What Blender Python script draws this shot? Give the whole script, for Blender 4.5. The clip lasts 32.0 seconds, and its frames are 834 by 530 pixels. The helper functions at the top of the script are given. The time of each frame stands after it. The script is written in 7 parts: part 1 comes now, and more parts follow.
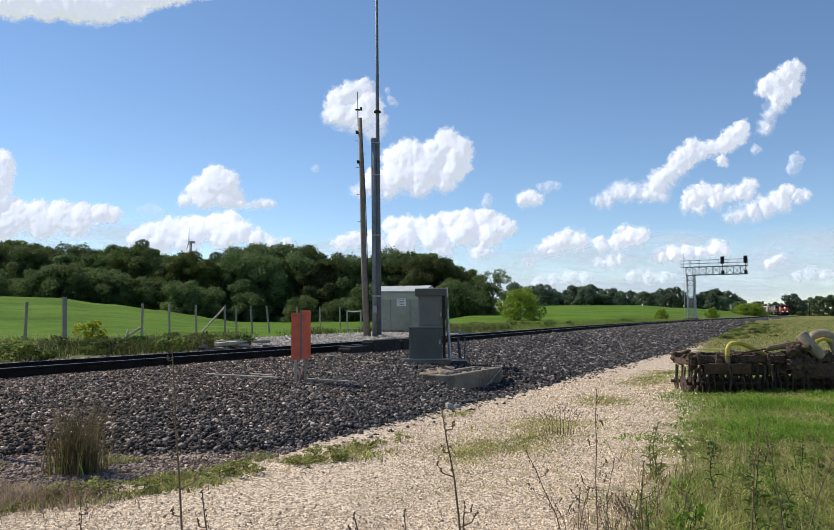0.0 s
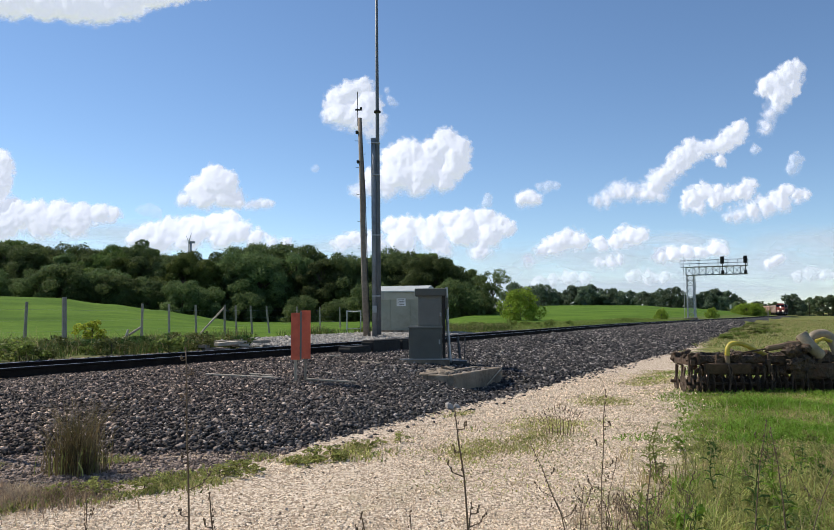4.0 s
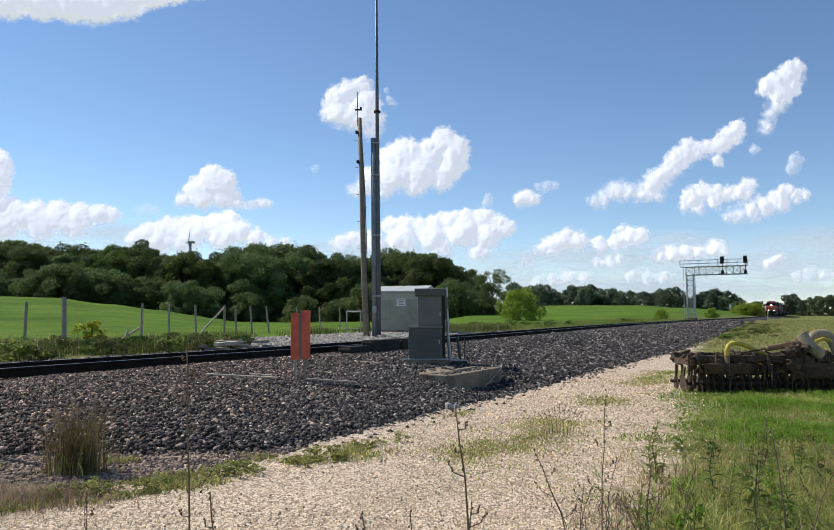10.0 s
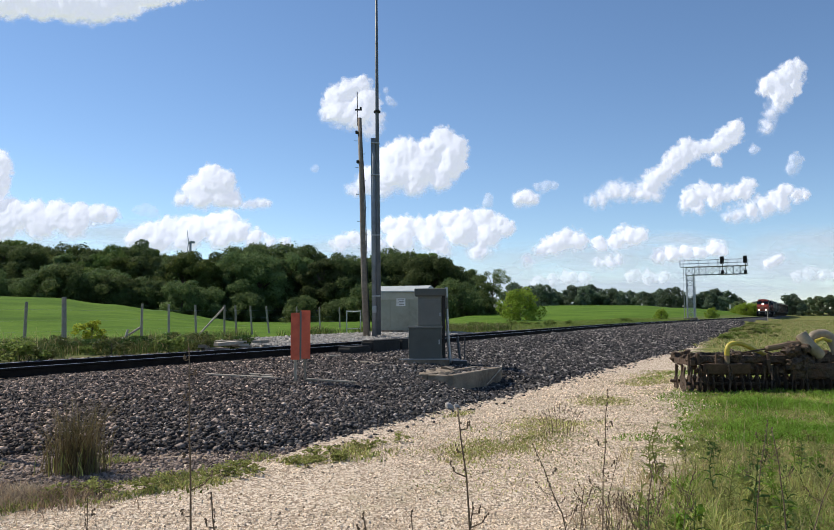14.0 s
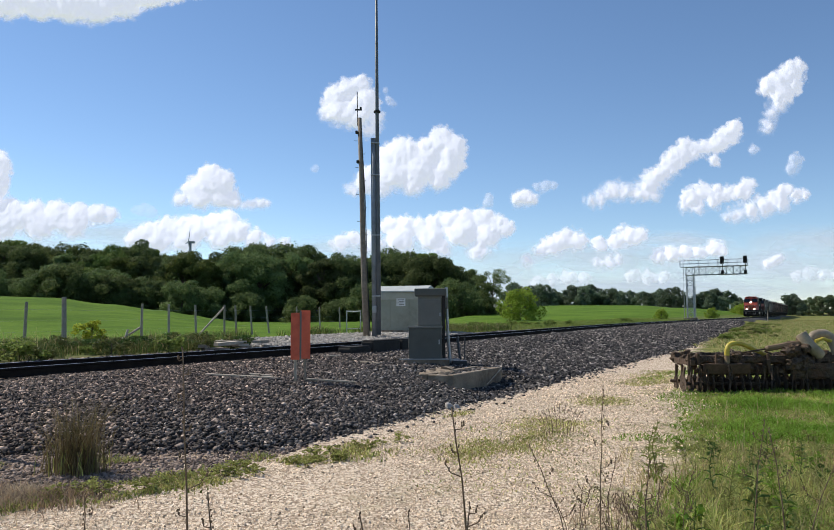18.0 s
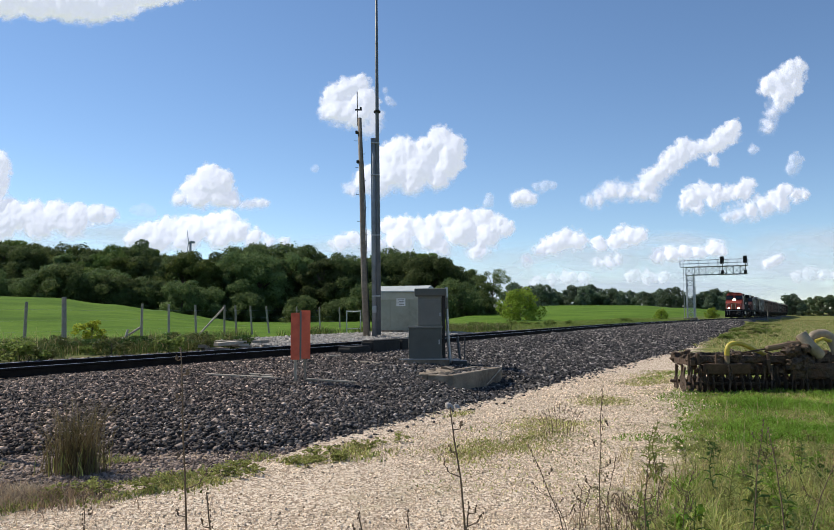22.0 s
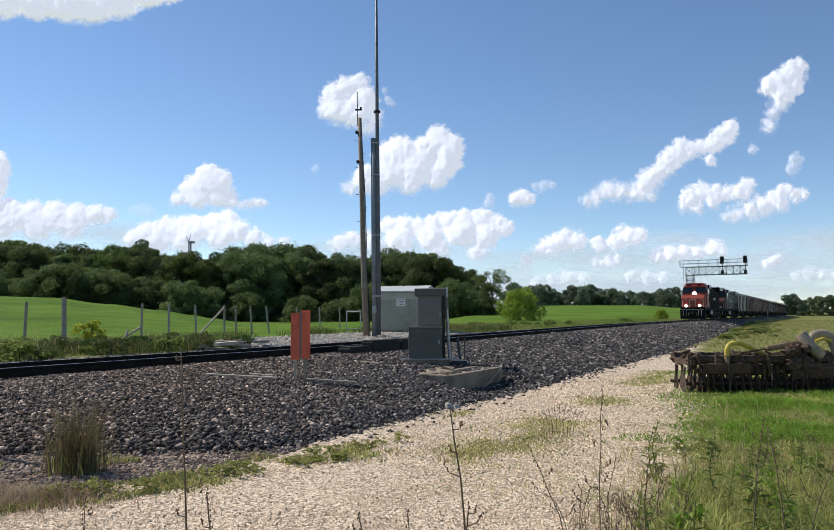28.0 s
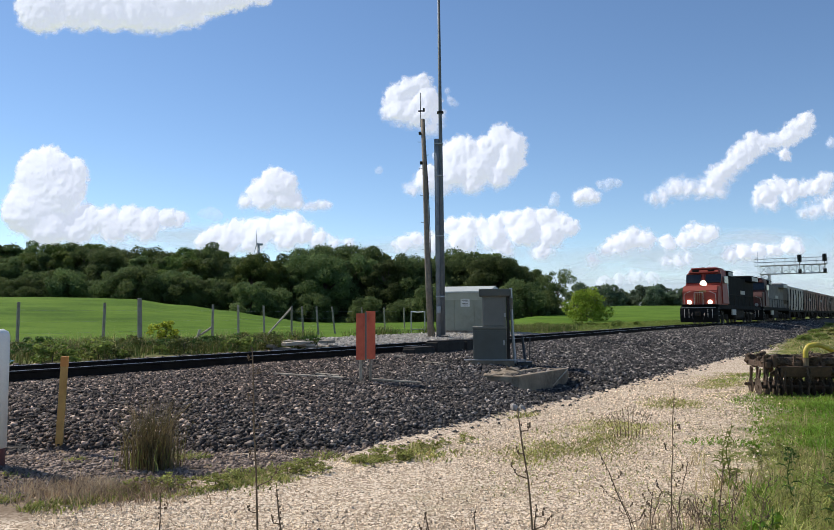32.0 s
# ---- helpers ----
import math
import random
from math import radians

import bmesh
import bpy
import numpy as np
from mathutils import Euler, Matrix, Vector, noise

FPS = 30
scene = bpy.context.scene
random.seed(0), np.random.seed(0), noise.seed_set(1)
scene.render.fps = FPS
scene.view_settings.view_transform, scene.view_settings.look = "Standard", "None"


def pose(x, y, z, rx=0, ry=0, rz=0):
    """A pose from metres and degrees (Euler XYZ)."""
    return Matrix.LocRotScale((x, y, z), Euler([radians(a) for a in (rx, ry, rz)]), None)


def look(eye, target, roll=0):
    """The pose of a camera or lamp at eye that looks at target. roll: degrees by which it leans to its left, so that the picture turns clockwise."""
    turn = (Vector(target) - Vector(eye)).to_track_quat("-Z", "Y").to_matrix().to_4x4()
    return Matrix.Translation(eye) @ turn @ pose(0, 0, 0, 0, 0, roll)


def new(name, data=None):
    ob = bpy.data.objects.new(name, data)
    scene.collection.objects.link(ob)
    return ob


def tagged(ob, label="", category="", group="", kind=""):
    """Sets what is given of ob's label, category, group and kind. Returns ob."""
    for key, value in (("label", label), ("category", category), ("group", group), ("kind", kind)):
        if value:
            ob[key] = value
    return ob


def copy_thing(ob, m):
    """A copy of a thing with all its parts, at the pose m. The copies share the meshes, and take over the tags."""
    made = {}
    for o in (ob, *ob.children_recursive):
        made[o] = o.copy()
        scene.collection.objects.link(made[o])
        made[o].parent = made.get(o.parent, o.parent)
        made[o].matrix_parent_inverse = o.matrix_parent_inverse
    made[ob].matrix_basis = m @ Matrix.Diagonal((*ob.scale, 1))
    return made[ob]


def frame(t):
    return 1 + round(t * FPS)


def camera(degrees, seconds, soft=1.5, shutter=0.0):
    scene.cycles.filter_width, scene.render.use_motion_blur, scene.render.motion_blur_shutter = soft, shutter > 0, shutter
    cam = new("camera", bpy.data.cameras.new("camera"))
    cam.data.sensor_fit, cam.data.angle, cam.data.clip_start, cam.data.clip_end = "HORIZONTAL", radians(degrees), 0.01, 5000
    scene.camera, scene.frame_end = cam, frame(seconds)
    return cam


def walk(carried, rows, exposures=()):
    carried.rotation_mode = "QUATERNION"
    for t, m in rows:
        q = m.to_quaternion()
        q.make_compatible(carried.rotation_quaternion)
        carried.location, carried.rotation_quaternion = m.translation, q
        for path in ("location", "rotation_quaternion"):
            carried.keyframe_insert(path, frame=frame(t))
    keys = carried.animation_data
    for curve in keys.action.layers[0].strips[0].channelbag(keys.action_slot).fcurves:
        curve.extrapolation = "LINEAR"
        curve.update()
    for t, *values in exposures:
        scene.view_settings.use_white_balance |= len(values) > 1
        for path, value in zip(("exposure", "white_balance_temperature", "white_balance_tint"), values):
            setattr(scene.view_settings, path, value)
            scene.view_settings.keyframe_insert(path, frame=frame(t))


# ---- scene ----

# ---- camera and its walk ----
cam = camera(58.5, 32.0, soft=0.85)
EYE = Vector((0, 0, 1.6))
PITCH, ROLL = 93.84, 0.22


def cam_row(t, yaw, pitch=0.0):
    return (t, pose(EYE.x, EYE.y, EYE.z, PITCH + pitch, ROLL, yaw))


walk(cam, [cam_row(0, 0.0), cam_row(7, -0.02), cam_row(14, -0.03), cam_row(21, -0.03), cam_row(28.8, -0.03), cam_row(29.5, 0.04),
           cam_row(30, 0.12), cam_row(30.5, 0.18), cam_row(31, 0.48, -0.08), cam_row(31.5, 2.12, -0.09), cam_row(32, 4.9, 0.06)])

# ---- world and sun ----
SUN_EL, SUN_AZ = 45.0, -61.0
world = bpy.data.worlds.new("sky")
scene.world = world
world.use_nodes = True
wt = world.node_tree
sky = wt.nodes.new("ShaderNodeTexSky")
sky.sky_type = "NISHITA"
sky.sun_disc = False
sky.sun_elevation, sky.sun_rotation = radians(SUN_EL), radians(SUN_AZ % 360)
sky.air_density, sky.dust_density, sky.ozone_density = 0.8, 0.05, 2.0
bg = wt.nodes["Background"]
bg.inputs["Strength"].default_value = 0.136
tint = wt.nodes.new("ShaderNodeHueSaturation")
tint.inputs["Saturation"].default_value = 1.07
wt.links.new(sky.outputs[0], tint.inputs["Color"])
wt.links.new(tint.outputs[0], bg.inputs["Color"])
sun = new("sun", bpy.data.lights.new("sun", "SUN"))
sun.data.energy, sun.data.angle, sun.data.color = 5.0, radians(0.55), (1.0, 0.925, 0.81)
sd = Vector((math.sin(radians(SUN_AZ)) * math.cos(radians(SUN_EL)), math.cos(radians(SUN_AZ)) * math.cos(radians(SUN_EL)), math.sin(radians(SUN_EL))))
sun.matrix_basis = look(sd * 100, (0, 0, 0))
scene.view_settings.exposure = 0.0


# ---- materials ----
def nt_of(name):
    m = bpy.data.materials.new(name)
    m.use_nodes = True
    t = m.node_tree
    return m, t, t.nodes["Principled BSDF"]


def node(t, kind, **vals):
    n = t.nodes.new(kind)
    for k, v in vals.items():
        n.inputs[k].default_value = v
    return n


def noise_tex(t, vec, scale, detail=4.0, rough=0.55):
    n = node(t, "ShaderNodeTexNoise", Scale=scale, Detail=detail, Roughness=rough)
    if vec is not None:
        t.links.new(vec, n.inputs["Vector"])
    return n.outputs["Fac"]


def ramp(t, fac, stops):
    r = t.nodes.new("ShaderNodeValToRGB")
    e = r.color_ramp.elements
    while len(e) < len(stops):
        e.new(0.5)
    for el, (p, c) in zip(e, stops):
        el.position = p
        el.color = (*c, 1) if len(c) == 3 else c
    t.links.new(fac, r.inputs["Fac"])
    return r.outputs["Color"]


def mixc(t, fac, a, b, mode="MIX"):
    n = t.nodes.new("ShaderNodeMix")
    n.data_type, n.blend_type = "RGBA", mode
    for idx, v in ((0, fac), (6, a), (7, b)):
        if isinstance(v, (int, float)):
            n.inputs[idx].default_value = v
        elif isinstance(v, tuple):
            n.inputs[idx].default_value = (*v, 1)
        else:
            t.links.new(v, n.inputs[idx])
    return n.outputs[2]


def maths(t, op, a, b=0.0, clamp=False):
    n = t.nodes.new("ShaderNodeMath")
    n.operation, n.use_clamp = op, clamp
    for i, v in ((0, a), (1, b)):
        if isinstance(v, (int, float)):
            n.inputs[i].default_value = v
        else:
            t.links.new(v, n.inputs[i])
    return n.outputs[0]


def bump(t, bsdf, height, strength=0.4, dist=0.02):
    b = node(t, "ShaderNodeBump", Strength=strength, Distance=dist)
    t.links.new(height, b.inputs["Height"])
    t.links.new(b.outputs[0], bsdf.inputs["Normal"])


def mat(name, c0, c1, scale=6.0, rough=0.7, metal=0.0, bump_s=0.25, dist=0.01, fine=60.0, stain=None, vary=0.0, island=0.0, spec=0.5):
    """A surface of two tones at a coarse and a fine scale, with relief, optional stains and a tone for each piece."""
    m, t, b = nt_of(name)
    co = t.nodes.new("ShaderNodeTexCoord").outputs["Object"]
    a = noise_tex(t, co, scale, 5.0)
    f = noise_tex(t, co, fine, 3.0)
    col = ramp(t, maths(t, "ADD", maths(t, "MULTIPLY", a, 0.65), maths(t, "MULTIPLY", f, 0.35)), [(0.34, c0), (0.66, c1)])
    if stain:
        s = ramp(t, noise_tex(t, co, scale * 0.35, 6.0, 0.7), [(0.5, (0, 0, 0)), (0.68, (1, 1, 1))])
        col = mixc(t, s, col, stain)
    for amount, kind, out in ((vary, "ShaderNodeObjectInfo", "Random"), (island, "ShaderNodeNewGeometry", "Random Per Island")):
        if amount:
            r = t.nodes.new(kind).outputs[out]
            hs = node(t, "ShaderNodeHueSaturation")
            t.links.new(maths(t, "ADD", maths(t, "MULTIPLY", r, amount * 2), 1 - amount), hs.inputs["Value"])
            t.links.new(col, hs.inputs["Color"])
            col = hs.outputs[0]
    t.links.new(col, b.inputs["Base Color"])
    b.inputs["Roughness"].default_value = rough
    b.inputs["Metallic"].default_value = metal
    b.inputs["Specular IOR Level"].default_value = spec
    t.links.new(maths(t, "ADD", maths(t, "MULTIPLY", f, 0.12), rough - 0.06, True), b.inputs["Roughness"])
    if bump_s:
        bump(t, b, maths(t, "ADD", f, a), bump_s, dist)
    return m


def stone_mat(name, kind, out):
    """Crushed stone: each piece dark, brown or now and then pale, with chipped faces."""
    m, t, b = nt_of(name)
    co = t.nodes.new("ShaderNodeTexCoord").outputs["Object"]
    r = t.nodes.new(kind).outputs[out]
    tone = ramp(t, r, [(0.0, (0.018, 0.018, 0.018)), (0.4, (0.044, 0.043, 0.043)), (0.62, (0.078, 0.072, 0.069)), (0.8, (0.115, 0.108, 0.103)), (0.92, (0.23, 0.21, 0.19)), (1.0, (0.42, 0.385, 0.345))])
    f = noise_tex(t, co, 45.0, 3.0)
    col = mixc(t, 1.0, tone, ramp(t, f, [(0.3, (0.8, 0.8, 0.8)), (0.7, (1.3, 1.3, 1.3))]), "MULTIPLY")
    pos = t.nodes.new("ShaderNodeNewGeometry").outputs["Position"]
    sep = t.nodes.new("ShaderNodeSeparateXYZ")
    t.links.new(pos, sep.inputs[0])
    # rusty brown towards the west end, cleaner blue-grey stone further along
    west = maths(t, "ADD", maths(t, "MULTIPLY", sep.outputs[0], -0.13), maths(t, "MULTIPLY", noise_tex(t, pos, 0.5, 3.0), 0.9))
    broad = ramp(t, west, [(0.45, (1.13, 1.08, 1.06)), (1.15, (1.5, 1.22, 1.06))])
    t.links.new(mixc(t, 1.0, col, broad, "MULTIPLY"), b.inputs["Base Color"])
    b.inputs["Roughness"].default_value = 0.8
    b.inputs["Specular IOR Level"].default_value = 0.2
    return m


def leaf_mat(name, c0, c1, scale=0.5, trans=0.35, rough=0.6, island=0.25, vary=0.0):
    """Leaves and blades: two tones, a tone for each blade, light that comes through."""
    m, t, b = nt_of(name)
    co = t.nodes.new("ShaderNodeTexCoord").outputs["Object"]
    col = ramp(t, noise_tex(t, co, scale, 4.0), [(0.35, c0), (0.65, c1)])
    for amount, kind, out in ((island, "ShaderNodeNewGeometry", "Random Per Island"), (vary, "ShaderNodeObjectInfo", "Random")):
        if amount:
            r = t.nodes.new(kind).outputs[out]
            hs = node(t, "ShaderNodeHueSaturation")
            t.links.new(maths(t, "ADD", maths(t, "MULTIPLY", r, amount * 2), 1 - amount), hs.inputs["Value"])
            t.links.new(maths(t, "ADD", maths(t, "MULTIPLY", r, 0.03), 0.485), hs.inputs["Hue"])
            t.links.new(col, hs.inputs["Color"])
            col = hs.outputs[0]
    t.links.new(col, b.inputs["Base Color"])
    b.inputs["Roughness"].default_value = rough
    b.inputs["Specular IOR Level"].default_value = 0.07
    tr = t.nodes.new("ShaderNodeBsdfTranslucent")
    t.links.new(col, tr.inputs["Color"])
    mx = node(t, "ShaderNodeMixShader", Fac=trans)
    t.links.new(b.outputs[0], mx.inputs[1])
    t.links.new(tr.outputs[0], mx.inputs[2])
    t.links.new(mx.outputs[0], t.nodes["Material Output"].inputs["Surface"])
    return m


def glow_mat(name, col, strength):
    m, t, b = nt_of(name)
    b.inputs["Base Color"].default_value = (*col, 1)
    b.inputs["Emission Color"].default_value = (*col, 1)
    b.inputs["Emission Strength"].default_value = strength
    return m


TH = math.atan(0.5436)
U = Vector((math.sin(TH), math.cos(TH), 0))
N = Vector((-math.cos(TH), math.sin(TH), 0))
D_TRACK, RAIL_Z, TIE_Z = 14.53, 0.615, 0.435
TRACK_TURN = -math.degrees(TH)


def sd_of(x, y):
    return x * U.x + y * U.y, x * N.x + y * N.y


def at_sd(s, d, z=0.0):
    p = U * s + N * d
    return Vector((p.x, p.y, z))


M_STEEL = mat("galvanised_steel", (0.30, 0.31, 0.32), (0.44, 0.45, 0.46), 3.0, 0.5, 0.6, 0.1)
M_DARKSTEEL = mat("dark_steel", (0.022, 0.02, 0.018), (0.048, 0.043, 0.038), 3.0, 0.8, 0.0, 0.2, spec=0.2)
M_RAIL = mat("rail_steel", (0.012, 0.010, 0.009), (0.03, 0.024, 0.02), 4.0, 0.92, 0.0, 0.25, spec=0.08)
M_RAILTOP = mat("polished_rail", (0.38, 0.37, 0.36), (0.55, 0.54, 0.52), 4.0, 0.3, 0.9, 0.05)
M_TIE = mat("tie_wood", (0.03, 0.025, 0.02), (0.085, 0.07, 0.058), 5.0, 0.9, 0, 0.6, vary=0.3)
M_POLEWOOD = mat("pole_wood", (0.17, 0.135, 0.105), (0.3, 0.245, 0.19), 6.0, 0.9, 0, 0.5)
M_POST = mat("fence_wood", (0.22, 0.19, 0.155), (0.36, 0.32, 0.27), 9.0, 0.9, 0, 0.5, vary=0.15)
M_PLANK = mat("weathered_plank", (0.27, 0.22, 0.16), (0.46, 0.395, 0.31), 5.0, 0.85, 0, 0.4, vary=0.3)
M_HUT = mat("hut_aluminium", (0.26, 0.265, 0.205), (0.34, 0.34, 0.27), 1.2, 0.6, 0.1, 0.08, stain=(0.22, 0.215, 0.16))
M_FASCIA = mat("hut_fascia", (0.36, 0.35, 0.28), (0.46, 0.45, 0.37), 1.5, 0.6, 0.1, 0.05, stain=(0.3, 0.28, 0.22))
M_HUTROOF = mat("hut_roof", (0.40, 0.42, 0.41), (0.50, 0.52, 0.50), 1.5, 0.6, 0.1, 0.05)
M_CASE = mat("case_grey", (0.15, 0.145, 0.125), (0.20, 0.195, 0.168), 2.0, 0.75, 0.0, 0.08)
M_CASE_LO = mat("case_dark_grey", (0.085, 0.086, 0.072), (0.12, 0.12, 0.102), 2.0, 0.75, 0.0, 0.08)
M_CONCRETE = mat("concrete", (0.19, 0.145, 0.1), (0.33, 0.265, 0.19), 4.0, 0.9, 0, 0.6, 0.02, stain=(0.12, 0.085, 0.055))
M_ORANGE = mat("orange_board", (0.66, 0.11, 0.05), (0.78, 0.15, 0.07), 5.0, 0.6, 0, 0.1, stain=(0.5, 0.07, 0.03))
M_WHITE = mat("white_paint", (0.68, 0.68, 0.67), (0.80, 0.80, 0.78), 3.0, 0.5, 0, 0.06, stain=(0.6, 0.58, 0.53))
M_MAST = mat("mast_grey", (0.10, 0.11, 0.12), (0.17, 0.18, 0.19), 2.0, 0.6, 0.2, 0.1, stain=(0.2, 0.21, 0.22))
M_LOWMAST = mat("mast_galvanised", (0.2, 0.21, 0.225), (0.31, 0.32, 0.335), 2.0, 0.55, 0.2, 0.1, stain=(0.15, 0.16, 0.17))
# white turbine seen against the light: its shaded side is painted as grey
M_TURBINE_BACKLIT = mat("turbine_backlit_grey", (0.22, 0.24, 0.27), (0.28, 0.30, 0.33), 0.2, 0.6)
M_BLACK = mat("black_paint", (0.012, 0.012, 0.013), (0.03, 0.03, 0.03), 3.0, 0.45, 0, 0.08)


# ---- mesh helpers ----
def part(name, bm, material, parent=None, label="", smooth=False):
    """Links a bmesh as one mesh object, under a thing or a part where one is given."""
    me = bpy.data.meshes.new(name)
    bm.to_mesh(me)
    bm.free()
    if smooth:
        me.polygons.foreach_set("use_smooth", [True] * len(me.polygons))
    me.materials.append(material)
    ob = new(name, me)
    if parent is not None:
        ob.parent = parent
    return tagged(ob, label=label)


def mesh_np(name, verts, faces, material, parent=None, label="", smooth=False):
    """One mesh from an array of corners and an array of faces that all have the same number of corners."""
    me = bpy.data.meshes.new(name)
    k = faces.shape[1]
    me.vertices.add(len(verts))
    me.vertices.foreach_set("co", np.ascontiguousarray(verts, dtype=np.float32).ravel())
    me.loops.add(faces.size)
    me.loops.foreach_set("vertex_index", np.ascontiguousarray(faces, dtype=np.int32).ravel())
    me.polygons.add(len(faces))
    me.polygons.foreach_set("loop_start", np.arange(0, faces.size, k, dtype=np.int32))
    me.update(calc_edges=True)
    if smooth:
        me.polygons.foreach_set("use_smooth", [True] * len(me.polygons))
    me.materials.append(material)
    ob = new(name, me)
    if parent is not None:
        ob.parent = parent
    return tagged(ob, label=label)


def thing(name, m, label, category, group="", kind=""):
    e = new(name)
    e.empty_display_size = 0.2
    e.matrix_basis = m
    return tagged(e, label, category, group, kind)


def box(bm, c, size, turn=None, bev=0.0):
    """A box with its centre at c; turn: a rotation matrix; bev: rounded edges."""
    m = Matrix.Translation(c) @ (turn.to_4x4() if turn else Matrix()) @ Matrix.Diagonal((*size, 1))
    r = bmesh.ops.create_cube(bm, size=1, matrix=m)
    if bev:
        es = list({e for v in r["verts"] for e in v.link_edges})
        bmesh.ops.bevel(bm, geom=es, offset=bev, segments=2, affect="EDGES", profile=0.5)
    return bm


def tube(bm, pts, radii, seg=10, cap=True):
    """A round bar along points, with a radius for each or one for all."""
    pts = [Vector(p) for p in pts]
    if isinstance(radii, (int, float)):
        radii = [radii] * len(pts)
    rings = []
    ref = Vector((0.13, 0.21, 0.97)) if abs((pts[-1] - pts[0]).normalized().z) < 0.9 else Vector((1, 0.1, 0.05))
    for i, p in enumerate(pts):
        tan = (pts[min(i + 1, len(pts) - 1)] - pts[max(i - 1, 0)]).normalized()
        a = tan.cross(ref).normalized()
        b = tan.cross(a).normalized()
        rings.append([bm.verts.new(p + (a * math.cos(2 * math.pi * k / seg) + b * math.sin(2 * math.pi * k / seg)) * radii[i]) for k in range(seg)])
    for r0, r1 in zip(rings, rings[1:]):
        for k in range(seg):
            bm.faces.new((r0[k], r0[(k + 1) % seg], r1[(k + 1) % seg], r1[k]))
    if cap:
        bm.faces.new(rings[0][::-1])
        bm.faces.new(rings[-1])
    bmesh.ops.recalc_face_normals(bm, faces=bm.faces[:])
    return bm


def prism(bm, outline, x0, x1):
    """A profile of (y, z) corners drawn out from x0 to x1."""
    a = [bm.verts.new((x0, y, z)) for y, z in outline]
    b = [bm.verts.new((x1, y, z)) for y, z in outline]
    n = len(outline)
    bm.faces.new(a)
    bm.faces.new(b[::-1])
    for i in range(n):
        bm.faces.new((a[i], b[i], b[(i + 1) % n], a[(i + 1) % n]))
    bmesh.ops.recalc_face_normals(bm, faces=bm.faces[:])
    return bm


def bm_new():
    return bmesh.new()


# ---- lie of the land ----
def smooth01(x):
    x = min(1.0, max(0.0, x))
    return x * x * (3 - 2 * x)


def toe(s):
    """How far from the walk the ballast begins."""
    if s < 7:
        return min(8.6, 5.4 + (7 - s) * 1.5)
    return 5.4 if s < 35 else min(11.0, 5.4 + (s - 35) * 0.055)


CREST = [(-40, 1.25), (-32, 1.33), (-29.2, 1.31), (-26, 1.24), (-22.6, 0.84), (-19, 0.42), (-17, 0.1), (-15.3, -0.2), (-13.4, -0.5), (-11, -0.55), (0, -0.5), (1.5, -0.42), (4.4, -0.05), (7.2, 0.4), (10.4, 0.65),
         (16.5, 0.62), (19.5, 0.42), (24, 0.12), (27, 0.08), (40, 0.1)]


def grade(s):
    """The track climbs a hand's width on its way off."""
    return 0.2 * smooth01((s - 18) / 47)


def crest_angle(az):
    if az <= CREST[0][0]:
        return CREST[0][1]
    for (a0, v0), (a1, v1) in zip(CREST, CREST[1:]):
        if az <= a1:
            return v0 + (v1 - v0) * smooth01((az - a0) / (a1 - a0))
    return CREST[-1][1]


def crest_far(az):
    return 130 + 190 * smooth01((az - 4) / 6)


def ground_z(x, y):
    s, d = sd_of(x, y)
    tz = toe(s)
    if d < tz:
        z = 0.03 * noise.noise((x * 0.3, y * 0.3, 1.0)) * min(1.0, abs(d) * 0.2)
        z -= 0.05 * smooth01((-d - 2) / 30)
    elif d < 12.3:
        f = (d - tz) / (12.3 - tz)
        z = (0.40 + grade(s)) * (1 - (1 - f) ** 1.6)
    else:
        z = 0.40 + grade(s) + 0.1 * smooth01((d - 16.5) / 3)
    r = math.hypot(x, y)
    if d > 17 and y > 0:
        az = math.degrees(math.atan2(x, y))
        cf = crest_far(az)
        top = 1.6 + cf * math.tan(radians(crest_angle(az)))
        near = 38 if az < 2 else 80
        f = smooth01((r - near) / (cf - near))
        w = smooth01((d - 20) / 12)
        z = z + (top - z) * f * w
    if r > 700:
        z = z + 6.0 * smooth01((r - 700) / 1500)
    return z


def under_bed(s, d):
    """How far the soil lies lower beneath the ballast."""
    if s > 330 or d > 17.2:
        return 0.0
    pit = 0.25 * smooth01((s - 12.2) / 1.2) * smooth01((18.6 - s) / 1.2) * smooth01((d - toe(s) - 0.1) / 0.8) * smooth01((8.0 - d) / 0.6)
    return 0.18 * smooth01((d - toe(s) - 0.2) / 1.6) + pit


def build_ground():
    az = [radians(a) for a in np.concatenate([np.arange(-180, -50, 6), np.arange(-50, 50, 0.8), np.arange(50, 180, 6)])]
    rs = [0.4 + 0.25 * i for i in range(60)] + [15.5 * 1.035 ** i for i in range(165)]
    vs = [(0, 0, ground_z(0, 0))]
    for r in rs:
        for a in az:
            x, y = r * math.sin(a), r * math.cos(a)
            s, d = sd_of(x, y)
            vs.append((x, y, ground_z(x, y) - under_bed(s, d)))
    k = len(az)
    quads = []
    for i in range(len(rs) - 1):
        for j in range(k):
            a, b = 1 + i * k + j, 1 + i * k + (j + 1) % k
            quads.append((b, a, a + k, b + k))
    fan = [(0, 1 + j, 1 + (j + 1) % k) for j in range(k)]
    me = bpy.data.meshes.new("ground")
    me.from_pydata(vs, [], quads + fan)
    me.update()
    me.polygons.foreach_set("use_smooth", [True] * len(me.polygons))
    me.materials.append(M_GROUND)
    tagged(new("ground", me), "gravel track, grassy verge and bright green crop field", "ground", kind="structure")


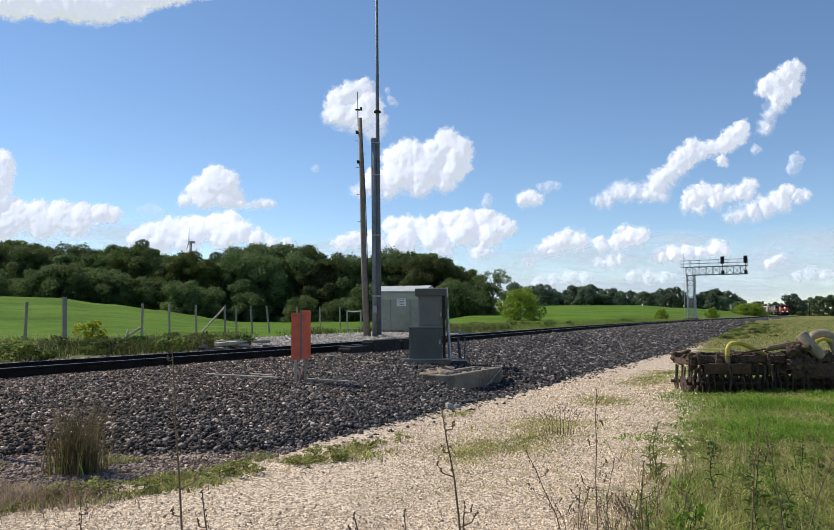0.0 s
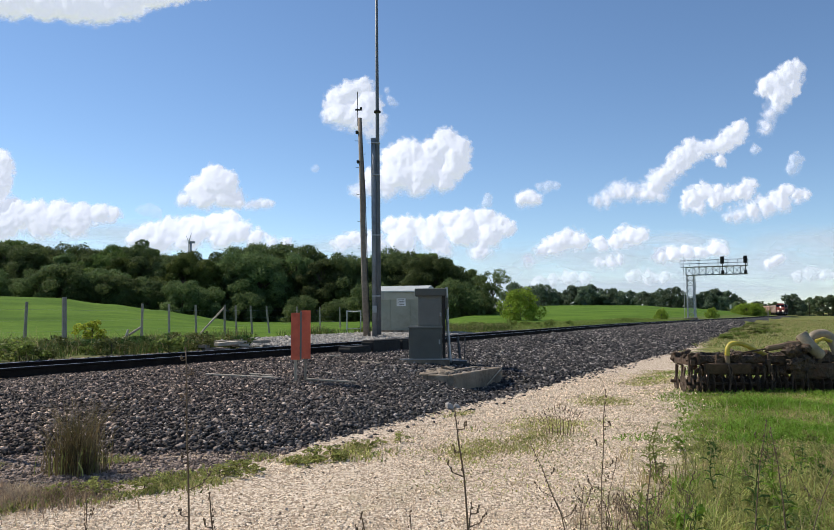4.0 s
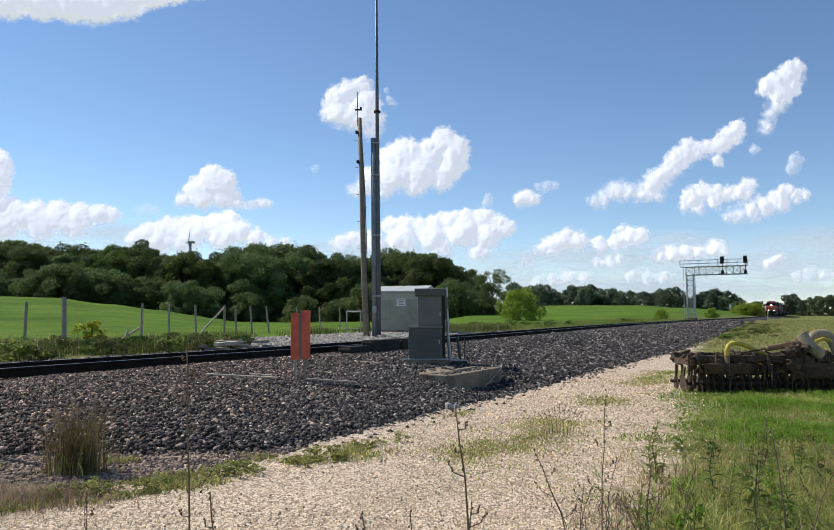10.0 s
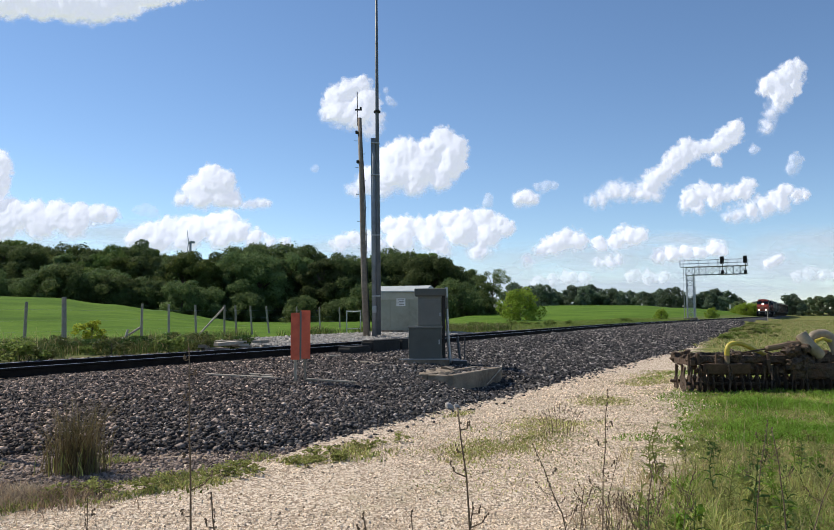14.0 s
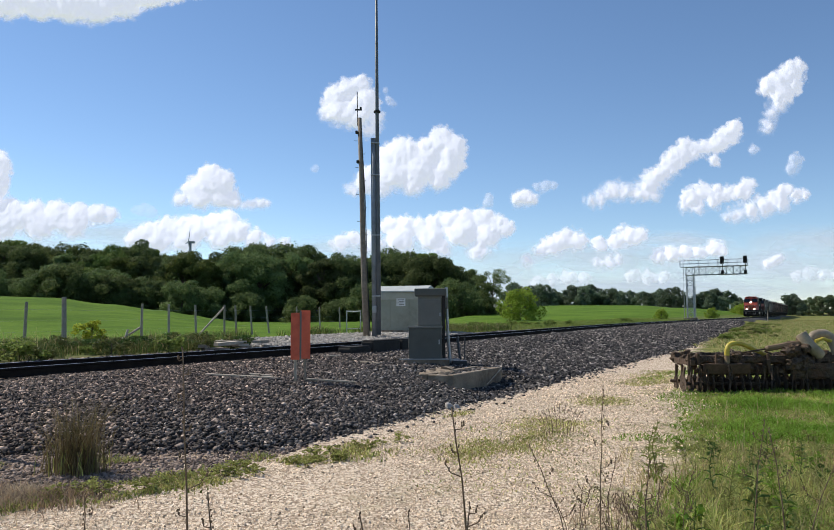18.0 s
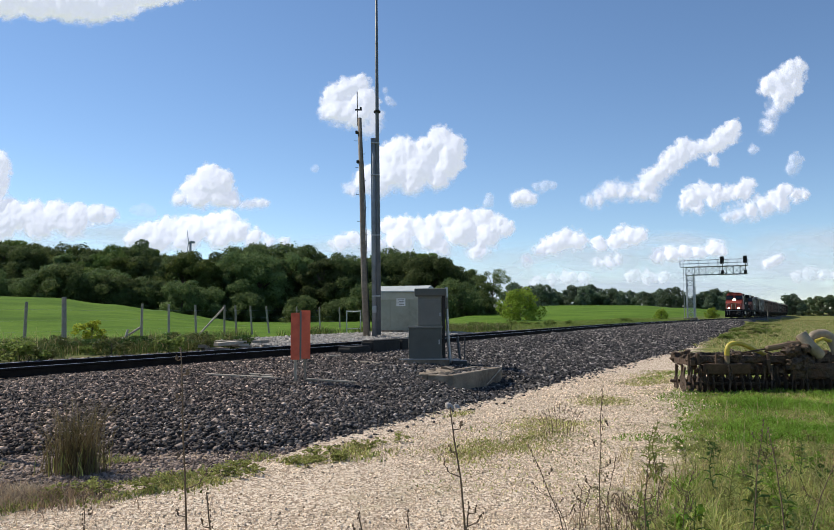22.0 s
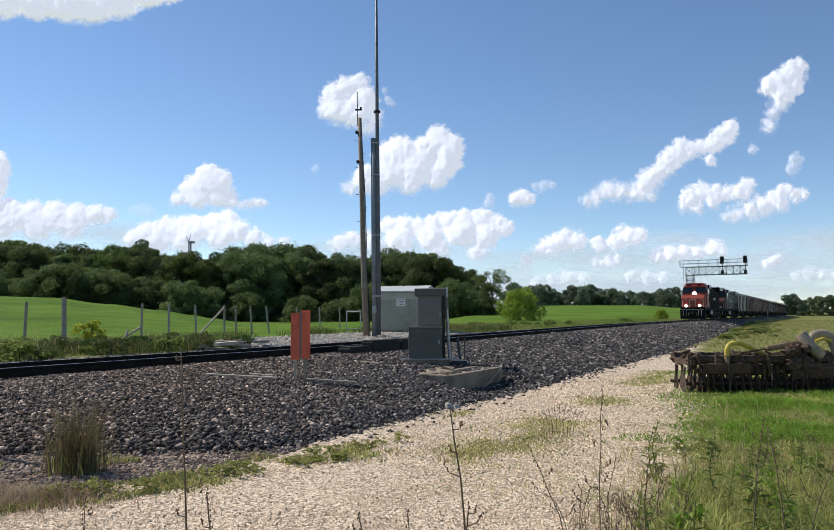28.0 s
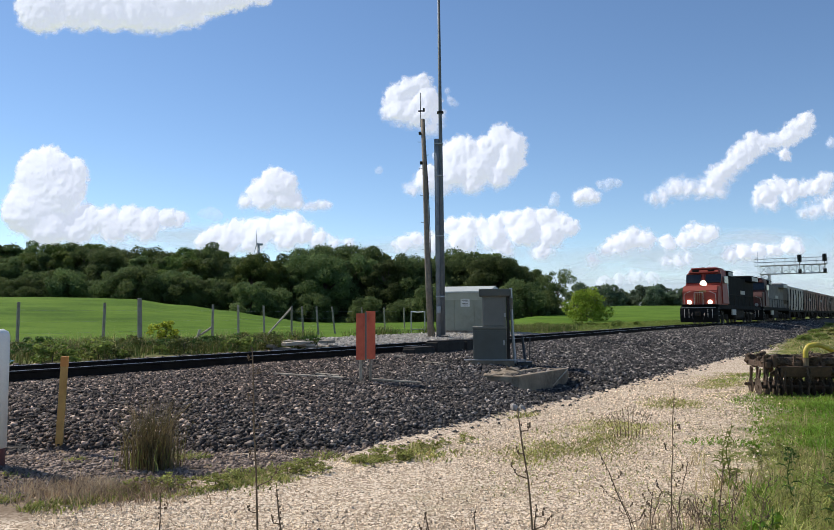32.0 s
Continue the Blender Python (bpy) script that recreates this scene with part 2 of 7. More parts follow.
def ground_material():
    m, t, b = nt_of("ground_surface")
    co = t.nodes.new("ShaderNodeTexCoord").outputs["Object"]
    sep = t.nodes.new("ShaderNodeSeparateXYZ")
    t.links.new(co, sep.inputs[0])
    d = maths(t, "ADD", maths(t, "MULTIPLY", sep.outputs[0], N.x), maths(t, "MULTIPLY", sep.outputs[1], N.y))
    s = maths(t, "ADD", maths(t, "MULTIPLY", sep.outputs[0], U.x), maths(t, "MULTIPLY", sep.outputs[1], U.y))
    big, mid, fine = noise_tex(t, co, 0.55, 4), noise_tex(t, co, 3.2, 4), noise_tex(t, co, 45.0, 3)
    vor = node(t, "ShaderNodeTexVoronoi", Scale=46.0)
    t.links.new(co, vor.inputs["Vector"])
    grain = ramp(t, vor.outputs["Color"], [(0.28, (0.24, 0.175, 0.12)), (0.5, (0.5, 0.395, 0.285)), (0.72, (0.78, 0.66, 0.52))])
    gravel = mixc(t, ramp(t, mid, [(0.35, (0, 0, 0)), (0.7, (0.4, 0.4, 0.4))]), grain, (0.5, 0.4, 0.3))
    dirt = ramp(t, mid, [(0.3, (0.11, 0.075, 0.05)), (0.7, (0.24, 0.18, 0.125))])
    gr_n = noise_tex(t, co, 0.9, 5, 0.65)
    grass = ramp(t, maths(t, "ADD", maths(t, "MULTIPLY", maths(t, "ADD", mid, gr_n), 0.35), maths(t, "MULTIPLY", fine, 0.3)), [(0.37, (0.07, 0.09, 0.024)), (0.5, (0.15, 0.165, 0.046)), (0.62, (0.36, 0.29, 0.13))])
    mp = t.nodes.new("ShaderNodeMapping")
    mp.inputs["Scale"].default_value = (0.7, 1.0, 1.0)
    t.links.new(co, mp.inputs["Vector"])
    field_n = noise_tex(t, mp.outputs[0], 0.16, 7, 0.68)
    field = ramp(t, maths(t, "ADD", maths(t, "MULTIPLY", field_n, 0.7), maths(t, "MULTIPLY", mid, 0.3)), [(0.38, (0.055, 0.108, 0.014)), (0.5, (0.09, 0.16, 0.02)), (0.63, (0.135, 0.215, 0.032))])
    # the walk of gravel, its grassy right edge, and the far field, with ragged edges
    wob = maths(t, "MULTIPLY", maths(t, "SUBTRACT", maths(t, "ADD", maths(t, "MULTIPLY", big, 0.7), maths(t, "MULTIPLY", mid, 0.3)), 0.5), 5.0)
    dd = maths(t, "ADD", d, wob)
    is_path = maths(t, "DIVIDE", maths(t, "SUBTRACT", dd, maths(t, "ADD", maths(t, "MULTIPLY", s, 0.122), 0.3)), 0.5, True)
    patch = ramp(t, maths(t, "ADD", maths(t, "MULTIPLY", big, 0.6), maths(t, "MULTIPLY", mid, 0.4)), [(0.53, (0, 0, 0)), (0.62, (0.7, 0.7, 0.7))])
    near_edge = maths(t, "DIVIDE", maths(t, "SUBTRACT", 4.2, d), 1.6, True)
    col = mixc(t, maths(t, "MULTIPLY", patch, near_edge), gravel, grass)
    col = mixc(t, maths(t, "DIVIDE", maths(t, "SUBTRACT", dd, 5.75), 0.7, True), col, mixc(t, 0.12, dirt, gravel))
    col = mixc(t, is_path, grass, col)
    over = maths(t, "DIVIDE", maths(t, "SUBTRACT", d, 17.0), 2.0, True)
    col = mixc(t, over, col, mixc(t, 0.35, field, dirt))
    col = mixc(t, maths(t, "DIVIDE", maths(t, "SUBTRACT", d, 23.0), 3.0, True), col, field)
    # the bank of grass beside the far track
    bank = maths(t, "MULTIPLY", maths(t, "DIVIDE", maths(t, "SUBTRACT", s, 46.0), 8.0, True), maths(t, "SUBTRACT", 1.0, over))
    col = mixc(t, bank, col, grass)
    t.links.new(col, b.inputs["Base Color"])
    b.inputs["Roughness"].default_value = 0.95
    b.inputs["Specular IOR Level"].default_value = 0.04
    bump(t, b, maths(t, "ADD", maths(t, "MULTIPLY", vor.outputs["Distance"], 1.6), mid), 0.3, 0.02)
    return m


M_GROUND = ground_material()
M_BALLAST_BED = mat("ballast_bed", (0.02, 0.018, 0.016), (0.07, 0.062, 0.056), 9.0, 0.95, 0, 0.9, 0.05, 22.0)
M_STONE = stone_mat("ballast_stone", "ShaderNodeNewGeometry", "Random Per Island")
build_ground()


# ---- track ----
def rail_profile():
    return [(-0.07, 0), (0.07, 0), (0.07, 0.012), (0.012, 0.03), (0.012, 0.13), (0.036, 0.142), (0.036, 0.172), (0.026, 0.18), (-0.026, 0.18), (-0.036, 0.172), (-0.036, 0.142),
            (-0.012, 0.13), (-0.012, 0.03), (-0.07, 0.012)]


CURVE_S = 352.0


def track_heading(s):
    """Straight, then a bend to the left far off, and back behind the bushes."""
    a = TH - 0.25 * smooth01((s - CURVE_S) / 52)
    return a + 0.235 * smooth01((s - 415) / 90)


FAR_TRACK = [at_sd(CURVE_S, D_TRACK)]
for _i in range(220):
    _h = track_heading(CURVE_S + 2 * _i + 1)
    FAR_TRACK.append(FAR_TRACK[-1] + Vector((math.sin(_h), math.cos(_h), 0)) * 2)


def track_point(s, off=0.0):
    """The track's middle line. Returns the place and the heading away from the walk."""
    if s <= CURVE_S:
        return at_sd(s, D_TRACK + off), TH
    h = track_heading(s)
    k = min((s - CURVE_S) / 2, len(FAR_TRACK) - 1.001)
    p = FAR_TRACK[int(k)].lerp(FAR_TRACK[int(k) + 1], k - int(k))
    return p + Vector((-math.cos(h), math.sin(h), 0)) * off, h


def build_track():
    prof = rail_profile()
    stations = [-60, 0, 18, 24, 30, 36, 42, 48, 54, 60, 66, 120, 200, 280, CURVE_S] + [CURVE_S + 8 * i for i in range(1, 42)]
    for side in (-0.755, 0.755):
        for nm, pr, mt, lift in (("rail", prof, M_RAIL, 0), ("rail_head", [(-0.024, 0.1805), (0.024, 0.1805), (0.022, 0.184), (-0.022, 0.184)], M_RAILTOP, 0)):
            bm = bm_new()
            prev = None
            for s in stations:
                p, h = track_point(s, side)
                nn = Vector((-math.cos(h), math.sin(h), 0))
                ring = [bm.verts.new(p + nn * y + Vector((0, 0, TIE_Z + grade(s) + z - 0.003))) for y, z in pr]
                if prev:
                    for i in range(len(pr)):
                        bm.faces.new((prev[i], ring[i], ring[(i + 1) % len(pr)], prev[(i + 1) % len(pr)]))
                prev = ring
            bmesh.ops.recalc_face_normals(bm, faces=bm.faces[:])
            if nm == "rail":
                rail = part("rail", bm, mt)
                tagged(rail, "dark rusty steel rail with a polished running top", "rail", "rails of the track")
            else:
                part("running_surface", bm, mt, rail, "polished steel running surface")
    # sleepers, only a little of each shows above the stones
    bm = box(bm_new(), (0, 0, 0), (2.6, 0.23, 0.18), bev=0.012)
    me = bpy.data.meshes.new("sleeper")
    bm.to_mesh(me)
    bm.free()
    me.materials.append(M_TIE)
    bed = build_ballast()
    for i in range(300):
        s = -22 + i * 0.55
        ob = new("sleeper", me)
        ob.parent = bed
        ob.matrix_basis = Matrix.Translation(at_sd(s, D_TRACK, TIE_Z + grade(s) - 0.125)) @ pose(0, 0, 0, 0, 0, 90 + TRACK_TURN - 90 + random.uniform(-0.6, 0.6))


def ballast_z(s, d):
    x, y = U.x * s + N.x * d, U.y * s + N.y * d
    edge = smooth01((d - toe(s)) / 0.5)
    z = ground_z(x, y) + 0.06 * edge - 0.04
    z += 0.035 * noise.noise((x * 0.7, y * 0.7, 3.0)) * edge
    z -= 0.03 * smooth01((d - 12.7) / 0.5) * smooth01((17.0 - d) / 0.5)
    # dug out before the concrete box
    z -= 0.2 * smooth01((s - 13.4) / 0.6) * smooth01((17.2 - s) / 0.8) * smooth01((d - 5.5) / 0.6) * smooth01((7.0 - d) / 0.15)
    return z


def build_ballast():
    ss = list(np.arange(-40, 40, 0.5)) + list(np.arange(40, CURVE_S, 3.0))
    nd = 44
    vs, qs = [], []
    for s in ss:
        t0 = toe(s) - 0.25 + 0.4 * noise.noise((s * 0.5, 7.0, 0.0))
        for j in range(nd):
            d = t0 + (17.6 - t0) * j / (nd - 1)
            p = at_sd(s, d)
            z = ballast_z(s, d)
            if j == 0 or j == nd - 1:
                z -= 0.12
            vs.append((p.x, p.y, z))
    for i in range(len(ss) - 1):
        for j in range(nd - 1):
            a = i * nd + j
            qs.append((a, a + nd, a + nd + 1, a + 1))
    ob = mesh_np("ballast", np.array(vs), np.array(qs), M_BALLAST_BED, smooth=True)
    return tagged(ob, "dark grey crushed stone ballast bank under the track", "ballast", kind="structure")


build_track()


# ---- beyond the track: masts, pole, hut ----
def ground_at(x, y):
    return Vector((x, y, ground_z(x, y)))


def build_wood_pole():
    b = ground_at(-2.45, 36.6)
    t = thing("utility_pole", Matrix.Translation(b), "tall weathered wooden pole with step pegs and an antenna on top", "pole")
    top = Vector((-0.38, 0.25, 10.95))
    line = [Vector((0, 0, -0.3)), Vector((-0.16, 0.08, 3.5)), Vector((-0.25, 0.16, 7.2)), top]
    part("shaft", tube(bm_new(), line, [0.155, 0.14, 0.125, 0.10], 12), M_POLEWOOD, t, smooth=True)
    bm = bm_new()
    tube(bm, [top + Vector((-0.10, 0, -0.4)), top + Vector((-0.12, 0, 1.35))], 0.022, 6)
    part("antenna_rod", bm, M_DARKSTEEL, t, "thin dark antenna rod")
    bm = bm_new()
    box(bm, top + Vector((-0.06, 0, 0.42)), (0.34, 0.06, 0.07), bev=0.015)
    box(bm, top + Vector((0.06, 0, 0.48)), (0.1, 0.1, 0.16), bev=0.02)
    part("antenna_mount", bm, M_DARKSTEEL, t)
    for i in range(12):
        k = 2.3 + i * 0.68
        f = k / 10.95
        p = Vector((-0.42 * f ** 0.9, 0.25 * f, k))
        side = -1 if i % 2 else 1
        part("step_peg", tube(bm_new(), [p + Vector((side * 0.1, 0, 0)), p + Vector((side * 0.24, 0, 0)), p + Vector((side * 0.24, 0, 0.04))], 0.012, 5), M_DARKSTEEL, t)
    bm = bm_new()
    tube(bm, [Vector((0.17, -0.02, 0)), Vector((0.02, 0.05, 3.5)), Vector((-0.09, 0.1, 7.0)), Vector((-0.3, 0.2, 10.6))], 0.025, 6)
    part("cable", bm, M_BLACK, t, "black cable clipped to the pole")
    for zz, xx in ((10.2, -0.52), (8.7, -0.46)):
        part("clamp", box(bm_new(), (xx, 0.15, zz), (0.12, 0.2, 0.14), bev=0.02), M_DARKSTEEL, t)


def build_mast():
    b = ground_at(-1.93, 36.6)
    t = thing("radio_mast", Matrix.Translation(b), "tall grey galvanised steel mast with a thin upper tube", "mast")
    lean = -0.0068
    part("upper_tube", tube(bm_new(), [(0.07 + lean * z, 0, z) for z in (0.1, 6, 12, 19.5)], [0.125, 0.115, 0.085, 0.05], 12), M_MAST, t, "slender dark steel tube", True)
    part("lower_tube", tube(bm_new(), [(-0.13 + lean * z, 0, z) for z in (0.05, 5, 9.85)], [0.125, 0.125, 0.125], 12), M_LOWMAST, t, "thick galvanised lower tube", True)
    part("collar", tube(bm_new(), [(0.07 + lean * 11.2, 0, 11.15), (0.07 + lean * 11.2, 0, 11.24)], 0.17, 12), M_DARKSTEEL, t)
    for z in (2.0, 5.0, 8.0, 9.6):
        part("bracket", box(bm_new(), (-0.03 + lean * z, 0, z), (0.42, 0.3, 0.07), bev=0.01), M_STEEL, t)
    part("junction_box", box(bm_new(), (-0.13, -0.17, 1.35), (0.2, 0.12, 0.34), bev=0.015), M_STEEL, t)
    for x in (-0.14, 0.2):
        part("base_plate", box(bm_new(), (x, 0, 0.03), (0.42, 0.42, 0.06), bev=0.01), M_DARKSTEEL, t)


def build_hut():
    c = ground_at(-0.66, 44.5)
    m = Matrix.Translation(c) @ pose(0, 0, 0, 0, 0, TRACK_TURN + 12)
    t = thing("signal_hut", m, "pale grey-green metal equipment hut with a shallow pitched roof", "hut")
    w, dd, h = 2.95, 2.4, 2.24
    part("body", box(bm_new(), (0, 0, 0.12 + h / 2), (w, dd, h), bev=0.03), M_HUT, t)
    part("foundation", box(bm_new(), (0, 0, 0.05), (w + 0.1, dd + 0.1, 0.22), bev=0.02), M_CONCRETE, t)
    bm = prism(bm_new(), [(-dd / 2 - 0.12, 0), (dd / 2 + 0.12, 0), (dd / 2 + 0.12, 0.08), (0, 0.42), (-dd / 2 - 0.12, 0.08)], -w / 2 - 0.12, w / 2 + 0.12)
    r = part("roof", bm, M_HUTROOF, t, "pale metal roof")
    r.location = (0, 0, h + 0.1)
    for i in range(2):
        x = -w / 2 + 0.9 + i * 1.2
        part("panel_seam", box(bm_new(), (x, -dd / 2 - 0.012, 0.15 + h / 2), (0.03, 0.02, h - 0.1)), M_HUT, t)
    part("fascia", box(bm_new(), (0, -dd / 2 - 0.014, h - 0.12), (w - 0.04, 0.02, 0.4), bev=0.006), M_FASCIA, t, "paler sheet metal band under the roof")
    pl = part("notice_plate", box(bm_new(), (0.1, -dd / 2 - 0.02, 1.76), (0.55, 0.02, 0.45), bev=0.005), M_WHITE, t, "white notice plate with dark lines")
    for i in range(4):
        part("text_bar", box(bm_new(), (0.1 + 0.05 * (i % 2), -dd / 2 - 0.034, 1.9 - 0.09 * i), (0.36 - 0.06 * (i % 2), 0.006, 0.035)), M_CASE, pl)
    part("vent", box(bm_new(), (-1.25, -dd / 2 - 0.06, 2.02), (0.22, 0.12, 0.16), bev=0.02), M_BLACK, t)
    part("conduit", tube(bm_new(), [(-1.0, -dd / 2 - 0.03, 1.95), (-1.0, -dd / 2 - 0.03, 2.4)], 0.02, 6), M_STEEL, t)


def build_stand():
    """The small pale tube frame beside the pole."""
    b = ground_at(-3.84, 45.5)
    t = thing("tube_frame", Matrix.Translation(b), "small pale galvanised tube frame standing in the grass", "frame")
    for x in (-0.42, 0.42):
        part("post", tube(bm_new(), [(x, 0, -0.1), (x, 0, 1.32)], 0.036, 8), M_STEEL, t)
    part("top_bar", tube(bm_new(), [(-0.42, 0, 1.28), (0, 0, 1.24), (0.42, 0, 1.28)], 0.035, 8), M_WHITE, t, "pale top bar")
    part("lower_bar", tube(bm_new(), [(-0.42, 0, 0.2), (0.42, 0, 0.2)], 0.03, 8), M_STEEL, t)


def build_pad():
    """Pale gravel pad round the masts."""
    ss = np.linspace(0, 1, 40)
    vs, qs = [], []
    for i, a in enumerate(ss):
        for j, b in enumerate(ss):
            s, d = 20.3 + 20 * a, 17.3 + 6.8 * b
            d += 0.9 * noise.noise((s * 0.2, 2.0, 0)) * b
            p = at_sd(s, d)
            edge = min(a, b, 1 - a, 1 - b) * 8
            vs.append((p.x, p.y, ground_z(p.x, p.y) + 0.05 * min(1, edge) - 0.025 + 0.02 * noise.noise((p.x * 2, p.y * 2, 0))))
    for i in range(39):
        for j in range(39):
            k = i * 40 + j
            qs.append((k, k + 40, k + 41, k + 1))
    tagged(mesh_np("gravel_pad", np.array(vs), np.array(qs), M_PAD, smooth=True), "pale crushed gravel pad beside the track", "gravel", kind="structure")


M_PAD = mat("pad_gravel", (0.17, 0.155, 0.14), (0.36, 0.33, 0.295), 3.0, 0.95, 0, 0.8, 0.04, 26.0)
build_pad()
build_wood_pole()
build_mast()
build_hut()
build_stand()


# ---- between walk and track: cases, box, marker ----
def build_signal_case():
    p = Vector((0.335, 20.0, 0))
    s, d = sd_of(p.x, p.y)
    p.z = ballast_z(s, d)
    t = thing("signal_case", Matrix.Translation(p) @ pose(0, 0, 0, 0, 0, -2), "dark grey steel signal case in two stacked cabinets", "signal case")
    part("plinth", box(bm_new(), (-0.03, 0, 0.02), (1.12, 0.75, 0.2), bev=0.015), M_CONCRETE, t, "concrete plinth")
    lo = part("lower_cabinet", box(bm_new(), (-0.1, 0, 0.53), (0.88, 0.62, 0.86), bev=0.02), M_CASE_LO, t)
    part("lid", box(bm_new(), (-0.1, -0.01, 0.97), (0.92, 0.66, 0.05), bev=0.01), M_CASE, lo)
    part("door_panel", box(bm_new(), (-0.1, -0.318, 0.52), (0.8, 0.02, 0.76), bev=0.008), M_CASE_LO, lo)
    part("latch", box(bm_new(), (0.27, -0.34, 0.58), (0.04, 0.03, 0.12), bev=0.008), M_STEEL, lo)
    up = part("upper_cabinet", box(bm_new(), (0.02, 0.05, 1.4), (0.64, 0.55, 0.84), bev=0.02), M_CASE, t)
    part("door_panel", box(bm_new(), (0.0, -0.235, 1.36), (0.54, 0.02, 0.68), bev=0.008), M_CASE, up)
    part("hood", box(bm_new(), (0.04, 0.03, 1.89), (0.84, 0.7, 0.2), bev=0.025), M_CASE_LO, up)
    part("hasp", box(bm_new(), (0.3, -0.24, 1.3), (0.05, 0.04, 0.1), bev=0.008), M_STEEL, up)
    # dark post for the narrow dark strip right of the cabinets
    part("dark_post", box(bm_new(), (0.385, -0.2, 1.02), (0.08, 0.1, 1.75), bev=0.01), M_DARKSTEEL, t, "narrow dark steel post at the right edge of the cabinets")
    pst = part("side_post", tube(bm_new(), [(0.56, -0.05, -0.05), (0.49, -0.02, 0.95), (0.46, 0, 2.02)], 0.04, 8), M_STEEL, t, "grey steel post beside the cabinets")
    part("padlock", box(bm_new(), (0.5, -0.08, 1.1), (0.06, 0.05, 0.09), bev=0.012), M_STEEL, pst)
    part("bracket", box(bm_new(), (0.46, 0.0, 1.6), (0.1, 0.12, 0.3), bev=0.015), M_CASE, pst)
    part("base_plate", box(bm_new(), (0.02, -0.35, 0.13), (1.6, 0.08, 0.025), bev=0.005), M_STEEL, t, "pale steel edge strip")
    # cable chute behind the post
    bm = bm_new()
    tube(bm, [(0.75, 0.1, 0.72), (0.78, 0.05, 0.45), (0.82, -0.05, 0.1)], 0.035, 8)
    tube(bm, [(0.95, 0.1, 0.68), (0.93, 0.0, 0.1)], 0.02, 6)
    part("cable", bm, M_BLACK, t, "black cables behind the post")
    part("footing", box(bm_new(), (0.8, -0.1, 0.02), (0.4, 0.3, 0.12), bev=0.02), M_BLACK, t)


def build_switch_boxes():
    """Low dark boxes at the near rail."""
    for s, w, h, name in ((19.8, 1.15, 0.36, "track_circuit_box"), (21.35, 1.7, 0.5, "switch_machine"), (22.85, 1.0, 0.5, "track_circuit_box")):
        z = ballast_z(s, 12.5) - 0.16
        t = thing(name, Matrix.Translation(at_sd(s - 0.75, 12.5, z)) @ pose(0, 0, 0, 0, 0, 90 + TRACK_TURN), "low dark steel box bolted beside the rail", "track box", "boxes beside the rail")
        part("body", box(bm_new(), (0, 0, h / 2), (w, 0.45, h), bev=0.03), M_DARKSTEEL, t)
        part("lid", box(bm_new(), (0, 0, h + 0.02), (w * 0.94, 0.42, 0.05), bev=0.015), M_DARKSTEEL, t)
        part("rod", tube(bm_new(), [(w / 2, 0, 0.08), (w / 2 + 0.35, 0.1, 0.05)], 0.025, 6), M_DARKSTEEL, t)


M_RUBBLE = mat("rubble", (0.06, 0.048, 0.038), (0.2, 0.16, 0.125), 9.0, 0.95, 0, 0.9, 0.04, 30.0)


def build_concrete_box():
    p = Vector((1.077, 17.04, -0.03))
    t = thing("concrete_trough", Matrix.Translation(p) @ pose(0, 0, 0, 0, 0, 90 + TRACK_TURN), "stained open concrete cable box half buried in ballast", "concrete box")
    L, W, H = 2.7, 0.62, 0.455
    part("front_wall", box(bm_new(), (0, -W / 2, H / 2 - 0.08), (L, 0.14, H), bev=0.02), M_CONCRETE, t)
    part("back_wall", box(bm_new(), (0, W / 2, H / 2 - 0.08), (L, 0.14, H), bev=0.02), M_CONCRETE, t)
    part("end_wall", box(bm_new(), (-L / 2 + 0.07, 0, H / 2 - 0.09), (0.14, W - 0.14, H), bev=0.02), M_CONCRETE, t)
    part("end_wall", box(bm_new(), (L / 2 - 0.07, 0, H / 2 - 0.09), (0.14, W - 0.14, H), bev=0.02), M_CONCRETE, t)
    bm = bm_new()
    bmesh.ops.create_grid(bm, x_segments=14, y_segments=10, size=0.5, matrix=Matrix.Translation((0, 0, 0.31)) @ Matrix.Diagonal((L - 0.26, W - 0.12, 1, 1)))
    for v in bm.verts:
        v.co.z += 0.07 * noise.noise(v.co * 5) + 0.035 * noise.noise(v.co * 14)
    part("rubble_fill", bm, M_RUBBLE, t, "brown rubble filling the box")
    stick = tagged(part("stick", tube(bm_new(), [(1.6, 17.1, 0.02), (2.03, 18.0, 0.32)], [0.012, 0.016], 6), M_PLANK), "pale bare stick leaning on the concrete box", "stick")
    g = random.Random(12)
    for i in range(34):
        r = g.uniform(0.05, 0.13) if i > 5 else g.uniform(0.14, 0.2)
        bm = bm_new()
        bmesh.ops.create_icosphere(bm, subdivisions=1, radius=r)
        for v in bm.verts:
            q = v.co / r
            v.co = Vector((v.co.x * 1.35, v.co.y, v.co.z * 0.5)) * (1 + 0.6 * noise.noise(q * 1.3 + Vector((i * 4.0, 0, 0))) + 0.5 * noise.noise(q * 3.4 + Vector((0, i * 3.0, 0))))
        x, y = 0.18 + 0.62 * g.random(), 16.2 + 1.2 * g.random()
        s, d = sd_of(x, y)
        ob = tagged(part("concrete_lump", bm, M_CONCRETE), "broken stained concrete lump lying on the ballast", "rubble", "broken concrete")
        ob.matrix_basis = Matrix.Translation((x, y, ballast_z(s, d) + 0.05 + 0.18 * (x - 0.1))) @ pose(0, 0, 0, g.uniform(-14, 14), g.uniform(-14, 14), g.uniform(0, 360))


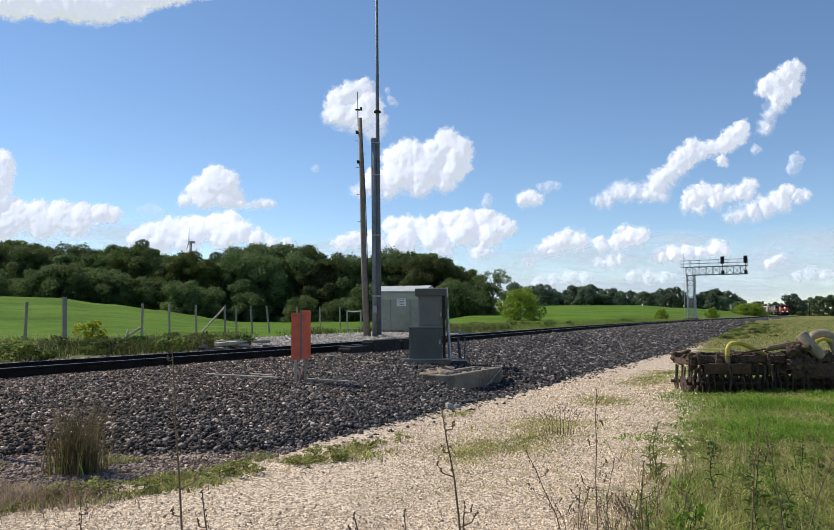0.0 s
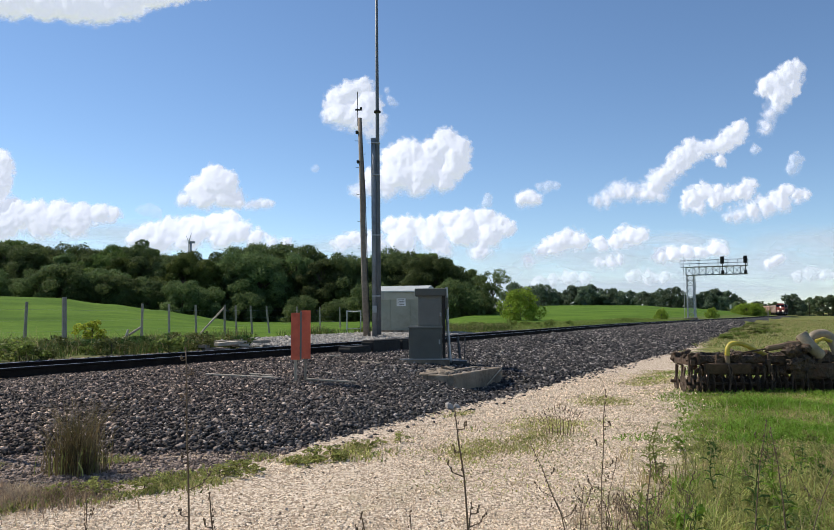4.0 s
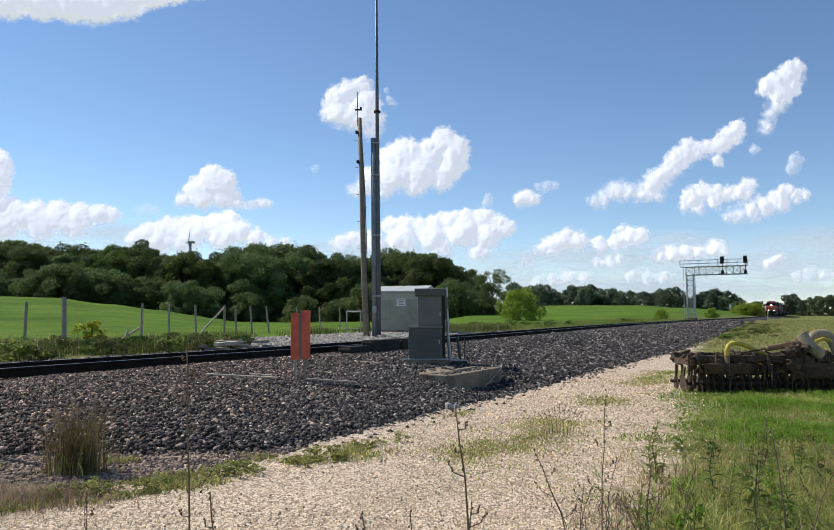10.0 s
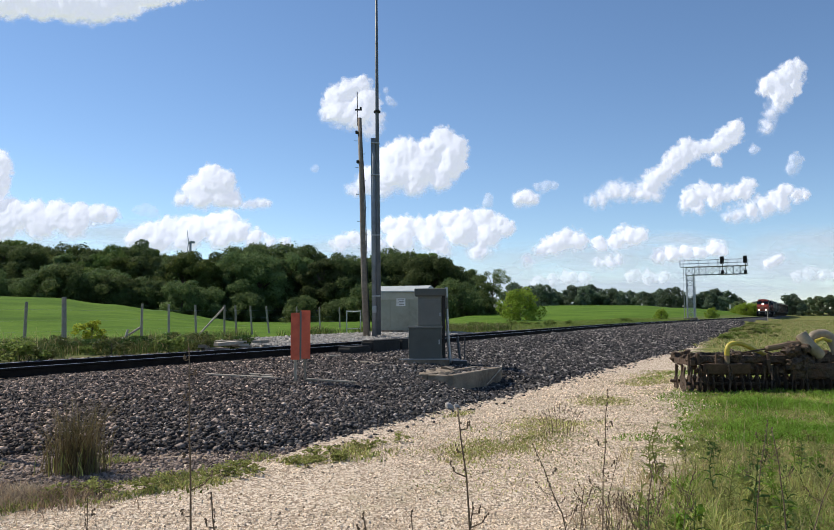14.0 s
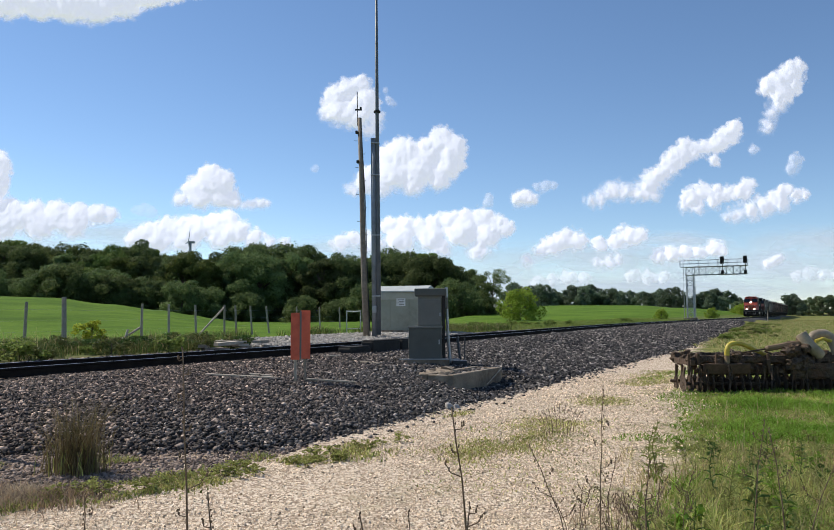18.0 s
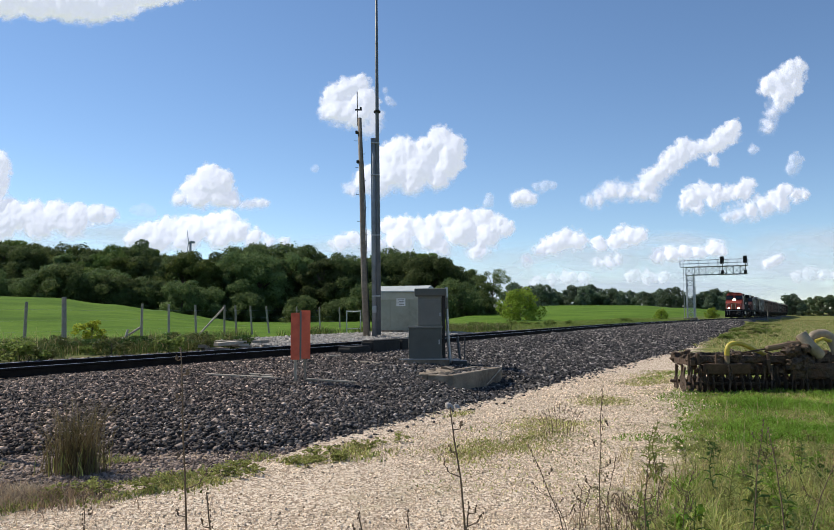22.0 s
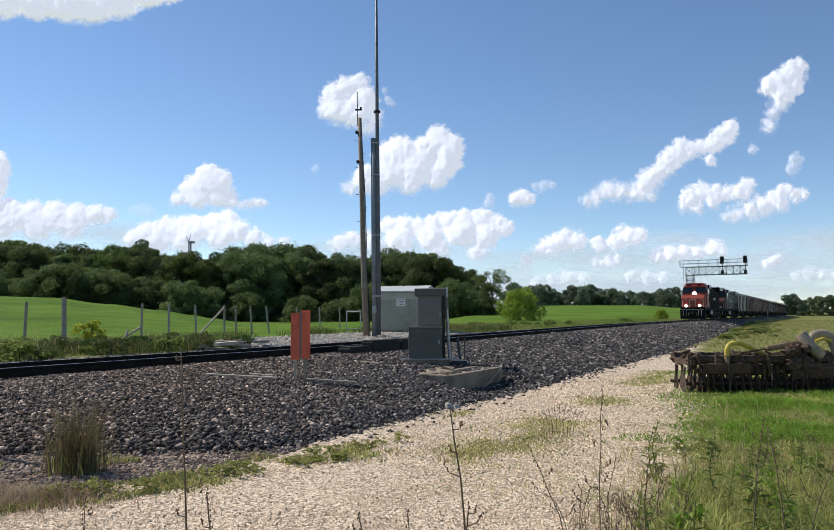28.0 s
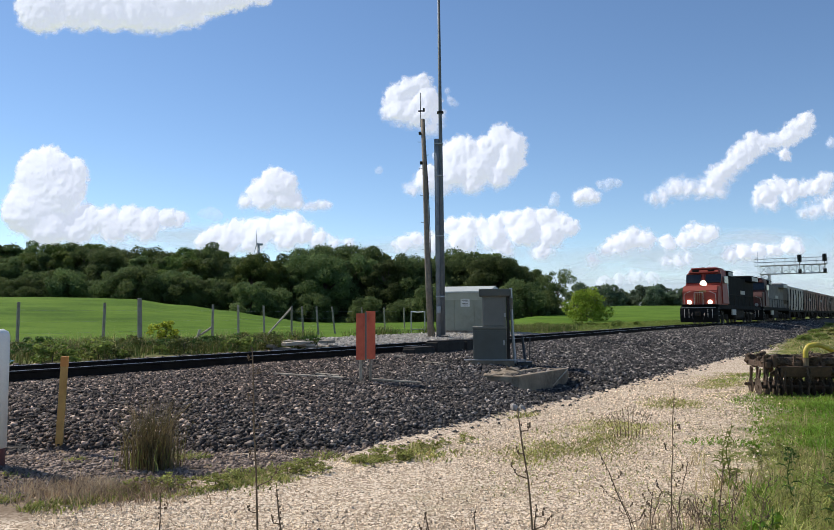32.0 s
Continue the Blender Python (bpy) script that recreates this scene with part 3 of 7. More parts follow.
def build_orange_marker():
    x, y = -2.30, 14.75
    s, d = sd_of(x, y)
    z = ballast_z(s, d)
    t = thing("orange_marker", Matrix.Translation((x, y, z)) @ pose(0, 0, 0, 0, 0, 8), "orange-red marker boards on two grey posts", "marker")
    part("board", box(bm_new(), (-0.095, 0.0, 0.9), (0.175, 0.025, 0.92), pose(0, 0, 0, 0, 0, -14).to_3x3(), bev=0.006), M_ORANGE, t)
    part("board", box(bm_new(), (0.108, 0.01, 0.93), (0.185, 0.025, 0.95), pose(0, 0, 0, 0, 0, 10).to_3x3(), bev=0.006), M_ORANGE, t)
    part("post", box(bm_new(), (-0.09, 0.035, 0.6), (0.06, 0.045, 1.5), bev=0.01), M_PLANK, t, "pale steel post")
    part("post", box(bm_new(), (0.1, 0.05, 0.6), (0.05, 0.045, 1.3), bev=0.01), M_PLANK, t)
    part("seam_strip", box(bm_new(), (0.01, -0.02, 0.92), (0.035, 0.03, 0.94), bev=0.006), M_CASE, t, "grey strip between the boards")


build_signal_case()
build_switch_boxes()
build_concrete_box()
build_orange_marker()


def build_left_markers():
    x, y = -5.17, 7.62
    t = thing("white_marker_post", Matrix.Translation((x, y, ground_z(x, y))), "thick round white marker post with a dark red foot", "marker post")
    part("tube", tube(bm_new(), [(0, 0, 0.2), (0, 0, 1.38), (0, 0, 1.43), (0, 0, 1.46)], [0.115, 0.115, 0.1, 0.05], 16), M_WHITE, t, smooth=True)
    part("foot", tube(bm_new(), [(0, 0, -0.1), (0, 0, 0.24)], 0.105, 14), M_REDFOOT, t, "dark red lower sleeve")
    x, y = -5.03, 8.6
    t = thing("survey_stake", Matrix.Translation((x, y, ground_z(x, y) - 0.1)) @ pose(0, 0, 0, 2, 3, 10), "yellow-brown flat wooden survey stake", "stake")
    part("lath", box(bm_new(), (0, 0, 0.58), (0.085, 0.03, 1.18), bev=0.006), M_STAKE, t)
    part("tip", box(bm_new(), (0, -0.002, 1.12), (0.09, 0.035, 0.12), bev=0.006), M_STAKE_TIP, t, "orange painted tip")


M_REDFOOT = mat("red_sleeve", (0.10, 0.03, 0.025), (0.18, 0.06, 0.05), 6.0, 0.7)
M_STAKE = mat("stake_wood", (0.42, 0.24, 0.07), (0.55, 0.34, 0.11), 8.0, 0.7, 0, 0.3, stain=(0.36, 0.2, 0.06))
M_STAKE_TIP = mat("stake_tip", (0.5, 0.2, 0.05), (0.6, 0.27, 0.07), 8.0, 0.7)
build_left_markers()


def build_plank_pile():
    g = random.Random(21)
    for i in range(13):
        s, d = 18.2 + 3.4 * g.random(), 17.55 + 0.6 * g.random()
        p = at_sd(s, d)
        L = g.uniform(0.35, 0.85)
        bm = box(bm_new(), (0, 0, 0), (L, g.uniform(0.18, 0.3), g.uniform(0.07, 0.12)), bev=0.012)
        ob = tagged(part("plank", bm, M_PLANK if i % 3 else M_POLEWOOD), "weathered brown plank dropped beside the track", "plank", "pile of planks")
        ob.matrix_basis = Matrix.Translation((p.x, p.y, ground_z(p.x, p.y) + 0.04 + 0.1 * (i % 3))) @ pose(0, 0, 0, g.uniform(-5, 5), g.uniform(-3, 3), 90 + TRACK_TURN + g.uniform(-35, 35))


build_plank_pile()


def build_strips():
    """Pale boards and sticks lying on the ballast."""
    for x0, y0, x1, y1, w, lab in ((-4.25, 15.15, -2.75, 14.75, 0.09, "long pale board lying on the ballast"), (-2.2, 14.95, -1.2, 14.85, 0.06, "pale board lying on the ballast"),
                                   (-3.4, 15.3, -2.9, 15.0, 0.05, "pale board lying on the ballast"), (-1.45, 19.4, -0.95, 18.9, 0.05, "pale stick lying by the rail"),
                                   (-2.75, 20.7, -2.1, 20.95, 0.05, "pale stick lying by the rail")):
        a, b = sd_of(x0, y0), sd_of(x1, y1)
        p0 = Vector((x0, y0, ballast_z(*a) + 0.045))
        p1 = Vector((x1, y1, ballast_z(*b) + 0.045))
        bm = bm_new()
        L = (p1 - p0).length
        box(bm, (0, 0, 0), (L, w, 0.035), bev=0.008)
        for v in bm.verts:
            v.co.y += 0.02 * math.sin(v.co.x * 4)
        ob = tagged(part("board", bm, M_PLANK), lab, "board", "boards on the ballast")
        d = p1 - p0
        ob.matrix_basis = Matrix.Translation((p0 + p1) / 2) @ pose(0, 0, 0, 0, -math.degrees(math.asin(d.z / L)), math.degrees(math.atan2(d.y, d.x)))


build_strips()


def build_scrap():
    p = at_sd(9.3, 17.9)
    bm = bm_new()
    bmesh.ops.create_grid(bm, x_segments=8, y_segments=8, size=0.22)
    for v in bm.verts:
        v.co.z = 0.12 + 0.14 * noise.noise(v.co * 7) + 0.05 * noise.noise(v.co * 19)
    bmesh.ops.solidify(bm, geom=bm.faces[:], thickness=0.008)
    ob = tagged(part("plastic_scrap", bm, mat("teal_plastic", (0.05, 0.16, 0.16), (0.1, 0.26, 0.25), 6.0, 0.5)), "crumpled teal plastic scrap in the weeds", "litter")
    ob.location = (p.x, p.y, ground_z(p.x, p.y) + 0.05)


build_scrap()


# ---- fence ----
FENCE = [(-15.6, 24.0), (-13.9, 26.5), (-11.3, 24.0), (-11.6, 31.5), (-11.2, 33.8), (-10.8, 36.6), (-9.9, 38.5), (-9.65, 40.0), (-9.25, 42.0), (-8.75, 44.3), (-8.0, 50.0), (-7.1, 55.0), (-5.9, 57.5)]


def build_fence():
    leans = (0, 1, -2, 0, -1.5, -2.5, -1, -3, -4.5, -7, -2, -3, -2)
    for i, ((x, y), a) in enumerate(zip(FENCE, leans)):
        h = 1.62 if i != 2 else 1.72
        r = 0.055 if i != 2 else 0.075
        t = thing("fence_post", Matrix.Translation(ground_at(x, y)) @ pose(0, 0, 0, 0, a, 0), "weathered grey wooden fence post in tall weeds", "fence post", "posts of the field fence")
        bm = tube(bm_new(), [(0, 0, -0.3), (0, 0, 0.6), (0.01, 0, h - 0.02), (0.01, 0, h)], [r * 1.05, r, r * 0.95, r * 0.8], 9)
        part("stake", bm, M_POST, t)
    for i, (p0, p1) in enumerate((((-10.75, 36.5, 0.55), (-9.95, 38.5, 2.02)), ((-12.2, 29.9, 0.42), (-11.6, 31.35, 1.12)), ((-12.0, 30.6, 0.5), (-11.85, 30.7, 1.05)))):
        tagged(part("fence_brace", tube(bm_new(), [p0, p1], 0.05, 7), M_PLANK), "pale diagonal wooden fence brace", "brace", "braces of the field fence")
    # wires from post to post
    order = [0, 1, 3, 4, 5, 6, 7, 8, 9, 10, 11, 12]
    t = thing("fence_wire", Matrix(), "thin rusty fence wires between the posts", "wire")
    for k in (0.55, 0.95, 1.35):
        for a, b in zip(order, order[1:]):
            p0, p1 = ground_at(*FENCE[a]) + Vector((0, 0, k)), ground_at(*FENCE[b]) + Vector((0, 0, k))
            part("wire", tube(bm_new(), [p0, (p0 + p1) / 2 - Vector((0, 0, 0.03)), p1], 0.0022, 4, False), M_STEEL, t)


build_fence()


# ---- signal gantry over the track ----
def lattice(name, parent, a, b, up, side, n, r, label=""):
    """A four-chord truss from a to b, half as wide as up and side say; each chord and brace is a part."""
    a, b = Vector(a), Vector(b)
    corner = [up + side, up - side, -up - side, -up + side]
    for c in corner:
        part("chord", tube(bm_new(), [a + c, b + c], r, 6), M_STEEL, parent)
    for i in range(n):
        p, q = a.lerp(b, i / n), a.lerp(b, (i + 1) / n)
        for c0, c1 in zip(corner, corner[1:] + corner[:1]):
            x, y = (c0, c1) if i % 2 else (c1, c0)
            bm = tube(bm_new(), [p + x, q + y], r * 0.6, 5)
            tube(bm, [p + c0, p + c1], r * 0.6, 5)
            part("brace", bm, M_STEEL, parent, label)


def build_gantry():
    s0, dd0 = sd_of(42.3, 115.0)
    base = at_sd(s0, dd0, ground_z(42.3, 115.0))
    m = Matrix.Translation(base) @ pose(0, 0, 0, 0, 0, -90 + 90 + TRACK_TURN)
    t = thing("signal_gantry", m, "silver steel cantilever signal bridge reaching over the track", "signal gantry")
    X, Y, Z = Vector((1, 0, 0)), Vector((0, 1, 0)), Vector((0, 0, 1))
    part("foundation", box(bm_new(), (0, 0, 0.1), (1.9, 1.6, 0.6), bev=0.05), M_CONCRETE, t)
    lattice("mast", t, (0, 0, 0.3), (0, 0, 7.0), X * 0.5, Y * 0.4, 8, 0.075)
    lattice("arm", t, (-0.6, 0, 7.55), (8.15, 0, 7.55), Z * 0.62, Y * 0.45, 9, 0.07)
    part("walkway", box(bm_new(), (3.4, 0, 8.2), (9.6, 0.9, 0.05)), M_STEEL, t, "steel walkway grating")
    for k in (0.5, 1.0):
        for yy in (-0.45, 0.45):
            part("handrail", tube(bm_new(), [(-1.4, yy, 8.2 + k), (8.2, yy, 8.2 + k)], 0.025, 5), M_STEEL, t)
    for i in range(8):
        for yy in (-0.45, 0.45):
            part("rail_post", tube(bm_new(), [(-1.4 + i * 1.37, yy, 8.2), (-1.4 + i * 1.37, yy, 9.2)], 0.028, 5), M_STEEL, t)
    part("lightning_rod", tube(bm_new(), [(-0.95, 0, 0.2), (-0.95, 0, 7), (-0.95, 0, 10.4)], [0.05, 0.04, 0.02], 6), M_STEEL, t)
    lad = part("ladder", tube(bm_new(), [(0.75, -0.5, 0.2), (0.75, -0.5, 8.2)], 0.03, 5), M_STEEL, t)
    part("stile", tube(bm_new(), [(0.75, -0.1, 0.2), (0.75, -0.1, 8.2)], 0.03, 5), M_STEEL, lad)
    for i in range(16):
        part("rung", tube(bm_new(), [(0.75, -0.5, 0.5 + i * 0.5), (0.75, -0.1, 0.5 + i * 0.5)], 0.018, 5), M_STEEL, lad)
    for x in (4.75, 7.95):
        hd = part("signal_head", box(bm_new(), (x, -0.75, 9.05), (0.56, 0.14, 1.12), bev=0.065), M_BLACK, t, "black signal head with hoods")
        part("mounting_pole", tube(bm_new(), [(x, -0.55, 7.0), (x, -0.55, 9.5)], 0.06, 6), M_DARKSTEEL, hd)
        for k in (8.7, 9.05, 9.4):
            part("hood", tube(bm_new(), [(x, -0.8, k), (x, -1.08, k)], 0.15, 10, False), M_BLACK, hd)
            part("lens", tube(bm_new(), [(x, -0.81, k), (x, -0.83, k)], 0.11, 10), M_DARKSTEEL, hd)
        lo = part("lower_signal_head", box(bm_new(), (x, -0.6, 7.2), (0.46, 0.12, 0.62), bev=0.05), M_BLACK, t, "small black lower signal head")
        part("hood", tube(bm_new(), [(x, -0.65, 7.2), (x, -0.9, 7.2)], 0.16, 10, False), M_BLACK, lo)


build_gantry()


# ---- train ----
M_RED = mat("loco_red", (0.25, 0.03, 0.016), (0.34, 0.044, 0.022), 1.5, 0.55, 0, 0.05, stain=(0.18, 0.022, 0.014))
# grimy red, darkened further for the shade on the second cab
M_RED_GRIME_SHADE = mat("grimy_shaded_red", (0.05, 0.013, 0.01), (0.1, 0.02, 0.014), 1.2, 0.6, 0, 0.08, stain=(0.04, 0.018, 0.014))
M_GLASS = mat("dark_glass", (0.01, 0.012, 0.014), (0.02, 0.022, 0.025), 2.0, 0.12, 0, 0.0)
M_HOOD = mat("loco_black", (0.008, 0.008, 0.008), (0.02, 0.019, 0.018), 1.2, 0.85, 0, 0.1, stain=(0.03, 0.026, 0.022), spec=0.1)
M_HOOD_GREY = mat("dusty_hood", (0.15, 0.14, 0.13), (0.25, 0.235, 0.215), 1.2, 0.8, 0, 0.1, stain=(0.1, 0.09, 0.08), spec=0.2)
M_TRUCK = mat("truck_grime", (0.022, 0.018, 0.015), (0.06, 0.05, 0.042), 2.0, 0.9, 0, 0.3, spec=0.1)
M_PALE = mat("pale_panel", (0.38, 0.37, 0.34), (0.5, 0.49, 0.46), 2.0, 0.6, 0, 0.1)
M_GOLD = mat("dull_gold", (0.3, 0.16, 0.05), (0.4, 0.22, 0.08), 2.0, 0.6)
M_LAMP = glow_mat("headlight_glow", (1.0, 0.9, 0.7), 4.5)
M_WHEEL = mat("wheel_steel", (0.04, 0.035, 0.03), (0.1, 0.09, 0.08), 3.0, 0.6, 0.4, 0.2)
HOPPERS = [mat("hopper_grey", (0.38, 0.34, 0.29), (0.5, 0.45, 0.39), 0.8, 0.7, 0, 0.1, stain=(0.27, 0.21, 0.16)),
           mat("hopper_rust", (0.31, 0.17, 0.125), (0.43, 0.25, 0.19), 0.8, 0.75, 0, 0.1, stain=(0.18, 0.1, 0.07)),
           mat("hopper_pale", (0.52, 0.48, 0.42), (0.66, 0.62, 0.55), 0.8, 0.65, 0, 0.1, stain=(0.36, 0.29, 0.22)),
           mat("hopper_brown", (0.25, 0.16, 0.12), (0.35, 0.24, 0.18), 0.8, 0.75, 0, 0.1, stain=(0.17, 0.11, 0.09))]
WHEELS = []


def wheelset(parent, y, r, key):
    """An axle with two flanged wheels; its origin is on the axle, so that it can turn."""
    ax = part("wheelset", tube(bm_new(), [(-0.8, 0, 0), (0.8, 0, 0)], 0.085, 8), M_WHEEL, parent)
    ax.location = (0, y, r)
    for sx in (-1, 1):
        bm = bm_new()
        tube(bm, [(sx * 0.69, 0, 0), (sx * 0.72, 0, 0), (sx * 0.725, 0, 0), (sx * 0.83, 0, 0)], [r + 0.03, r + 0.03, r, r - 0.004], 18)
        for k in range(5):
            a = 2 * math.pi * k / 5
            tube(bm, [(sx * 0.84, math.cos(a) * 0.08, math.sin(a) * 0.08), (sx * 0.84, math.cos(a) * (r - 0.1), math.sin(a) * (r - 0.1))], 0.035, 5)
        part("wheel", bm, M_WHEEL, ax)
    WHEELS.append((ax, key, y, r))


def bogie(parent, y, n, spread, r, key):
    bm = bm_new()
    half = spread * (n - 1) / 2
    for sx in (-1.05, 1.05):
        box(bm, (sx, 0, r + 0.12), (0.16, half * 2 + 0.9, 0.3), bev=0.05)
        for i in range(n):
            yy = -half + i * spread
            box(bm, (sx * 1.04, yy, r), (0.2, 0.42, 0.5), bev=0.06)
            if i:
                tube(bm, [(sx * 1.08, yy - spread / 2 - 0.12, r - 0.15), (sx * 1.08, yy - spread / 2 - 0.12, r + 0.32)], 0.11, 8)
                tube(bm, [(sx * 1.08, yy - spread / 2 + 0.14, r - 0.15), (sx * 1.08, yy - spread / 2 + 0.14, r + 0.32)], 0.11, 8)
    box(bm, (0, 0, r + 0.2), (2.1, 0.6, 0.3), bev=0.05)
    b = part("bogie_frame", bm, M_TRUCK, parent, "grimy dark bogie frame")
    b.location = (0, y, 0)
    for i in range(n):
        wheelset(parent, y - half + i * spread, r, key)


def build_loco(key, lit=True):
    """A road locomotive; it faces along +y, its origin midway on the rail top."""
    t = thing("locomotive", Matrix(), "red-nosed black diesel freight locomotive with lit headlights" if lit else "dusty grey diesel freight locomotive with a red cab", "locomotive", "train")
    L = 22.3
    f = L / 2
    hood_mat, paint = (M_HOOD, M_RED) if lit else (M_HOOD_GREY, M_RED_GRIME_SHADE)
    part("underframe", box(bm_new(), (0, -0.2, 1.42), (3.0, L - 1.8, 0.36), bev=0.04), M_HOOD, t)
    # pilot with plough
    bm = prism(bm_new(), [(f - 1.25, 0.2), (f - 0.75, 0.16), (f - 0.55, 0.75), (f - 0.62, 1.3), (f - 1.25, 1.6)], -1.5, 1.5)
    pl = part("pilot", bm, M_HOOD, t, "black pilot plate and snow plough")
    part("coupler", box(bm_new(), (0, f - 0.35, 0.85), (0.34, 0.75, 0.36), bev=0.06), M_TRUCK, pl)
    for sx in (-0.5, 0.5):
        part("air_hose", tube(bm_new(), [(sx, f - 0.55, 0.95), (sx * 0.95, f - 0.35, 0.7), (sx * 0.8, f - 0.4, 0.4)], 0.035, 6), M_BLACK, pl)
    for sx in (-1, 1):
        st = part("step_well", box(bm_new(), (sx * 1.3, f - 1.2, 0.9), (0.36, 0.5, 1.1), bev=0.03), M_HOOD, t)
        for k in range(4):
            part("step", box(bm_new(), (sx * 1.42, f - 1.0, 0.42 + k * 0.3), (0.3, 0.34, 0.03)), M_STEEL, st)
    for sx in (-1.1, -0.75, 0.75, 1.1):
        part("pilot_grab", tube(bm_new(), [(sx, f - 0.5, 0.55), (sx, f - 0.48, 1.25)], 0.022, 5), M_PALE, pl, "pale grab iron")
    part("footboard", box(bm_new(), (0, f - 0.6, 1.36), (2.7, 0.2, 0.05), bev=0.01), M_STEEL, pl)
    for sx in (-1, 1):
        # pale material here stands for light falling on the box
        part("battery_box", box(bm_new(), (sx * 1.4, 3.4, 1.05), (0.12, 1.7, 0.62), bev=0.03), M_PALE, t, "pale battery box, the light on it put into the colour")
        part("cab_stripe", box(bm_new(), (sx * 1.29, f - 5.75, 3.0), (0.12, 0.5, 2.6), bev=0.02), M_PALE, t, "white band behind the cab")
        part("air_filter_panel", box(bm_new(), (sx * 1.46, f - 6.6, 4.34), (0.03, 1.9, 0.34), bev=0.01), M_PALE, t, "dusty grey filter panel")
        part("radiator_grille", box(bm_new(), (sx * 1.51, -f + 3.6, 4.33), (0.03, 3.4, 0.4), bev=0.01), M_STEEL, t, "grey radiator grille")
    # nose: wide, its face leans back
    bm = prism(bm_new(), [(f - 3.1, 1.6), (f - 1.15, 1.6), (f - 1.2, 2.75), (f - 1.55, 3.2), (f - 3.1, 3.3)], -1.42, 1.42)
    bmesh.ops.bevel(bm, geom=bm.edges[:], offset=0.07, segments=2, affect="EDGES")
    ns = part("nose", bm, paint, t, "red-orange wide nose")
    part("nose_door", box(bm_new(), (0.32, f - 1.165, 2.2), (0.6, 0.05, 1.15), bev=0.02), paint, ns)
    # cab with a faceted front
    bm = prism(bm_new(), [(f - 5.4, 1.6), (f - 2.7, 1.6), (f - 2.55, 3.2), (f - 2.85, 4.4), (f - 3.1, 4.68), (f - 5.4, 4.68)], -1.52, 1.52)
    bmesh.ops.bevel(bm, geom=bm.edges[:], offset=0.12, segments=3, affect="EDGES")
    for v in bm.verts:
        if v.co.z > 4.3:
            v.co.x *= 0.84
    cb = part("cab", bm, paint, t, "red cab")
    part("cab_roof", box(bm_new(), (0, f - 4.2, 4.72), (2.2, 2.4, 0.14), bev=0.05), paint, cb)
    part("visor", box(bm_new(), (0, f - 2.72, 4.36), (2.5, 0.34, 0.07), bev=0.02), paint, cb)
    for sx in (-0.62, 0.62):
        part("number_board", box(bm_new(), (sx, f - 2.72, 4.52), (0.55, 0.08, 0.16), bev=0.02), M_HOOD, cb)
    part("centre_post", box(bm_new(), (0, f - 2.64, 3.76), (0.2, 0.12, 1.05), pose(0, 0, 0, 16, 0, 0).to_3x3(), bev=0.03), paint, cb)
    for sx in (-1, 1):
        part("windscreen", box(bm_new(), (sx * 0.8, f - 2.66, 3.84), (1.25, 0.09, 0.78), pose(0, 0, 0, 16, 0, 0).to_3x3(), bev=0.03), M_GLASS, cb, "dark windscreen")
        part("side_window", box(bm_new(), (sx * 1.525, f - 4.2, 3.75), (0.04, 1.6, 0.62), bev=0.02), M_GLASS, cb, "dark side window")
        part("grab_rail", tube(bm_new(), [(sx * 1.28, f - 1.15, 1.65), (sx * 1.25, f - 1.1, 2.5), (sx * 0.75, f - 1.1, 2.75)], 0.025, 6), M_PALE, ns, "pale grab rail")
        part("ditch_light", tube(bm_new(), [(sx * 0.83, f - 1.1, 1.83), (sx * 0.83, f - 0.98, 1.83)], 0.17, 14), M_LAMP if lit else M_PALE, t, "glowing ditch light" if lit else "unlit ditch light")
    part("headlight", box(bm_new(), (0, f - 1.6, 3.0), (0.3, 0.16, 0.5), bev=0.03), paint, ns)
    part("headlight_pair", tube(bm_new(), [(0, f - 2.6, 3.42), (0, f - 2.36, 3.42)], [0.27, 0.23], 14), M_LAMP if lit else M_PALE, t, "glowing pair of headlights" if lit else "unlit pair of headlights")
    part("front_platform_rail", tube(bm_new(), [(-0.35, f - 0.7, 1.6), (-0.35, f - 0.7, 2.6), (0.35, f - 0.7, 2.6), (0.35, f - 0.7, 1.6)], 0.03, 6), M_PALE, t, "pale front handrail")
    part("platform", box(bm_new(), (0, f - 1.0, 1.6), (3.0, 0.9, 0.06), bev=0.01), M_HOOD, t)
    for k in range(5):
        part("nose_grab_bar", tube(bm_new(), [(-0.34 + 0.17 * k, f - 1.1, 1.75), (-0.34 + 0.17 * k, f - 1.08, 2.55)], 0.02, 5), M_GOLD, ns, "dull gold grab bar")
    part("nose_emblem", box(bm_new(), (-0.05, f - 1.16, 2.72), (0.9, 0.03, 0.16), bev=0.01), M_GOLD, ns, "dull gold emblem band")
    # hood, radiator wings, dynamic brake housing
    part("hood", box(bm_new(), (0, -3.2, 2.95), (1.85, 13.6, 2.7), bev=0.08), hood_mat, t, "black engine hood" if lit else "dusty grey engine hood")
    part("electrical_cabinet", box(bm_new(), (0.1, f - 6.4, 3.0), (2.4, 2.0, 2.8), bev=0.06), hood_mat, t, "dark cabinet behind the cab")
    part("access_panel", box(bm_new(), (1.345, f - 6.2, 3.3), (0.03, 1.0, 1.5), bev=0.01), M_PALE, t, "grimy pale access panel")
    part("access_panel", box(bm_new(), (-1.155, f - 6.2, 3.3), (0.03, 1.0, 1.5), bev=0.01), M_PALE, t, "grimy pale access panel")
    part("equipment_roof", box(bm_new(), (0, f - 6.6, 4.38), (2.9, 2.3, 0.5), bev=0.08), M_HOOD, t)
    rad = part("radiator_wing", box(bm_new(), (0, -f + 3.6, 4.35), (3.0, 4.2, 0.62), bev=0.12), hood_mat, t)
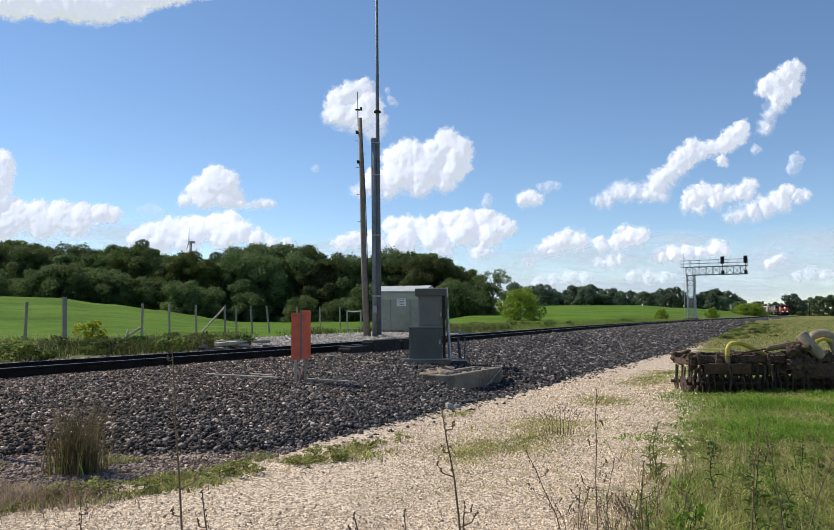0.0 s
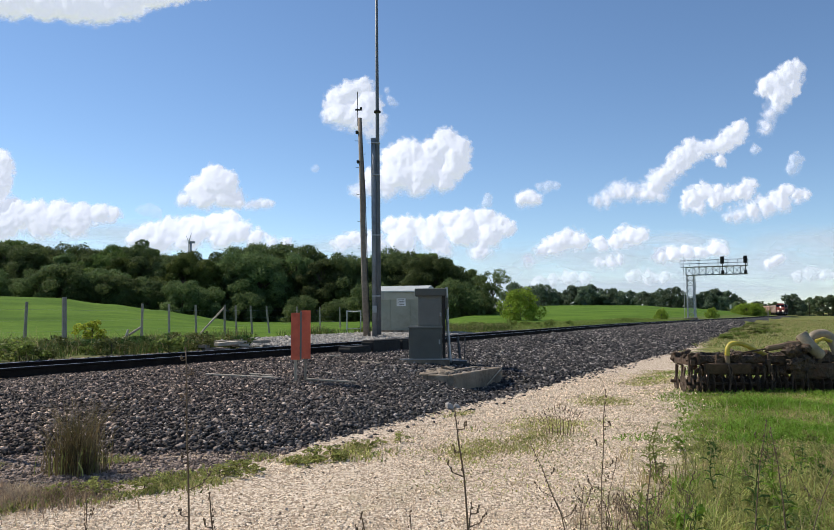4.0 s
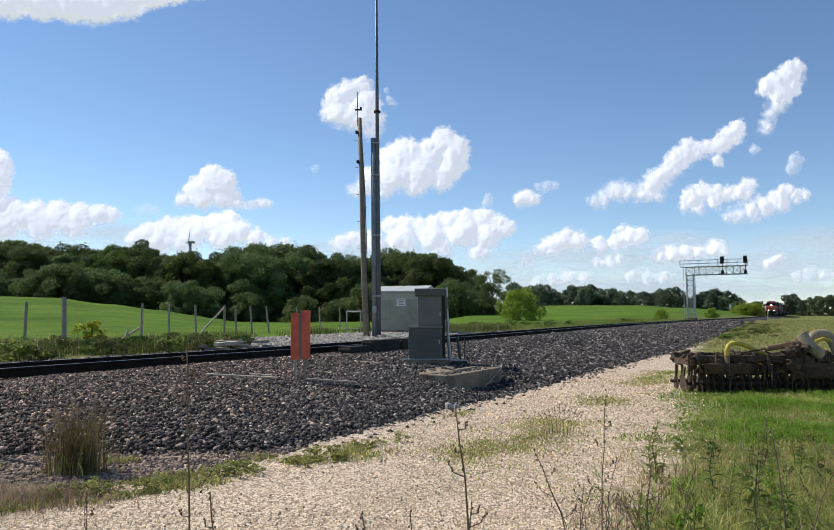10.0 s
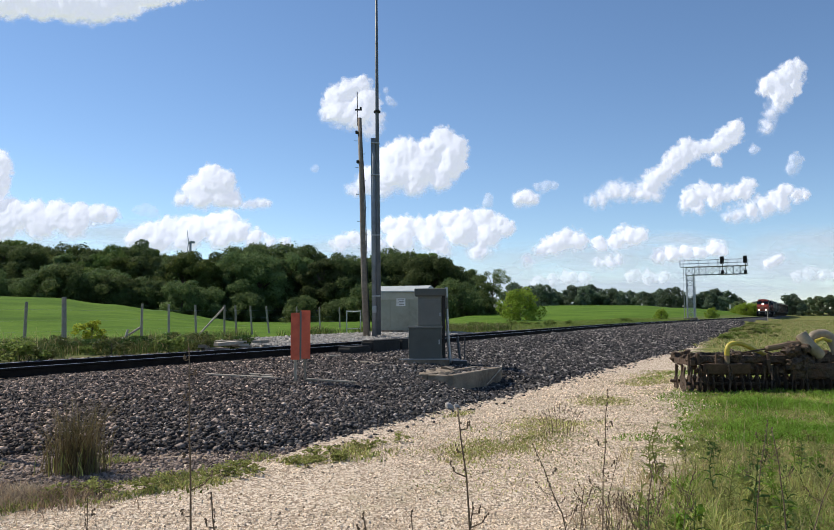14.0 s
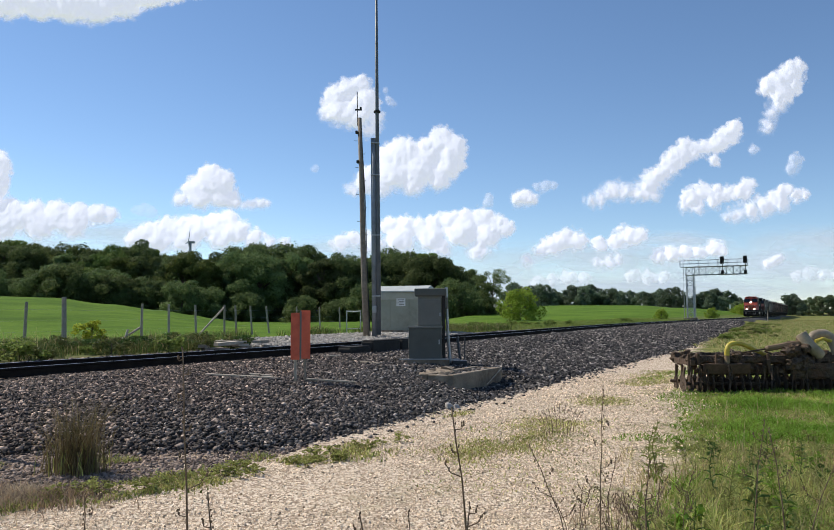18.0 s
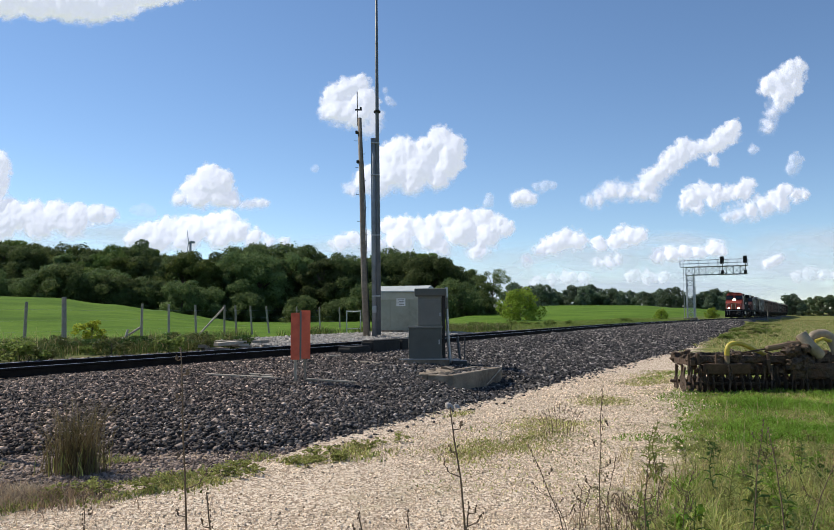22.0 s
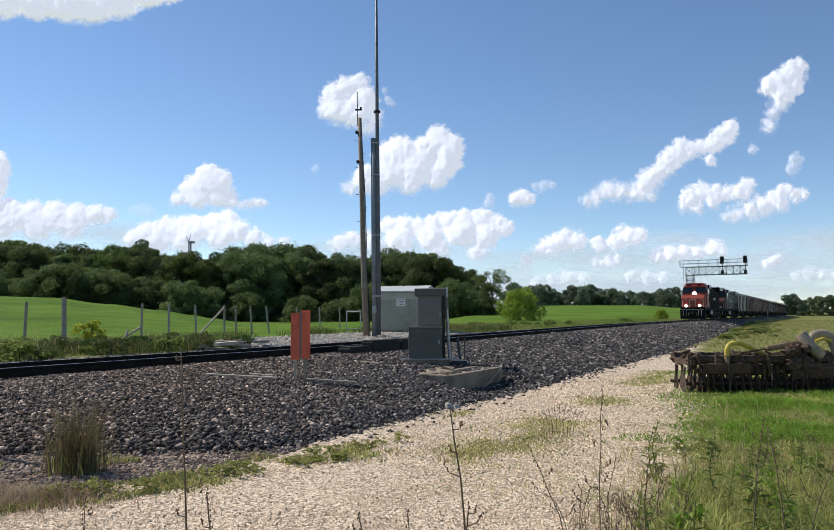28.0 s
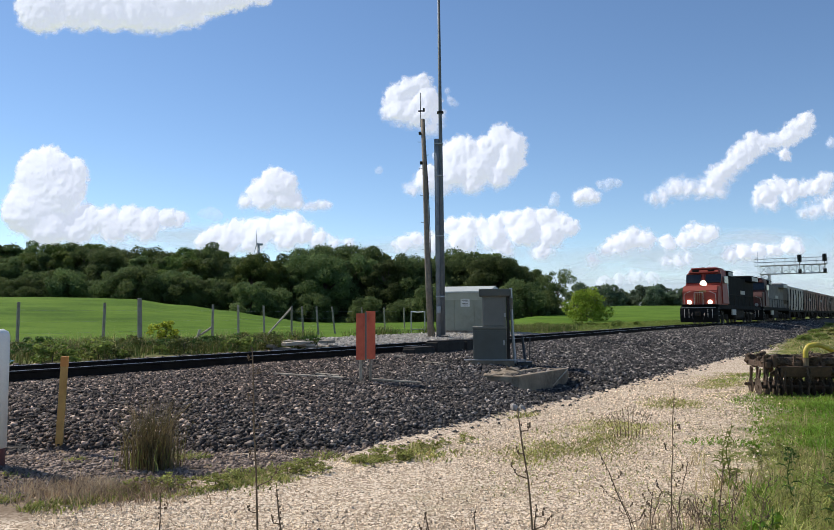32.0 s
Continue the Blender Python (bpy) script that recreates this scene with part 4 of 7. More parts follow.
    for i in range(5):
        part("fan_grille", tube(bm_new(), [(0, -6.2 + i * 1.1, 4.3), (0, -6.2 + i * 1.1, 4.42)], 0.5, 12), M_DARKSTEEL, t)
    part("exhaust_stack", box(bm_new(), (0, -0.6, 4.45), (0.8, 1.3, 0.35), bev=0.05), M_HOOD, t)
    part("number_band", box(bm_new(), (0.995, -3.5, 2.9), (0.02, 2.2, 0.35)), M_PALE, t, "pale lettering band")
    part("number_band", box(bm_new(), (-0.995, -3.5, 2.9), (0.02, 2.2, 0.35)), M_PALE, t, "pale lettering band")
    sp = part("side_panel", box(bm_new(), (0.95, -3.4, 3.0), (0.06, 12.9, 2.5), bev=0.015), paint, t, "red side panel with pale slanted stripes")
    for i in range(5):
        part("stripe", box(bm_new(), (0.985, -8.2 + i * 2.5, 3.0), (0.02, 0.7, 2.4), pose(0, 0, 0, 14, 0, 0).to_3x3()), M_PALE, sp)
    part("cabinet_panel", box(bm_new(), (1.31, f - 6.4, 3.0), (0.05, 2.0, 2.6), bev=0.015), paint, sp)
    part("fuel_tank", box(bm_new(), (0, 0, 0.82), (2.6, 4.6, 0.95), bev=0.2), M_TRUCK, t, "grimy fuel tank")
    for sx in (-1.42, 1.42):
        bm = tube(bm_new(), [(sx, -f + 1.0, 2.55), (sx, 5.4, 2.55)], 0.025, 5)
        part("handrail", bm, M_TRUCK, t)
        for i in range(9):
            part("stanchion", tube(bm_new(), [(sx, -f + 1.0 + i * 1.9, 1.6), (sx, -f + 1.0 + i * 1.9, 2.56)], 0.022, 5), M_TRUCK, t)
    bogie(t, 6.9, 3, 1.85, 0.53, key)
    bogie(t, -6.9, 3, 1.85, 0.53, key)
    part("rear_coupler", box(bm_new(), (0, -f + 0.35, 0.85), (0.34, 0.75, 0.36), bev=0.06), M_TRUCK, t)
    part("horn", box(bm_new(), (0.5, f - 4.8, 4.86), (0.3, 0.4, 0.14), bev=0.04), M_DARKSTEEL, t)
    part("antenna_dome", box(bm_new(), (-0.4, f - 4.0, 4.84), (0.7, 0.5, 0.14), bev=0.05), M_WHITE, t)
    return t


def build_hopper(kind, key):
    """A covered grain hopper; along y, origin midway on the rail top."""
    names = ("dusty grey", "rust-red", "pale grey", "dull brown")
    t = thing("hopper_wagon", Matrix(), names[kind] + " ribbed covered grain hopper wagon", "hopper wagon", "train")
    mt = HOPPERS[kind]
    L, h0, h1 = 17.2, 1.25, 4.6
    # rounded body: the side bulges, the ends slope
    side = [(-1.42, h0), (-1.51, 1.9), (-1.55, 3.0), (-1.5, 4.1), (-1.3, 4.5), (-0.7, h1), (0.7, h1), (1.3, 4.5), (1.5, 4.1), (1.55, 3.0), (1.51, 1.9), (1.42, h0)]
    bm = bm_new()
    rings = []
    for y, cut in ((-L / 2 + 0.3, 1), (-L / 2 + 1.7, 0), (L / 2 - 1.7, 0), (L / 2 - 0.3, 1)):
        rings.append([bm.verts.new((x, y, max(z, 2.6) if cut else z)) for x, z in side])
    for r0, r1 in zip(rings, rings[1:]):
        for i in range(len(side)):
            bm.faces.new((r0[i], r0[(i + 1) % len(side)], r1[(i + 1) % len(side)], r1[i]))
    bm.faces.new(rings[0])
    bm.faces.new(rings[-1][::-1])
    bmesh.ops.recalc_face_normals(bm, faces=bm.faces[:])
    part("body", bm, mt, t)
    for i in range(6):
        y = -L / 2 + 1.6 + i * (L - 3.2) / 5
        for sx in (-1, 1):
            bm = tube(bm_new(), [(sx * 1.44, y, 1.25), (sx * 1.54, y, 1.9), (sx * 1.58, y, 3.0), (sx * 1.55, y, 4.1)], 0.075, 6)
            part("rib", bm, M_TRUCK, t)
    for sx in (-1, 1):
        part("side_sill", box(bm_new(), (sx * 1.4, 0, 1.22), (0.18, L - 0.6, 0.28), bev=0.02), M_TRUCK, t)
        part("top_chord", box(bm_new(), (sx * 1.42, 0, 4.28), (0.16, L - 0.6, 0.14), bev=0.02), mt, t)
        part("end_ladder", box(bm_new(), (sx * 1.35, L / 2 - 0.2, 2.6), (0.06, 0.08, 2.7)), M_TRUCK, t)
        part("lettering_bar", box(bm_new(), (sx * 1.565, 2.0, 3.1), (0.02, 3.0, 0.4)), M_PALE, t)
    part("roof_hatch", box(bm_new(), (0, 0, 4.66), (0.8, L - 3.0, 0.16), bev=0.03), mt, t)
    part("running_board", box(bm_new(), (0.85, 0, 4.72), (0.5, L - 0.8, 0.05)), M_STEEL, t)
    for y in (-4.6, 0, 4.6):
        bm = prism(bm_new(), [(y - 2.2, 1.3), (y + 2.2, 1.3), (y + 0.4, 0.45), (y - 0.4, 0.45)], -1.15, 1.15)
        part("discharge_chute", bm, M_TRUCK, t)
    for sy in (-1, 1):
        part("end_frame", box(bm_new(), (0, sy * (L / 2 - 0.25), 1.7), (2.9, 0.12, 0.9), bev=0.02), mt, t)
        part("end_post", box(bm_new(), (0.0, sy * (L / 2 - 0.22), 2.4), (0.2, 0.14, 2.2)), mt, t)
        part("coupler", box(bm_new(), (0, sy * (L / 2 + 0.25), 0.85), (0.3, 0.8, 0.32), bev=0.05), M_TRUCK, t)
        bogie(t, sy * (L / 2 - 2.2), 2, 1.78, 0.46, key)
    return t


TRAIN = []


def build_train():
    first = build_loco(0)
    TRAIN.append((first, 0.0))
    TRAIN.append((build_loco(1, False), 22.4))
    back = 22.4 + 18.6
    order = [0, 3, 1, 3, 1, 0, 3, 1, 1, 3, 0, 3, 1, 0, 3, 3, 1, 0]
    for i, k in enumerate(order):
        TRAIN.append((build_hopper(k, 2 + i), back + i * 17.9))


build_train()

# where the leading nose stands, in metres along the track, time by time
NOSE = [(0, 366.0), (3, 336.0), (6, 305.5), (8, 287.5), (10, 266.5), (12, 247.0), (14, 227.5), (17, 197.5), (19, 178.0), (21, 159.5), (23, 141.5), (25, 126.0), (28, 100.0), (30, 82.0), (31, 73.8), (32, 63.8)]


def nose_at(t):
    """A smooth run through the stations."""
    ts, vs = [a for a, _ in NOSE], [b for _, b in NOSE]
    i = max(k for k in range(len(ts) - 1) if ts[k] <= t + 1e-9)
    i = min(i, len(ts) - 2)

    def slope(k):
        a, b = max(0, k - 1), min(len(ts) - 1, k + 1)
        return (vs[b] - vs[a]) / (ts[b] - ts[a])
    h = ts[i + 1] - ts[i]
    u = (t - ts[i]) / h
    return (vs[i] * (2 * u ** 3 - 3 * u ** 2 + 1) + slope(i) * h * (u ** 3 - 2 * u ** 2 + u) + vs[i + 1] * (-2 * u ** 3 + 3 * u ** 2) + slope(i + 1) * h * (u ** 3 - u ** 2))


def car_pose(s_mid):
    a, _ = track_point(s_mid - 6)
    b, _ = track_point(s_mid + 6)
    mid = (a + b) / 2
    h = math.atan2(b.x - a.x, b.y - a.y)
    return pose(mid.x, mid.y, RAIL_Z + grade(s_mid), 0, 0, 180 - math.degrees(h))


def drive_train():
    steps = [i * 0.5 for i in range(65)]
    for ob, back in TRAIN:
        walk(ob, [(t, car_pose(nose_at(t) + 11.0 + back)) for t in steps])
    s0 = nose_at(0)
    fine = [i / 15 for i in range(481)]
    for ax, key, y, r in WHEELS:
        if key < 6:
            walk(ax, [(t, pose(0, y, r, -math.degrees((s0 - nose_at(t)) / r), 0, 0)) for t in fine])


# ---- trees and bushes ----
M_BARK = mat("bark", (0.05, 0.04, 0.03), (0.11, 0.09, 0.07), 3.0, 0.95, 0, 0.6)
# a little blue in these greens stands for haze over the wood
M_LEAF = leaf_mat("oak_leaves", (0.08, 0.12, 0.046), (0.165, 0.21, 0.08), 0.22, 0.5, island=0.1, vary=0.38)
M_LEAF_LIGHT = leaf_mat("light_leaves", (0.085, 0.13, 0.035), (0.165, 0.215, 0.06), 0.22, 0.45, island=0.12, vary=0.25)
# paler still: haze and sunlight on the right-hand trees are in the colour
M_LEAF_HAZED_PALE = leaf_mat("hazed_pale_leaves", (0.15, 0.19, 0.1), (0.24, 0.285, 0.15), 0.15, 0.5, island=0.12, vary=0.25)
# aerial haze is put into this lighter, bluer green
M_LEAF_HAZED = leaf_mat("hazed_far_leaves", (0.105, 0.145, 0.095), (0.17, 0.215, 0.135), 0.15, 0.5, island=0.12, vary=0.25)
M_LEAF_BRIGHT = leaf_mat("bright_leaves", (0.16, 0.24, 0.03), (0.34, 0.43, 0.07), 0.8, 0.5)
M_LEAF_YELLOW = leaf_mat("yellow_leaves", (0.26, 0.30, 0.03), (0.46, 0.5, 0.07), 2.0, 0.5)


def leaf_cloud(centres, radii, count, size, seed, flat=0.75):
    """Small four-cornered leaf clumps on and inside a union of balls. Returns corners and faces."""
    g = np.random.default_rng(seed)
    centres, radii = np.array(centres, float), np.array(radii, float)
    w = radii ** 2
    pick = g.choice(len(centres), count, p=w / w.sum())
    dirn = g.normal(size=(count, 3))
    dirn /= np.linalg.norm(dirn, axis=1)[:, None]
    rad = radii[pick] * (0.72 + 0.36 * g.random(count)) * (1 + 0.4 * g.random(count) * (g.random(count) < 0.2))
    pos = centres[pick] + dirn * rad[:, None] * np.array([1, 1, flat])
    nrm = dirn + g.normal(size=(count, 3)) * 0.55
    nrm /= np.linalg.norm(nrm, axis=1)[:, None]
    a = np.cross(nrm, g.normal(size=(count, 3)))
    a /= np.linalg.norm(a, axis=1)[:, None]
    b = np.cross(nrm, a)
    sz = (size * (0.6 + 0.8 * g.random(count)))[:, None]
    a, b = a * sz, b * sz * 0.7
    bend = nrm * sz * 0.25
    v = np.stack([pos - a, pos + b + bend, pos + a, pos - b + bend], 1).reshape(-1, 3)
    return v, np.arange(count * 4).reshape(-1, 4)


def make_tree(h, w, seed, leaves, size, mat_leaf, label, category="tree", low=0.2, balls=16, group=""):
    g = np.random.default_rng(seed)
    t = thing(category.replace(" ", "_"), Matrix(), label, category, group)
    bm = bm_new()
    lean = g.normal(0, 0.03 * h, 2)
    trunk_top = Vector((lean[0], lean[1], h * 0.62))
    tube(bm, [(0, 0, -0.3), (lean[0] * 0.3, lean[1] * 0.3, h * 0.25), trunk_top], [h * 0.026, h * 0.02, h * 0.008], 7)
    cs, rs = [], []
    for i in range(balls):
        f = ((i + 0.5) / balls) ** 0.85
        z = h * (low + (0.97 - low) * f) + h * g.uniform(-0.05, 0.05)
        spread = w / 2 * math.sin(math.pi * min(1, 0.2 + 0.75 * f)) ** 0.6
        a = i * 2.4 + g.uniform(-0.8, 0.8)
        rr = spread * g.choice([0.35, 0.7, 0.85, 1.0]) * g.uniform(0.85, 1.1)
        c = Vector((math.cos(a) * rr + lean[0] * f, math.sin(a) * rr + lean[1] * f, z - h * 0.05))
        r = w * g.uniform(0.08, 0.17)
        cs.append(c)
        rs.append(r)
        start = Vector((lean[0] * f * 0.6, lean[1] * f * 0.6, max(h * 0.15, z * 0.65)))
        tube(bm, [start, start.lerp(c, 0.6) + Vector((0, 0, 0.02 * h)), c], [h * 0.008, h * 0.005, h * 0.002], 5)
    if category == "tree":
        part("trunk", bm, M_BARK, t, "dark bark trunk and limbs")
    else:
        tagged(part("stem", bm, M_BARK, t), kind="stuff")
    v, f = leaf_cloud(cs, rs, leaves, size, seed + 1)
    mesh_np("crown", v, f, mat_leaf, t)
    return t


def px_place(px, y):
    x = (px - 784) / 1400 * y
    return x, y


def stand(proto, px, y, top_px, base_h, turn, sink=0.0, wide=1.0):
    """A copy of a tree on the ground, as tall as its top implies."""
    x, y = px_place(px, y)
    z = ground_z(x, y)
    h = 1.6 + (590 - top_px) / 1400 * y - z
    k = h / base_h
    c = copy_thing(proto, Matrix.Translation((x, y, z - sink)) @ pose(0, 0, 0, 0, 0, turn))
    c.scale = (k * wide, k * wide, k)
    return c


def skyline(px):
    pts = [(-260, 455), (-120, 452), (0, 450), (60, 452), (100, 464), (200, 461), (260, 458), (330, 474), (400, 475), (430, 471), (480, 461), (560, 469), (600, 464), (640, 478), (700, 472), (760, 476), (815, 472), (850, 488), (885, 512)]
    for (a, u), (b, v) in zip(pts, pts[1:]):
        if px <= b:
            return u + (v - u) * max(0, (px - a) / (b - a))
    return pts[-1][1]


def build_trees():
    g = random.Random(5)
    protos = [make_tree(12.0, 8.4 + i * 0.7, 30 + 7 * i, 24000, 0.155, M_LEAF_LIGHT if i in (1, 4) else M_LEAF, "lighter green tree in a dense wood" if i in (1, 4) else "dark green oak in a dense wood", low=0.06, balls=44, group="trees of the wood") for i in range(6)]
    px = -250.0
    while px < 872:
        for row, (yy, drop) in enumerate(((147, 15), (160, 0))):
            p = protos[g.choice((0, 2, 3, 5) if row == 0 and px > 380 else (0, 1, 1, 2, 3, 4, 5))]
            xx = px + g.uniform(-8, 8) + 18 * row
            far = yy + g.uniform(-4, 4) + (10 if xx > 500 else 0)
            stand(p, xx, far, skyline(xx) - 7 + drop + g.uniform(-6, 9), 12.0, g.uniform(0, 360), 0.2)
        px += 37
    # undergrowth along the wood's foot; its right end stands in for the oak's shade
    low = [make_tree(5.0, 8.0, 80 + 3 * i, 9000, 0.13, M_LEAF, "dark green undergrowth at the wood's edge", "shrub", 0.05, 26, "undergrowth of the wood") for i in range(2)]
    px = -240.0
    while px < 926:
        x, y = px_place(px, 136.0)
        base = 590 - (ground_z(x, y) - 1.6) / y * 1400
        if 390 < px < 690 and g.random() < 0.75:
            px += g.uniform(10, 24)
            continue
        stand(low[g.randrange(2)], px + g.uniform(-9, 9), 136 + g.uniform(-3, 5), base - g.uniform(26, 72), 5.0, g.uniform(0, 360), 0.1)
        px += g.uniform(10, 24)
    # the loose oak at the wood's end
    for xx, yy, tp, pr in ((893, 152, 516, 0), (872, 158, 502, 2)):
        stand(protos[pr], xx, yy, tp, 12.0, g.uniform(0, 360))
    oak = make_tree(12.0, 10.0, 77, 6500, 0.15, M_LEAF, "open-crowned oak standing at the wood's end", low=0.4, balls=26)
    x, y = px_place(926, 140.0)
    oak.matrix_basis = Matrix.Translation((x, y, ground_z(x, y)))
    oak.scale = (0.76, 0.76, (1.6 + (592 - 509) / 1400 * y - ground_z(x, y)) / 12.0)
    # far rows over the field, the haze mixed into their leaf colour
    fp = [make_tree(14.0, 13.0 + i * 2, 120 + 7 * i, 3400, 0.5, M_LEAF_HAZED, "distant green tree in a hedgerow", low=0.08, balls=24, group="trees of the far hedgerow") for i in range(3)]
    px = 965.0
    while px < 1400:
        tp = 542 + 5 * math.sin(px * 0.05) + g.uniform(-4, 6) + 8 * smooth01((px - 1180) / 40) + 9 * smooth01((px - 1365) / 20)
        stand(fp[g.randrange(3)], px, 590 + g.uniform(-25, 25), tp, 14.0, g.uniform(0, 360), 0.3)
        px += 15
    ep = [make_tree(14.0, 8.5 + i * 2, 160 + 7 * i, 3000, 0.42, M_LEAF_HAZED_PALE, "distant upright tree beyond the line, haze and sunlight in its pale green", low=0.06, balls=26, group="trees beyond the line") for i in range(3)]
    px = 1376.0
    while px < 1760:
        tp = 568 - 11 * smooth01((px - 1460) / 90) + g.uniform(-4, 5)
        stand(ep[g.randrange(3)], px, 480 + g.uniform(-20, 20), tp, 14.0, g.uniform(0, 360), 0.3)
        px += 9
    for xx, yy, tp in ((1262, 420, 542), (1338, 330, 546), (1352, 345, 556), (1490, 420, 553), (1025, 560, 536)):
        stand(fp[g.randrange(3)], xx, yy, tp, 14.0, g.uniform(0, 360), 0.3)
    for p in protos + low + fp + ep:
        # each pattern tree stands in the wood as well
        i = (protos + low + fp + ep).index(p)
        x, y = px_place(-330 - 30 * i, 150.0)
        p.matrix_basis = Matrix.Translation((x, y, ground_z(x, y)))
    bright = make_tree(4.0, 5.6, 200, 7000, 0.11, M_LEAF_BRIGHT, "bright yellow-green bush in rough grass", "bush", 0.0, 46, "bushes in the field")
    x, y = px_place(978, 100.0)
    bright.matrix_basis = Matrix.Translation((x, y, ground_z(x, y)))
    bright.scale = (0.93, 0.93, 1.06)
    for xx, yy, tp, k in ((1243, 118, 579, 1), (1337, 150, 578, 1), (1390, 265, 573, 1), (1403, 260, 570, 1), (1419, 262, 570, 1)):
        stand(bright, xx, yy, tp, 4.0, xx * 7 % 360, 0.1, 1.2 if yy > 200 else 0.8)
    small = make_tree(1.15, 1.0, 230, 1500, 0.042, M_LEAF_YELLOW, "small yellow-green shrub among fence weeds", "shrub", 0.3, 24)
    x, y = px_place(176, 25.0)
    small.matrix_basis = Matrix.Translation((x, y, ground_z(x, y)))
    small.scale = (0.95, 0.95, 0.86)


build_trees()


# ---- wind turbine ----
def build_turbine():
    y = 1150.0
    x = (357 - 784) / 1400 * y
    hub = 1.6 + (590 - 452) / 1400 * y
    z = ground_z(x, y)
    t = thing("wind_turbine", Matrix.Translation((x, y, z)) @ pose(0, 0, 0, 0, 0, -62), "distant white three-bladed wind turbine behind the wood", "wind turbine")
    part("tower", tube(bm_new(), [(0, 0, -1), (0, 0, hub - z)], [3.2, 2.2], 14), M_TURBINE_BACKLIT, t, smooth=True)
    part("nacelle", box(bm_new(), (0, 2.5, hub - z + 0.6), (3.2, 9.0, 3.4), bev=0.7), M_TURBINE_BACKLIT, t)
    rot = part("rotor", tube(bm_new(), [(0, -3.6, 0), (0, -1.8, 0)], [0.9, 1.5], 12), M_TURBINE_BACKLIT, t)
    rot.location = (0, 0, hub - z + 0.6)
    for k in range(3):
        bm = bm_new()
        box(bm, (0, -2.6, 11.8), (2.0, 0.7, 23.5), bev=0.25)
        for v in bm.verts:
            f = max(0, v.co.z) / 24
            v.co.x *= 1.7 - 1.3 * f
            v.co.y = -2.6 + (v.co.y + 2.6) * (1.5 - f)
        bl = part("blade", bm, M_TURBINE_BACKLIT, rot)
        bl.matrix_basis = pose(0, 0, 0, 0, 120 * k, 0)
    return rot


ROTOR = build_turbine()


# ---- clouds ----
CLOUD_FAR = 2600.0
CLOUDS = []


def cloud_material():
    """White vapour: dense inside, ragged and clear at the rim."""
    m, t, b = nt_of("cloud")
    co = t.nodes.new("ShaderNodeTexCoord").outputs["Object"]
    b.inputs["Base Color"].default_value = (0.52, 0.545, 0.64, 1)
    b.inputs["Roughness"].default_value = 1.0
    b.inputs["Specular IOR Level"].default_value = 0.0
    # added glow replaces sunlight scattered through the cloud to its unlit front
    b.inputs["Emission Color"].default_value = (0.93, 0.95, 1.0, 1)
    b.inputs["Emission Strength"].default_value = 0.56
    at = t.nodes.new("ShaderNodeAttribute")
    at.attribute_name = "vapour"
    rag = maths(t, "MULTIPLY", maths(t, "SUBTRACT", noise_tex(t, co, 0.03, 6, 0.6), 0.5), 0.5)
    mr = node(t, "ShaderNodeMapRange")
    mr.interpolation_type = "SMOOTHSTEP"
    mr.inputs["From Min"].default_value = -0.1
    mr.inputs["From Max"].default_value = 1.2
    t.links.new(maths(t, "ADD", at.outputs["Fac"], rag), mr.inputs["Value"])
    t.links.new(mr.outputs[0], b.inputs["Alpha"])
    return m


M_CLOUD = cloud_material()


def ico(sub):
    bm = bm_new()
    bmesh.ops.create_icosphere(bm, subdivisions=sub, radius=1)
    v = np.array([x.co[:] for x in bm.verts])
    f = np.array([[y.index for y in x.verts] for x in bm.faces])
    bm.free()
    return v, f


ICO3 = ico(3)


def noisy_ball(seed, base):
    v, f = base
    out = np.empty_like(v)
    for i, p in enumerate(v):
        q = Vector(p)
        n = noise.noise(q * 1.7 + Vector((seed * 7.3, 0, 0))) * 0.28 + noise.noise(q * 4.1 + Vector((0, seed * 5.1, 0))) * 0.16
        out[i] = p * (1 + n)
    return out, f


def gradient_noise(x, y, seed):
    """Smooth gradient noise over arrays, about -0.7 to 0.7."""
    g = np.random.default_rng(seed)
    ang = g.uniform(0, 2 * math.pi, (64, 64))
    gx, gy = np.cos(ang), np.sin(ang)
    xi, yi = np.floor(x).astype(int), np.floor(y).astype(int)
    fx, fy = x - xi, y - yi
    u, v = fx * fx * fx * (fx * (fx * 6 - 15) + 10), fy * fy * fy * (fy * (fy * 6 - 15) + 10)

    def corner(i, j):
        a, c = (xi + i) % 64, (yi + j) % 64
        return gx[a, c] * (fx - i) + gy[a, c] * (fy - j)
    lo = corner(0, 0) * (1 - u) + corner(1, 0) * u
    hi = corner(0, 1) * (1 - u) + corner(1, 1) * u
    return lo * (1 - v) + hi * v


